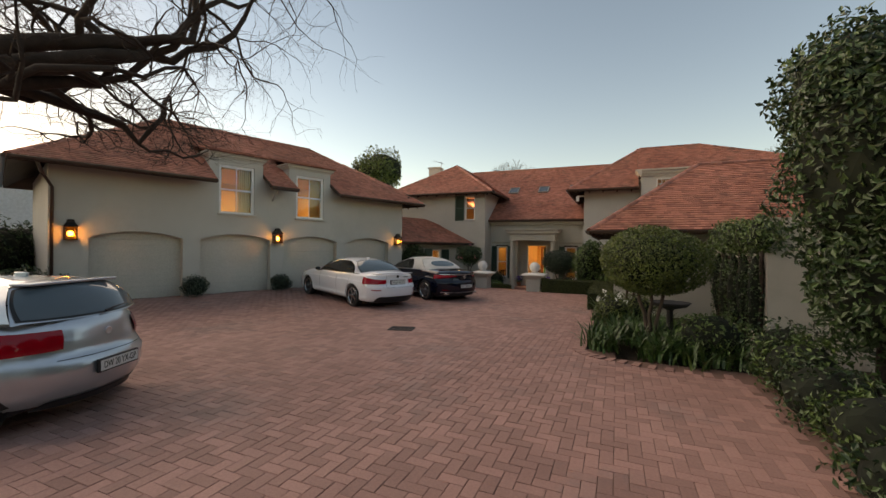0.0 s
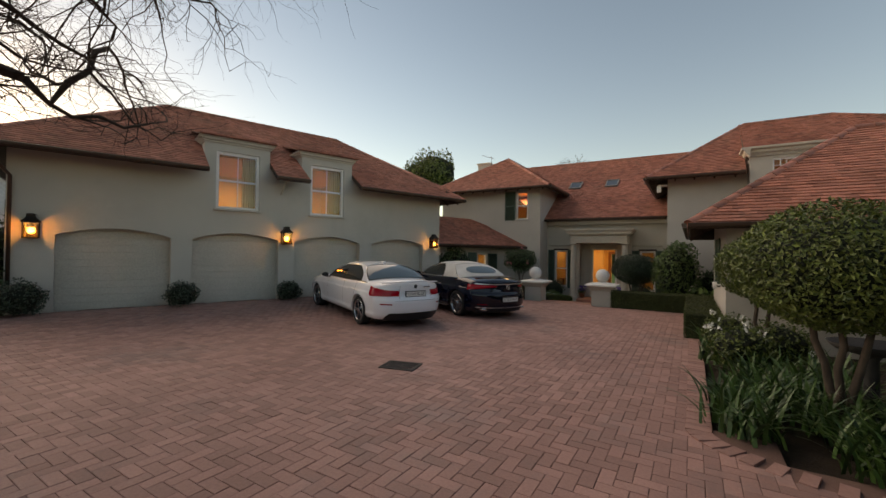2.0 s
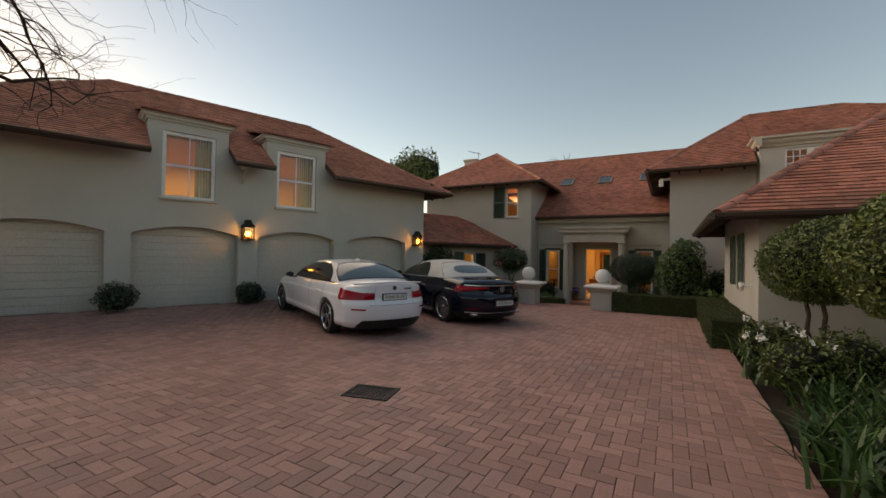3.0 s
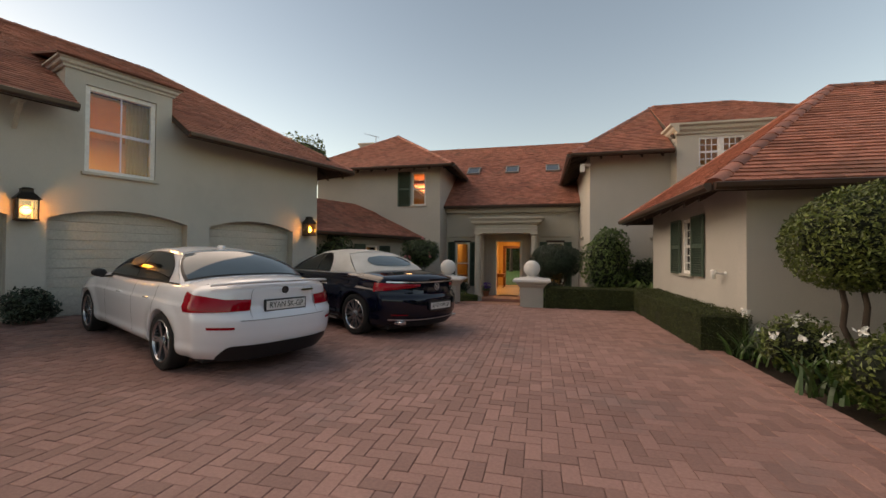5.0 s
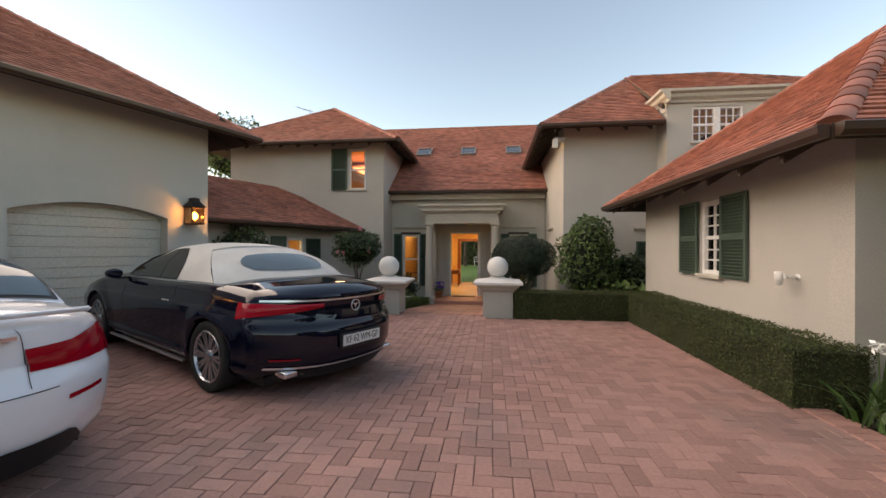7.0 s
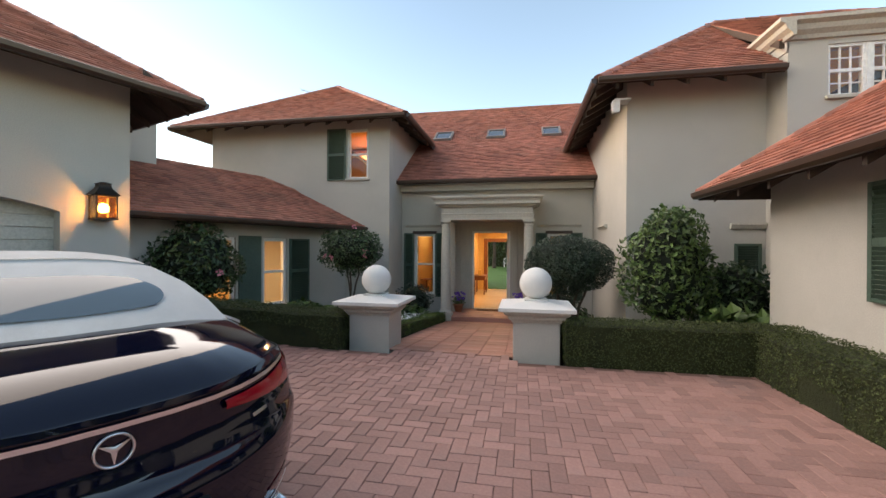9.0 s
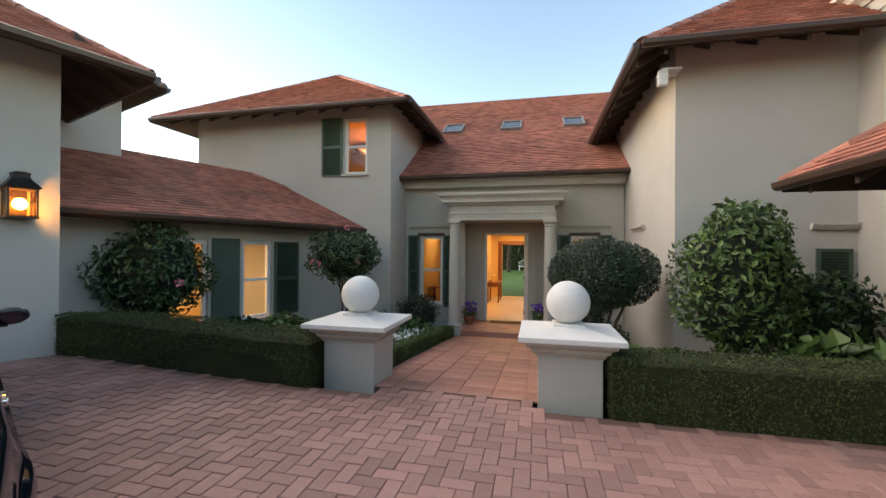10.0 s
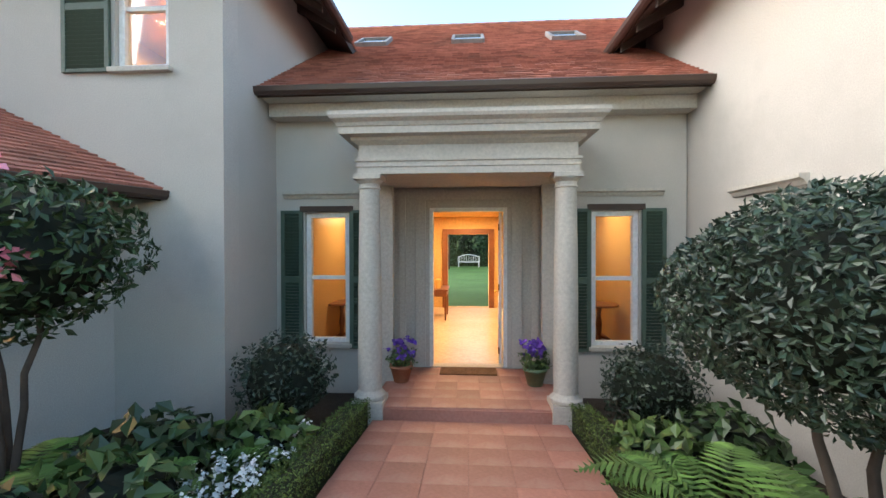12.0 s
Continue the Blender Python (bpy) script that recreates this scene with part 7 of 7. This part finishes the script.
shrub("spirea_shrub", "rounded yellow-green shrub with white flower heads", 0.5, 11.3, (0.45, 0.42, 0.36), 0.36, 1500, 0.06, LEAF_LIME, 72, [], 0.02, 0.2, 0.4, blooms=(WHITE_PETAL, 4, 0.05))
shrub("topiary_tree", "clipped round-headed standard tree in the bed", 0.62, 8.75, (0.98, 0.95, 0.68), 1.62, 17000, 0.050, LEAF_LIME, 73, [(0, 0, 1.3), (-0.3, 0.05, 1.35), (0.25, -0.1, 1.35)], 0.045, 0.08, 0.18, "tree")
shrub("topiary_tree", "clipped round-headed standard tree in the bed", 0.40, 11.85, (0.72, 0.72, 0.62), 1.58, 11000, 0.050, LEAF_LIME, 74, [(0, 0, 1.3), (-0.2, 0.05, 1.3)], 0.04, 0.08, 0.18, "tree")
for k, (x, y, r, h) in enumerate(((2.2, 6.6, 0.5, 0.45), (2.1, 5.6, 0.5, 0.42), (2.15, 4.7, 0.5, 0.40), (2.0, 3.8, 0.5, 0.36), (2.1, 2.9, 0.5, 0.36), (2.2, 7.3, 0.45, 0.5), (2.8, 4.1, 0.6, 0.5), (2.9, 3.0, 0.6, 0.5), (1.5, 8.2, 0.6, 0.5), (2.0, 2.0, 0.5, 0.35))):
    shrub("border_shrub", "loose low green shrub at the edge of the drive", x, y, (r, r, h), h * 0.7, 1300, 0.07, LEAF if k % 2 else LEAF_MID, 200 + k, [], 0.02, 0.3, 0.5, group="border shrubs")
bath = thing("bird_bath", "dark stone bird bath in the bed", "bird bath", pose(1.0, 9.35, 0))
bm = bmesh.new()
lathe(bm, [(0.16, -0.1), (0.14, 0.05), (0.07, 0.12), (0.06, 0.62), (0.10, 0.68)], 20)
part("stem", bm, CAST, bath, "", True)
bm = bmesh.new()
lathe(bm, [(0.08, 0.66), (0.30, 0.72), (0.38, 0.80), (0.36, 0.80), (0.0, 0.74)], 28)
part("bowl", bm, CAST, bath, "", True)

# garden wall with creeper
wall("wall_garden", FRONT(0, 8.85), (2.45, 9.0), -0.3, 2.45, 0.30, [], "plastered garden wall in shade beside the bed")
wall("wall_garden_return", pose(2.45, 0, 0, 0, 0, 180), (-13.3, -9.15), -0.3, 2.35, 0.25, [], "plastered garden wall under a creeper")
for k in range(5):
    y = 9.0 + 0.75 * k
    s = thing("creeper", "leafy creeper climbing the garden wall on thick stems", "creeper", pose(2.38, y, 0), "wall creepers")
    stems(s, (0, 0, -0.1), [(0.0, 0.15, 1.0), (0, -0.12, 1.9)], 0.05, 0.03, BARK_DARK, 300 + k)
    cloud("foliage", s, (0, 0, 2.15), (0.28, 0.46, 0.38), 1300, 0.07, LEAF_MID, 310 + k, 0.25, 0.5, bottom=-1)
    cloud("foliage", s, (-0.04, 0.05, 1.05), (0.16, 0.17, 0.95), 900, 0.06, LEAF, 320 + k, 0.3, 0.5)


def evergreen(x, y, label, parts_, seed, trunk_h, size, mat):
    t = thing("evergreen_tree", label, "tree", pose(x, y, 0))
    stems(t, (0, 0, -0.1), [(0, 0, trunk_h), (0.3, 0.1, trunk_h * 0.9)], 0.09, 0.05, BARK_DARK, seed)
    for i, (cx, cy, cz, rx, ry, rz, n) in enumerate(parts_):
        cloud("crown", t, (cx, cy, cz), (rx, ry, rz), n, size, mat, seed + i, 0.28, 0.5)


evergreen(3.05, 6.75, "tall dark evergreen tree beside the garden wall", [(0, 0, 3.0, 1.15, 1.1, 1.5, 10500), (0.2, 0, 1.5, 1.0, 1.0, 1.1, 6400), (-0.25, 0.3, 4.0, 0.8, 0.8, 0.9, 4400), (0.8, -1.2, 3.2, 1.2, 1.2, 1.8, 6600)], 400, 3.2, 0.105, LEAF)

# unseen evergreens added on the east, behind the walk's start, to shade the garage
for k, (x, y, h) in enumerate(((6.6, 3.2, 8.5), (7.4, -1.2, 9.0), (6.4, -5.4, 8.0), (11.5, 1.0, 9.5))):
    evergreen(x, y, "tall dark evergreen tree, unseen, added on the east side to shade the garage", [(0, 0, h * 0.66, 2.1, 2.2, h * 0.32, 4200), (-0.3, 0.4, h * 0.35, 1.9, 2.0, h * 0.27, 3200), (0.4, -0.8, h * 0.5, 1.8, 1.9, h * 0.3, 2600)], 700 + 5 * k, h * 0.7, 0.2, LEAF)

# bushes at the garage piers
for k, (ly, r) in enumerate(((-11.75, 0.50), (-8.72, 0.40), (-5.92, 0.36))):
    p = GARAGE_AT @ Vector((0.45, ly, 0))
    z = land(p.x, p.y)
    s = thing("potted_bush", "round dark green bush at the foot of the garage pier", "bush", pose(p.x, p.y, z), "garage bushes")
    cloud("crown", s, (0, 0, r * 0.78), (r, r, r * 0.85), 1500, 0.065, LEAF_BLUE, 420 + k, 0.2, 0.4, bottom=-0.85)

# pots with purple flowers beside the door
for k, (x, y, mt, lab) in enumerate(((X0 - 0.93, 24.25, POT, "terracotta pot of purple pansies beside the front door"), (X0 + 0.90, 24.20, GREEN_POT, "green glazed pot of purple pansies beside the front door"))):
    s = thing("flower_pot", lab, "flower pot", pose(x, y, PF), "door pots")
    bm = bmesh.new()
    lathe(bm, [(0, 0), (0.10, 0), (0.15, 0.20), (0.165, 0.20), (0.165, 0.24), (0.145, 0.24), (0.13, 0.20), (0, 0.20)], 24)
    part("pot", bm, mt, s, "", True)
    cloud("leaves", s, (0, 0, 0.32), (0.19, 0.17, 0.16), 420, 0.06, LEAF_MID, 440 + k, 0.3, 0.5, core=False)
    rng = np.random.default_rng(450 + k)
    c = np.stack([rng.normal(0, 0.09, 22), rng.normal(-0.02, 0.08, 22), rng.uniform(0.36, 0.58, 22)], 1)
    V, F = leaf_mesh(np.repeat(c, 6, axis=0) + rng.normal(0, 0.008, (132, 3)), np.tile((0.0, -0.7, 0.6), (132, 1)), 0.055, rng, 0.9, 0.4)
    raw("flowers", V.tolist(), F, PURPLE_PETAL, s, "purple pansy flowers")["kind"] = "stuff"
# arum lilies
for k, (x, y) in enumerate(((0.05, 18.75), (0.45, 18.6), (-0.45, 18.7))):
    s = thing("arum_lily", "arum lily with broad leaves and a white bloom", "plant", pose(x, y, land(x, y)), "arum lilies")
    cloud("leaves", s, (0, 0, 0.42), (0.38, 0.32, 0.26), 110, 0.28, LEAF_MID, 460 + k, 0.3, 0.5, 0.6, 0.5, core=False)
    if k < 2:
        bm = bmesh.new()
        tube(bm, [(0, -0.1, 0), (0, -0.12, 0.78)], [0.01, 0.008], 6)
        lathe(bm, [(0.012, 0), (0.03, 0.05), (0.06, 0.09), (0.075, 0.11)], 12, pose(0, -0.12, 0.76, 25, 0, 0))
        part("bloom", bm, WHITE_PETAL, s, "white trumpet bloom", True)

# ---------------------------------------------------------------- bare tree over the drive
def bare_tree(base, seed):
    t = thing("bare_tree", "large leafless tree with dark crooked branches over the drive", "tree", pose(base[0], base[1], 0.05) @ Matrix.Scale(0.98, 4))
    rnd = random.Random(seed)
    levels = [bmesh.new() for _ in range(3)]

    def grow(p, d, r, L, lev):
        n = 5 if lev < 3 else 4
        pts, rad = [p.copy()], [r]
        dd = d.copy()
        end = r * (0.66 if lev < 4 else 0.5)
        for i in range(n):
            dd = (dd + Vector((rnd.gauss(0, 1), rnd.gauss(0, 1), rnd.gauss(0, 0.9))) * (0.22 if lev < 2 else 0.36) + Vector((0, 0, -0.03 * (lev >= 2) - 0.05 * (lev >= 4)))).normalized()
            p = p + dd * (L / n)
            if p.z < 4.0:
                dd.z = abs(dd.z) * 0.6
            pts.append(p.copy())
            rad.append(r + (end - r) * (i + 1) / n)
        bmx = levels[0 if lev < 2 else 1 if lev < 4 else 2]
        tube(bmx, pts, rad, 9 if lev < 2 else 6 if lev < 3 else 4 if lev < 4 else 3)
        if lev >= 7 or r < 0.004:
            return
        kids = 2 if lev < 2 else 3
        for k in range(kids + (1 if lev in (2, 3, 4) else 0)):
            i = n if k == 0 else rnd.randint(1, n)
            ax = Vector((rnd.gauss(0, 1), rnd.gauss(0, 1), rnd.gauss(0, 0.6))).normalized()
            nd = (dd * (1.0 if k == 0 else 0.75) + ax * (0.35 if k == 0 else 0.75)).normalized()
            grow(pts[i], nd, rad[i] * (0.82 if k == 0 else 0.6), L * (0.80 if k == 0 else rnd.uniform(0.55, 0.8)), lev + 1)

    tube(levels[0], [(0, 0, -0.6), (0.05, 0.05, 0.6), (0.2, 0.15, 1.8), (0.4, 0.4, 3.0), (0.7, 0.8, 4.2)], [0.42, 0.34, 0.30, 0.27, 0.24], 14)
    fork = Vector((0.7, 0.8, 4.15))
    for d, r, L in (((0.55, 0.72, 0.42), 0.15, 3.0), ((0.85, 0.50, 0.30), 0.17, 3.0), ((0.35, 0.90, 0.36), 0.12, 2.7), ((0.78, 0.60, 0.22), 0.13, 3.1), ((-0.3, 0.8, 0.5), 0.14, 2.2), ((0.7, 0.3, 0.65), 0.15, 2.2)):
        grow(fork.copy(), Vector(d).normalized(), r, L, 1)
    for nm, bmx in zip(("trunk", "branch", "twig"), levels):
        o = part(nm, bmx, BARK_DARK, t, "", True)
        if nm != "trunk":
            o["kind"] = "stuff"


bare_tree((-9.95, 1.55), 8)

# ---------------------------------------------------------------- distance
def far_tree(x, y, h, r, seed, label, mat, leaf=0.3, n=2600):
    t = thing("far_tree", label, "tree", pose(x, y, -0.2), "background trees")
    stems(t, (0, 0, -0.3), [(0, 0, h * 0.6)], 0.22, 0.12, BARK_DARK, seed)
    rnd = random.Random(seed)
    cloud("crown", t, (0, 0, h - r * 0.85), (r, r, r * 0.85), n, leaf, mat, seed, 0.3, 0.55)
    for k in range(4):
        an = rnd.uniform(0, 6.28)
        cloud("crown", t, (math.cos(an) * r * 0.7, math.sin(an) * r * 0.7, h - r * rnd.uniform(0.8, 1.5)), (r * 0.55, r * 0.55, r * 0.5), n // 3, leaf, mat, seed + 10 * k + 1, 0.3, 0.5)


far_tree(-34.5, 55.5, 17.4, 3.9, 500, "dark leafy tree rising behind the roofs", LEAF_LIME, 0.45, 3600)


def bare_far(x, y, h, seed):
    t = thing("far_bare_tree", "leafless tree far behind the house roofs", "tree", pose(x, y, 0), "background bare trees")
    rnd = random.Random(seed)
    bm = bmesh.new()

    def go(p, d, r, L, lev):
        q = p + d * L
        tube(bm, [p, p.lerp(q, 0.5) + Vector((rnd.gauss(0, .1), rnd.gauss(0, .1), 0)), q], [r, r * 0.85, r * 0.7], 4)
        if lev < 6:
            for k in range(3):
                nd = (d + Vector((rnd.gauss(0, .5), rnd.gauss(0, .5), rnd.gauss(0.1, .35)))).normalized()
                go(q, nd, r * 0.62, L * 0.74, lev + 1)
    go(Vector((0, 0, -0.3)), Vector((0, 0, 1)), 0.2, h * 0.28, 0)
    part("branches", bm, BARK, t)


bare_far(-9.5, 47, 13.5, 510)
bare_far(-6.0, 49, 12.5, 511)
bare_far(17.0, 42, 14.0, 512)
bare_far(14.0, 36, 12.0, 513)

# neighbour's house and hedge beyond the garage
nb = thing("neighbour_house", "white rendered neighbouring house with a grey roof", "house", pose(-27.5, 11.5, 0, 0, 0, -12))
bm = bmesh.new()
box(bm, -7.0, 0, -9.0, 6.0, -0.3, 5.0)
part("wall", bm, grained("white_render", (0.55, 0.57, 0.58), (0.64, 0.66, 0.67), 0.85, 10, 0.4, 0.1), nb)
bm = bmesh.new()
for q in ([(0.5, -9.5, 5.0), (0.5, 6.5, 5.0), (-3.5, 6.5, 6.4), (-3.5, -9.5, 6.4)], [(-7.5, 6.5, 5.0), (-7.5, -9.5, 5.0), (-3.5, -9.5, 6.4), (-3.5, 6.5, 6.4)], [(0.5, 6.5, 5.0), (-7.5, 6.5, 5.0), (-3.5, 6.5, 6.4)], [(-7.5, -9.5, 5.0), (0.5, -9.5, 5.0), (-3.5, -9.5, 6.4)]):
    bm.faces.new([bm.verts.new(p) for p in q])
part("roof", bm, grained("grey_sheet_roof", (0.26, 0.27, 0.29), (0.34, 0.35, 0.37), 0.5, 10, 0.5, 0.05), nb)
for yy in (-6.5, -3.0, 0.5):
    bm = bmesh.new()
    box(bm, 0.003, 0.05, yy, yy + 1.1, 2.2, 3.9)
    wnd = part("window", bm, SHUTTER, nb, "dark window")
    bm = bmesh.new()
    box(bm, 0.051, 0.055, yy + 0.08, yy + 1.02, 2.28, 3.82)
    part("pane", bm, CAR_GLASS, wnd)
for k in range(9):
    p = Vector((-16.0, 3.6, 0)).lerp(Vector((-20.5, 8.0, 0)), k / 8)
    shrub("boundary_shrub", "tall dark shrub along the boundary beside the garage", p.x, p.y, (0.9, 0.9, 1.3), 1.15, 900, 0.13, LEAF, 520 + k, [], 0.03, 0.25, 0.5, group="boundary shrubs")
for k, (x, y) in enumerate(((-14.2, 4.6), (-14.9, 3.6), (-13.9, 5.3))):
    shrub("border_shrub", "leafy shrub beside the garage corner", x, y, (0.6, 0.6, 0.55), 0.5, 1100, 0.09, LEAF, 540 + k, [], 0.03, 0.25, 0.5, group="corner shrubs")

# back garden through the hall
bm = bmesh.new()
xs = [bm.verts.new(p) for p in ((-30, 31.3, -0.50), (22, 31.3, -0.50), (22, 62, -0.35), (-30, 62, -0.35))]
bm.faces.new(xs)
structure("ground_lawn", bm, LAWN, "bright green back lawn seen through the hall", "lawn")
for k in range(9):
    far_tree(-15 + 2.6 * k, 56 + (k % 3) * 1.6, 6.2 + (k % 2) * 1.2, 3.2, 600 + 3 * k, "dark garden tree closing the back lawn", LEAF, 0.34, 2200)
hedge("garden_hedge", "dark hedge along the far side of the back lawn", -14, 6, 54.5, 56, 3.2, LEAF, 9, 0.16, 110, None, False, 0.03, -0.4)
bench = thing("garden_bench", "white garden bench on the far side of the lawn", "bench", pose(X0 + 0.05, 53.2, -0.40))
bm = bmesh.new()
box(bm, -0.9, 0.9, -0.22, 0.22, 0.42, 0.47, 0.01)
part("seat", bm, WHITE, bench)
bm = bmesh.new()
tube(bm, [(-0.9, 0.22, 0.45), (-0.9, 0.25, 0.85), (-0.5, 0.26, 1.0), (0, 0.26, 1.08), (0.5, 0.26, 1.0), (0.9, 0.25, 0.85), (0.9, 0.22, 0.45)], [0.03] * 7, 8)
for i in range(9):
    x = -0.8 + 0.2 * i
    tube(bm, [(x, 0.23, 0.45), (x, 0.26, 0.92)], [0.018, 0.018], 6)
part("backrest", bm, WHITE, bench)
for sx in (-0.85, 0.85):
    for sy in (-0.18, 0.18):
        bm = bmesh.new()
        box(bm, sx - 0.03, sx + 0.03, sy - 0.03, sy + 0.03, 0, 0.43)
        part("leg", bm, WHITE, bench)

# plain dark walls, unseen, added to close the plot behind the walk for car reflections
for nm, m_, ln in (("wall_boundary_south", pose(0, -10.0, 0, 0, 0, 90), (-17.0, 30.0)), ("wall_boundary_east", pose(17.0, 0, 0, 0, 0, 180), (-60.0, 10.0)), ("wall_boundary_west", pose(-30.0, 0, 0), (-10.0, 2.0))):
    wall(nm, m_, ln, -0.5, 2.6, 0.3, [], "plain dark unseen wall added round the plot for reflections", SHUTTER)

# ---------------------------------------------------------------- nearest bricks, one by one
for b in NEAR_BRICKS:
    cx, cy = b[0], b[1]
    me = bpy.data.meshes.new("brick")
    me.from_pydata(one_brick(b), [], BRICK_QUADS)
    me.materials.append(BRICK_ONE)
    o = new("brick", me)
    o.parent = ROAD
    o.location = (cx, cy, land(cx, cy))

# soldier course of bricks along the bed's edge
edge = []
y = 17.2
while y > 7.9:
    edge.append((bed_edge(y) + 0.005, y, 0.0))
    y -= 0.120
for k in range(14):
    t = k / 13
    an = radians(90 * t)
    edge.append((-0.62 + 2.2 * (1 - math.cos(an)) * 0.98, 7.9 - 0.82 * math.sin(an), math.degrees(math.atan2(2.2 * math.sin(an), 0.82 * math.cos(an) + 1e-6))))
eb = bmesh.new()
box(eb, -0.112, 0.112, -0.055, 0.055, -0.05, 0.012, 0.004)
edge_me = bpy.data.meshes.new("edging_brick")
eb.to_mesh(edge_me)
eb.free()
edge_me.materials.append(BRICK_ONE)
re_ = random.Random(3)
for x, y, a in edge:
    o = new("edging_brick", edge_me)
    o.parent = ROAD
    o.matrix_basis = pose(x, y, land(x, y) + re_.uniform(-0.002, 0.004), 0, 0, a + re_.uniform(-2, 2))

# ---------------------------------------------------------------- the plan brought to true size
for me in bpy.data.meshes:
    me.transform(Matrix.Scale(SCALE, 4))
for ob in scene.objects:
    if ob is not cam:
        ob.location = ob.location * SCALE
